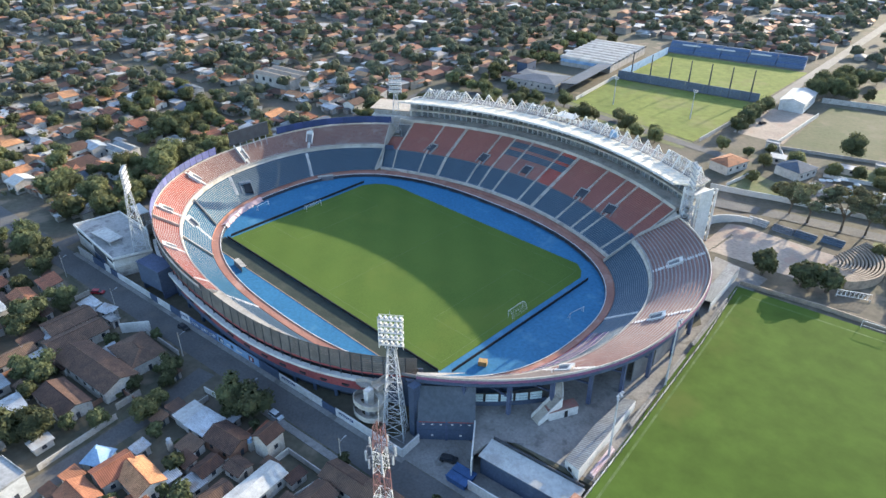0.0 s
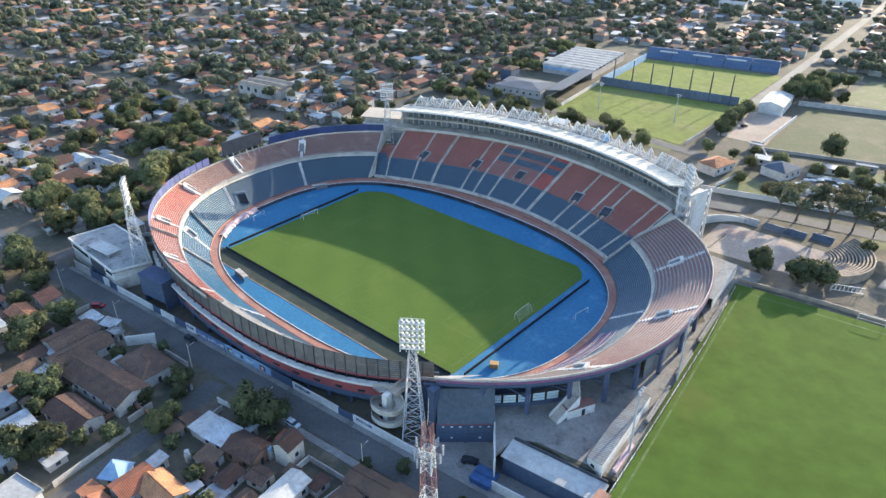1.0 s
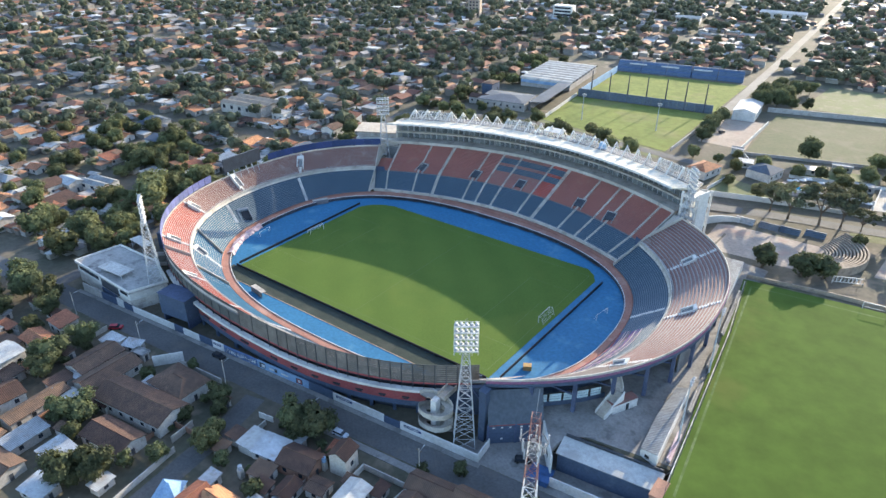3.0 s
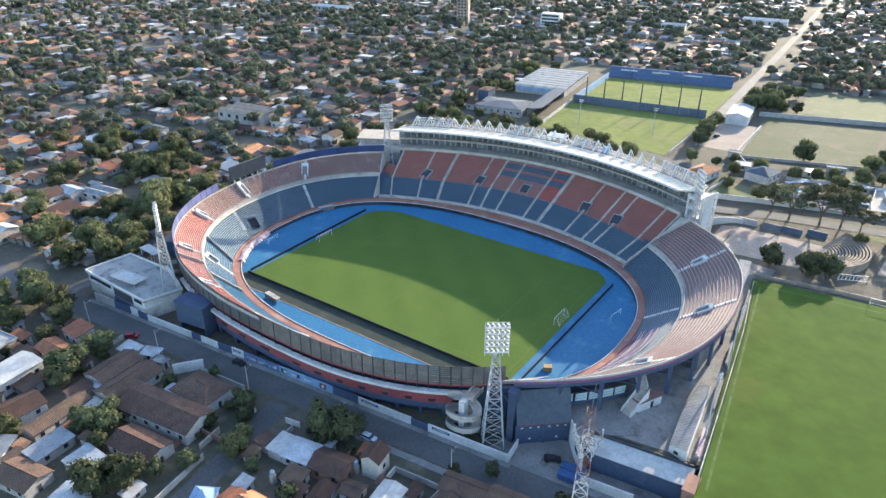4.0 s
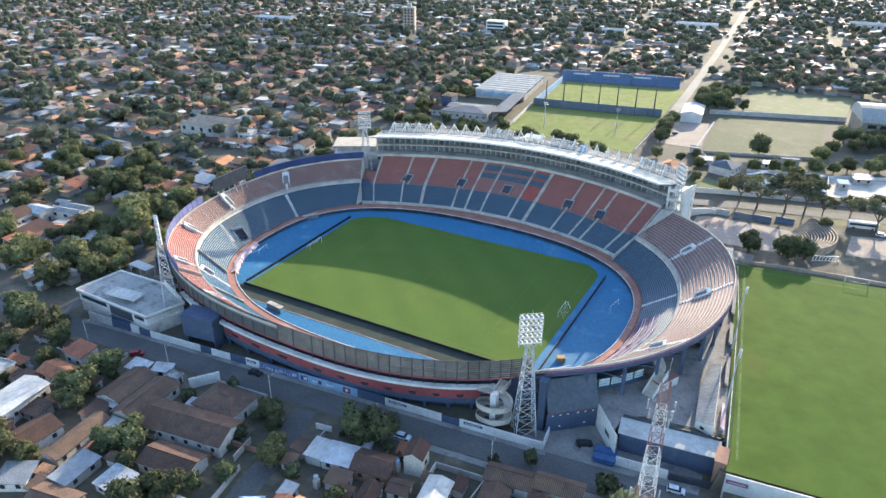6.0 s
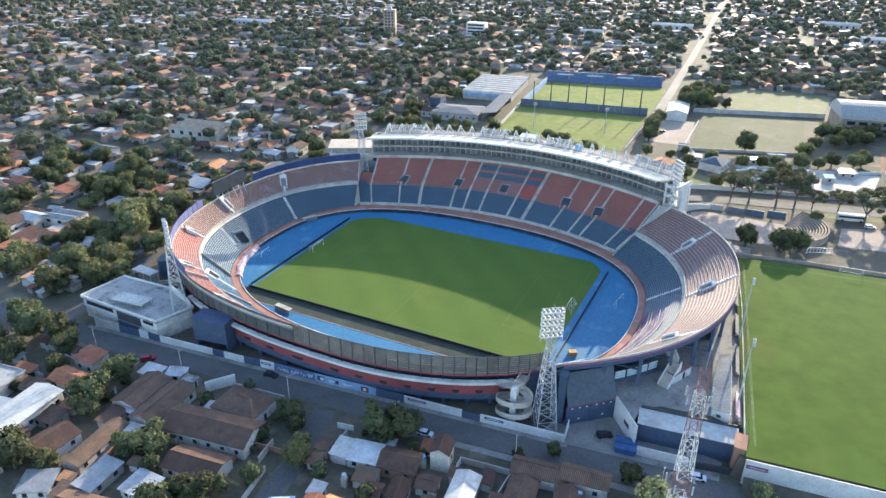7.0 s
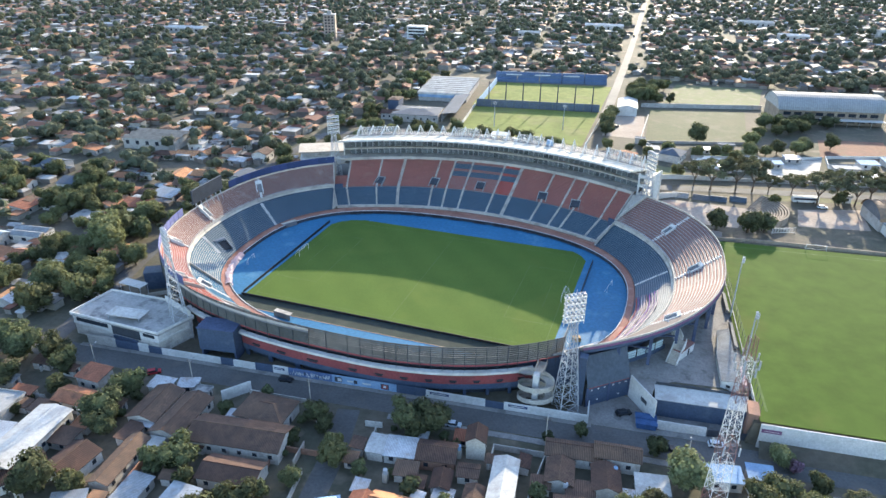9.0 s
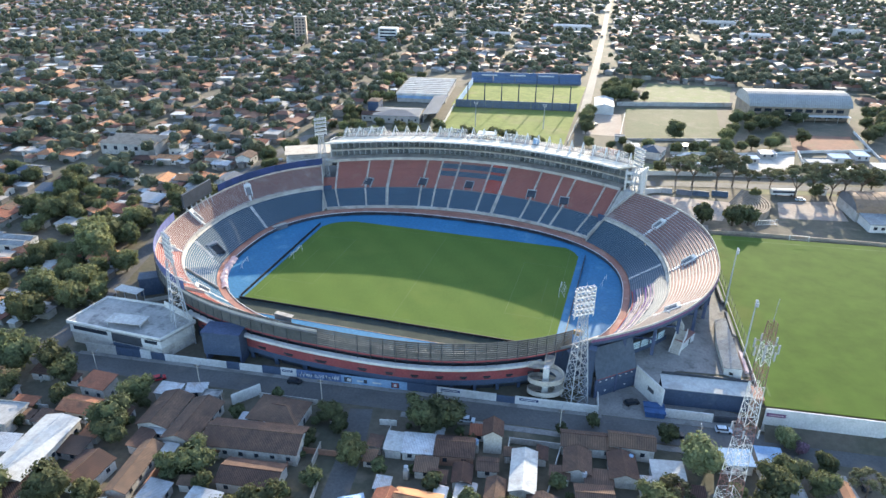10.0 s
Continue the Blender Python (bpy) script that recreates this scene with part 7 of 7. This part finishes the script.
for x, y, w, d, a, rm in ((72, 160, 7, 5, 10, "sheet_white"), (98, 168, 8, 4, 12, "sheet"), (116, 146, 6, 6, 14, "sheet_white"), (122, 160, 8, 5, 14, "roof_slab"), (134, 156, 5, 5, 14, "mural_pale"), (110, 181, 9, 4, 14, "roof_slab"),
                         (142, 168, 9, 6, 14, "sheet"), (166, 160, 14, 8, 14, "roof_slab"), (178, 172, 10, 7, 14, "mural_pale"), (176, 150, 12, 6, 14, "sheet"), (196, 160, 10, 9, 14, "sheet_white"), (64, 176, 6, 4, 5, "roof_slab"),
                         (190, 180, 8, 8, 14, "mural_pale"), (206, 176, 12, 9, 14, "tile_orange")):
    H(x, y, w, d, a, 2.8, 0.5, rm, kind="flat" if rm == "roof_slab" else "mono", label="low club pavilion with a %s roof" % {"sheet": "grey sheet", "sheet_white": "white sheet", "roof_slab": "flat concrete", "mural_pale": "light blue", "tile_orange": "tile"}[rm])
for x0, y0, x1, y1 in ((66, 178, 88, 139), (88, 139, 128, 147), (92, 158, 127, 166), (127, 166, 158, 179), (128, 140, 128, 166), (70, 142, 66, 122), (158, 146, 160, 182), (200, 150, 200, 236), (160, 181, 200, 196)):
    gw = thing("garden_wall", "low pale wall between club grounds", "wall", "garden walls")
    n = 6
    part("wall", Shape().strip([(x0 + (x1 - x0) * i / n, y0 + (y1 - y0) * i / n, land(x0 + (x1 - x0) * i / n, y0 + (y1 - y0) * i / n) - 0.2) for i in range(n + 1)], 0.3, 1.7), "white", gw)
rg = random.Random(8)
for i in range(14):
    x = rg.uniform(92, 126)
    y = rg.uniform(138, 156)
    ps = thing("parasol", "small pale parasol on the pool terrace", "parasol", "pool parasols", at=pose(x, y, land(x, y)))
    part("pole", Shape().bar((0, 0, 0), (0, 0, 2.3), 0.04), "galvanised", ps)
    part("shade", Shape().bar((0, 0, 2.0), (0, 0, 2.6), 1.5, 0, 8, 0.05), "white", ps)
for x, y, mt in ((88.5, 96.0, "roof_slab"), (97.5, 96.2, "soffit"), (105, 97.0, "fence_blue"), (113.5, 99.5, "fence_blue")):
    z = land(x, y)
    bs = thing("side_terrace", "small stepped bench stand beside the court", "stand", "court benches")
    for k in range(4):
        part("bench", Shape().box(x - 3.6, y + k * 0.8, z - 0.2, x + 3.6, y + k * 0.8 + 0.8, z + 0.4 + 0.4 * k), mt, bs)
am = thing("round_terrace", "small curved stone terrace of bare steps", "terrace")
for k in range(13):
    r = 6 + k * 1.05
    ln = [(114 + r * math.cos(radians(a)), 87 + r * math.sin(radians(a)), land(120, 90) - 0.4) for a in np.linspace(-52, 62, 18)]
    part("step", Shape().strip(ln, 0.6, 0.7 + 0.24 * k), "worn_brown", am)
tru = thing("lying_truss", "white steel truss lying beside the pitch", "truss")
s = Shape()
for i in range(9):
    p, q = Vector((125, 67, 8.0)).lerp(Vector((133.7, 70.7, 8.0)), i / 8), Vector((125, 67, 8.0)).lerp(Vector((133.7, 70.7, 8.0)), min(1, (i + 0.5) / 8))
    s.bar(p, q + Vector((0, 0, 2)), 0.08)
    s.bar(p + Vector((0, 0, 0)), p + Vector((0, 0, 2)), 0.08)
s.bar((125, 67, 8), (133.7, 70.7, 8), 0.1).bar((125, 67, 10), (133.7, 70.7, 10), 0.1)
part("frame", s, "steel_white", tru)
part("foot", Shape().box(124.8, 66.6, 6.5, 125.2, 67.4, 8.0).box(133.5, 70.3, 6.5, 133.9, 71.1, 8.0), "concrete", tru)
bank = thing("field_bank", "low brown wall along the end of the training pitch", "wall")
part("wall", Shape().strip([(101, 52.5, 6.0), (125, 56.5, 6.0), (150, 58.5, 6.0), (200, 63, 6.0)], 0.5, 3.0), "worn_brown", bank)
wall_piece("avenue_wall", 62, 112, 0, 2.4, "white", "pale wall along the avenue", y0=115.5, y1=128)
wall_piece("avenue_wall", 112, 200, 0, 1.8, "plaster", "pale wall along the avenue", y0=128, y1=146)
apt = thing("apartment_tower", "pale apartment tower far off among trees", "tower", at=pose(-272, 440, land(0, 440), 0, 0, 20))
part("wall", Shape().box(-6, -5, 0, 6, 5, 26), "pale_earth", apt)
for i in range(8):
    for j in range(3):
        part("window", Shape().box(-4.5 + j * 3.4, -5.08, 2 + i * 3, -2.6 + j * 3.4, -4.95, 3.6 + i * 3), "window", apt)
part("roof", Shape().box(-6.3, -5.3, 26, 6.3, 5.3, 26.5).box(-2, -2, 26.5, 2, 2, 29.5), "far_pale", apt)
apt2 = thing("apartment_block", "white apartment block far off", "building", at=pose(-190, 480, land(0, 440), 0, 0, 8))
part("wall", Shape().box(-10, -6, 0, 10, 6, 14), "white", apt2)
for i in range(4):
    part("window", Shape().box(-8.5, -6.08, 1.5 + i * 3.2, 8.5, -5.95, 3.2 + i * 3.2), "window", apt2)



def warehouse(x, y, w, d, turn, h, roof_mat, label):
    """A long hall with a row of low ridges."""
    PLOTS.append((x, y, max(w, d) / 2))
    t = thing("warehouse", label, "warehouse", at=pose(x, y, land(x, y) - 0.2, 0, 0, turn))
    wl = part("wall", Shape().box(-w / 2 + .3, -d / 2 + .3, 0, w / 2 - .3, d / 2 - .3, h), "plaster", t)
    n = max(2, int(d / 6))
    for i in range(n):
        y0, y1 = -d / 2 + d * i / n, -d / 2 + d * (i + 1) / n
        c = (y0 + y1) / 2
        part("roof", Shape().hull8([(-w / 2, y0, h), (w / 2, y0, h), (w / 2, y1, h), (-w / 2, y1, h)], [(-w / 2, c - .1, h + 1.1), (w / 2, c - .1, h + 1.1), (w / 2, c + .1, h + 1.1), (-w / 2, c + .1, h + 1.1)]), roof_mat, t)
    for i in range(max(2, int(w / 6))):
        xx = -w / 2 + 3 + i * 6
        part("window", Shape().box(xx - 1, -d / 2 + .22, h * .45, xx + 1, -d / 2 + .34, h * .8), "window", wl)


for wx, wy, ww, wd, wa, wh, wm, wl_ in ((-447, 431, 46, 16, 8, 6, "sheet_white", "long pale warehouse far off among trees"), (-12, 618, 44, 16, 6, 7, "sheet_white", "white long warehouse beside a street"), (156, 715, 40, 18, 6, 7, "concrete", "pale long warehouse far off"),
                                        (-82, 537, 24, 14, 8, 6, "concrete", "pale hall among trees"), (187, 613, 30, 16, 4, 7, "sheet_white", "white hall among trees"), (293, 677, 30, 14, 8, 8, "concrete", "pale hall far off"),
                                        (-193, 84, 32, 20, 8, 6, "worn_brown", "weathered workshop with ridged grey-brown roofs"), (-163, -30, 16, 10, 8, 4, "fibre", "grey-roofed workshop in a yard")):
    warehouse(wx, wy, ww, wd, wa, wh, wm, wl_)
LARGE = PLOTS[-8:]


# ---- the town ----
TOWN = radians(7.0)
ca, sa = math.cos(TOWN), math.sin(TOWN)
rng = random.Random(21)


def free(x, y, r=0.0):
    """Whether a plot is outside the stadium, the sports grounds and the streets."""
    if ((x - 2) / (118 + r)) ** 2 + ((y - 8) / (101 + r)) ** 2 < 1 and y > -82:
        return False
    for x0, y0, x1, y1 in ((-102, -142, 124, -64), (96, -66, 260, 64), (66, 60, 200, 178), (-104, 146, 46, 335), (38, 140, 218, 352), (-100, 100, 60, 165)):
        if x0 - r < x < x1 + r and y0 - r < y < y1 + r:
            return False
    if abs(x - (38 - (y - 235) * 0.034)) < 4.2 + r * 0.7 and y > 225:
        return False
    if abs(y - street_y(x)) < 7 + r:
        return False
    if any(math.hypot(x - a, y - b) < c + r * 0.5 for a, b, c in LARGE):
        return False
    if 70 < x < 340 and abs(y - (112 + (x - 70) * 0.15)) < 8 + r:
        return False
    return True


def in_view(x, y):
    """The wedge of country that lies before the stadium's south-east side."""
    if y < -135 or x > 520:
        return False
    a = math.degrees(math.atan2(-(x - 160), y + 190))
    return -26 < a < 84 and math.hypot(x - 110, y + 180) < 1550


town_tile, town_pale, town_rust, town_wall, town_leaf = Shape(), Shape(), Shape(), Shape(), Shape()


def far_house(x, y, w, d, turn, h, rise, roof_of):
    c, s_ = math.cos(turn), math.sin(turn)
    z = land(x, y)
    P = lambda a, b, e: (x + a * c - b * s_, y + a * s_ + b * c, z + e)
    W, D = w / 2, d / 2
    r = roof_of
    town_wall.hull8([P(-W + .3, -D + .3, -1), P(W - .3, -D + .3, -1), P(W - .3, D - .3, -1), P(-W + .3, D - .3, -1)],
                    [P(-W + .3, -D + .3, h), P(W - .3, -D + .3, h), P(W - .3, D - .3, h), P(-W + .3, D - .3, h)])
    if rise < 0.3:
        r.hull8([P(-W, -D, h), P(W, -D, h), P(W, D, h), P(-W, D, h)], [P(-W, -D, h + .3), P(W, -D, h + .3), P(W, D, h + .3), P(-W, D, h + .3)])
        return
    i = len(r.v)
    e = W if rng.random() < 0.6 else W * 0.45
    r.v += [P(-W, -D, h), P(W, -D, h), P(W, D, h), P(-W, D, h), P(-e, 0, h + rise), P(e, 0, h + rise)]
    r.f += [(i, i + 1, i + 5, i + 4), (i + 2, i + 3, i + 4, i + 5), (i + 1, i + 2, i + 5), (i + 3, i, i + 4), (i + 3, i + 2, i + 1, i)]
    r.k += [0] * 5


def far_tree(x, y, r, h, n):
    z = land(x, y)
    blobs = [(x, y, z + h * 0.6, r * 0.75)]
    for i in range(3):
        a = rng.uniform(0, 6.28)
        blobs.append((x + r * 0.55 * math.cos(a), y + r * 0.55 * math.sin(a), z + h * rng.uniform(0.45, 0.75), r * rng.uniform(0.4, 0.6)))
    for bx, by, bz, b in blobs[:4 if n > 30 else 2 if n > 10 else 1]:
        o = rng.uniform(0, 1)
        rows = []
        for i, w in enumerate((0.3, 1.1, 2.1)):
            e = b * (0.84 if n > 30 else 1.0)
            rows.append([(bx + e * math.sin(w) * math.cos(c + o + i) * rng.uniform(.75, 1.15), by + e * math.sin(w) * math.sin(c + o + i) * rng.uniform(.8, 1.1), bz + e * .85 * math.cos(w)) for c in (0, 1.26, 2.51, 3.77, 5.03)])
        town_leaf.grid(rows, closed=True)
        town_leaf.face(rows[0])
    for i in range(n):
        bx, by, bz, b = blobs[i % 4]
        nn = Vector((rng.gauss(0, 1), rng.gauss(0, 1), rng.gauss(0.3, 0.8))).normalized()
        p = Vector((bx, by, bz)) + nn * b * rng.uniform(0.85, 1.15)
        t1 = nn.cross(Vector((rng.uniform(-1, 1), rng.uniform(-1, 1), rng.uniform(-1, 1)))).normalized()
        t2 = nn.cross(t1)
        q = rng.uniform(0.5, 1.0) * (0.7 + r * 0.1 if n < 30 else 0.72 if n < 60 else 0.6)
        town_leaf.face([p - t1 * q, p - t2 * q * .7, p + t1 * q, p + t2 * q * .7])


near_houses = near_trees = 0
PX, PY = 11.0, 13.0
for j in range(-14, 125):
    for i in range(-140, 52):
        # every eighth column and every fifth row is a street
        if i % 9 == 0 or j % 6 == 0:
            if rng.random() < 0.16:
                a, b = i * PX + rng.uniform(-4, 4), j * PY + rng.uniform(-5, 5)
                x, y = a * ca - b * sa, a * sa + b * ca
                if in_view(x, y) and free(x, y, 3):
                    far_tree(x, y, rng.uniform(3, 5), rng.uniform(6, 9), 12)
            continue
        a, b = i * PX + rng.uniform(-3.5, 3.5), j * PY + rng.uniform(-5, 5)
        x, y = a * ca - b * sa, a * sa + b * ca
        if not in_view(x, y) or not free(x, y, 5):
            continue
        dist = math.hypot(x - 110, y + 180)
        u = rng.random()
        near = dist < 620
        group = smooth(noise.noise(Vector((x * 0.011, y * 0.011, 0.3))) * 1.6 + 0.4)      # groves and built-up quarters
        roof_of = rng.choices((town_tile, town_pale, town_rust), (0.62, 0.2, 0.18) if near else (0.4, 0.3, 0.3))[0]
        pale = roof_of is town_pale
        turn = TOWN + rng.choice((0, math.pi / 2)) + rng.uniform(-.12, .12)
        w, d, h = rng.uniform(8, 13), rng.uniform(6.5, 10), rng.choice((2.4, 2.6, 2.7, 2.8, 2.9, 4.6))
        rise = rng.uniform(0.9, 1.7) if not pale or rng.random() < 0.35 else 0.1
        if u < 0.95 - 0.3 * group:
            if dist < 430 and near_houses < 205:
                near_houses += 1
                kind = "flat" if rise < 0.3 else rng.choice(("gable", "gable", "hip", "mono"))
                rm = rng.choice(("tile", "tile_orange", "tile_orange", "tile_orange")) if roof_of is town_tile else rng.choice(("sheet", "roof_slab", "sheet_white") if pale else ("sheet", "slate", "tile"))
                if rm == "roof_slab":
                    kind = "flat"
                if not (122 < x < 142 and -92 < y < -66):      # a drive and garden lie here
                    house(x, y, w, d, math.degrees(turn), h, max(0.4, rise), rm, "plaster", kind)
            else:
                far_house(x, y, w, d, turn, h, rise, roof_of)
            for k in range(rng.choice((1, 1, 2, 3)) if near else rng.choice((0, 1, 1))):
                far_house(x + rng.uniform(-8, 8), y + rng.uniform(-9, 9), w * rng.uniform(.4, .7), d * rng.uniform(.4, .75), turn, rng.uniform(2.1, 2.6), rng.choice((0.1, 0.5, 0.8)),
                          rng.choices((town_tile, town_pale, town_rust), (0.45, 0.25, 0.3))[0])
        if dist < 540:      # yards are full of shrubs and lean-tos
            for k in range(3):
                tx, ty = x + rng.uniform(-7, 7), y + rng.uniform(-8, 8)
                if free(tx, ty, 2):
                    far_tree(tx, ty, rng.uniform(0.9, 2.2), rng.uniform(1.6, 4.0), 12)
            tx, ty = x + rng.uniform(-7, 7), y + rng.uniform(-8, 8)
            if free(tx, ty, 4):
                far_house(tx, ty, rng.uniform(3, 6), rng.uniform(3, 5), turn, rng.uniform(2.0, 2.5), rng.choice((0.1, 0.4)), rng.choices((town_tile, town_pale, town_rust), (0.5, 0.2, 0.3))[0])
        for k in range(rng.choice((0, 0, 1, 1, 2) if near else (0, 0, 1, 1)) if u < 0.95 - 0.3 * group else 3):
            tx, ty = x + rng.uniform(-8, 8), y + rng.uniform(-9, 9)
            if not free(tx, ty, 2):
                continue
            if dist < 400 and near_trees < 170:
                near_trees += 1
                tree(tx, ty, rng.choice((0, 1, 2, 3, 3, 4, 4, 4)), rng.uniform(0.7, 1.25), "in a back yard")
            else:
                far_tree(tx, ty, rng.uniform(2.8, 6.4), rng.uniform(6, 11), 64 if dist < 520 else 40 if near else 16 if dist < 850 else 5)
for x in range(58, 236, 7):      # the belt of old trees behind the sports grounds
    far_tree(x + rng.uniform(-3, 3), 362 + rng.uniform(-8, 8) + (x - 58) * 0.08, rng.uniform(4.4, 6.4), rng.uniform(8, 11), 110)
    if rng.random() < 0.6:
        far_tree(x + rng.uniform(-3, 3), 384 + rng.uniform(-8, 8) + (x - 58) * 0.08, rng.uniform(4.4, 6.4), rng.uniform(8, 11), 90)
for nm, sh_, mt, lab, cat in (("far_tile_roofs", town_tile, "far_tile", "faded orange and brown roofs of the town", "roofs"), ("far_pale_roofs", town_pale, "far_pale", "pale and grey roofs of the town", "roofs"),
                              ("far_rust_roofs", town_rust, "far_rust", "dull grey and rusty roofs of the town", "roofs"),
                              ("far_house_walls", town_wall, "far_wall", "plastered walls of houses in the town", "walls"), ("far_trees", town_leaf, "far_leaf", "trees all over the town, their greens paled for distance haze", "trees")):
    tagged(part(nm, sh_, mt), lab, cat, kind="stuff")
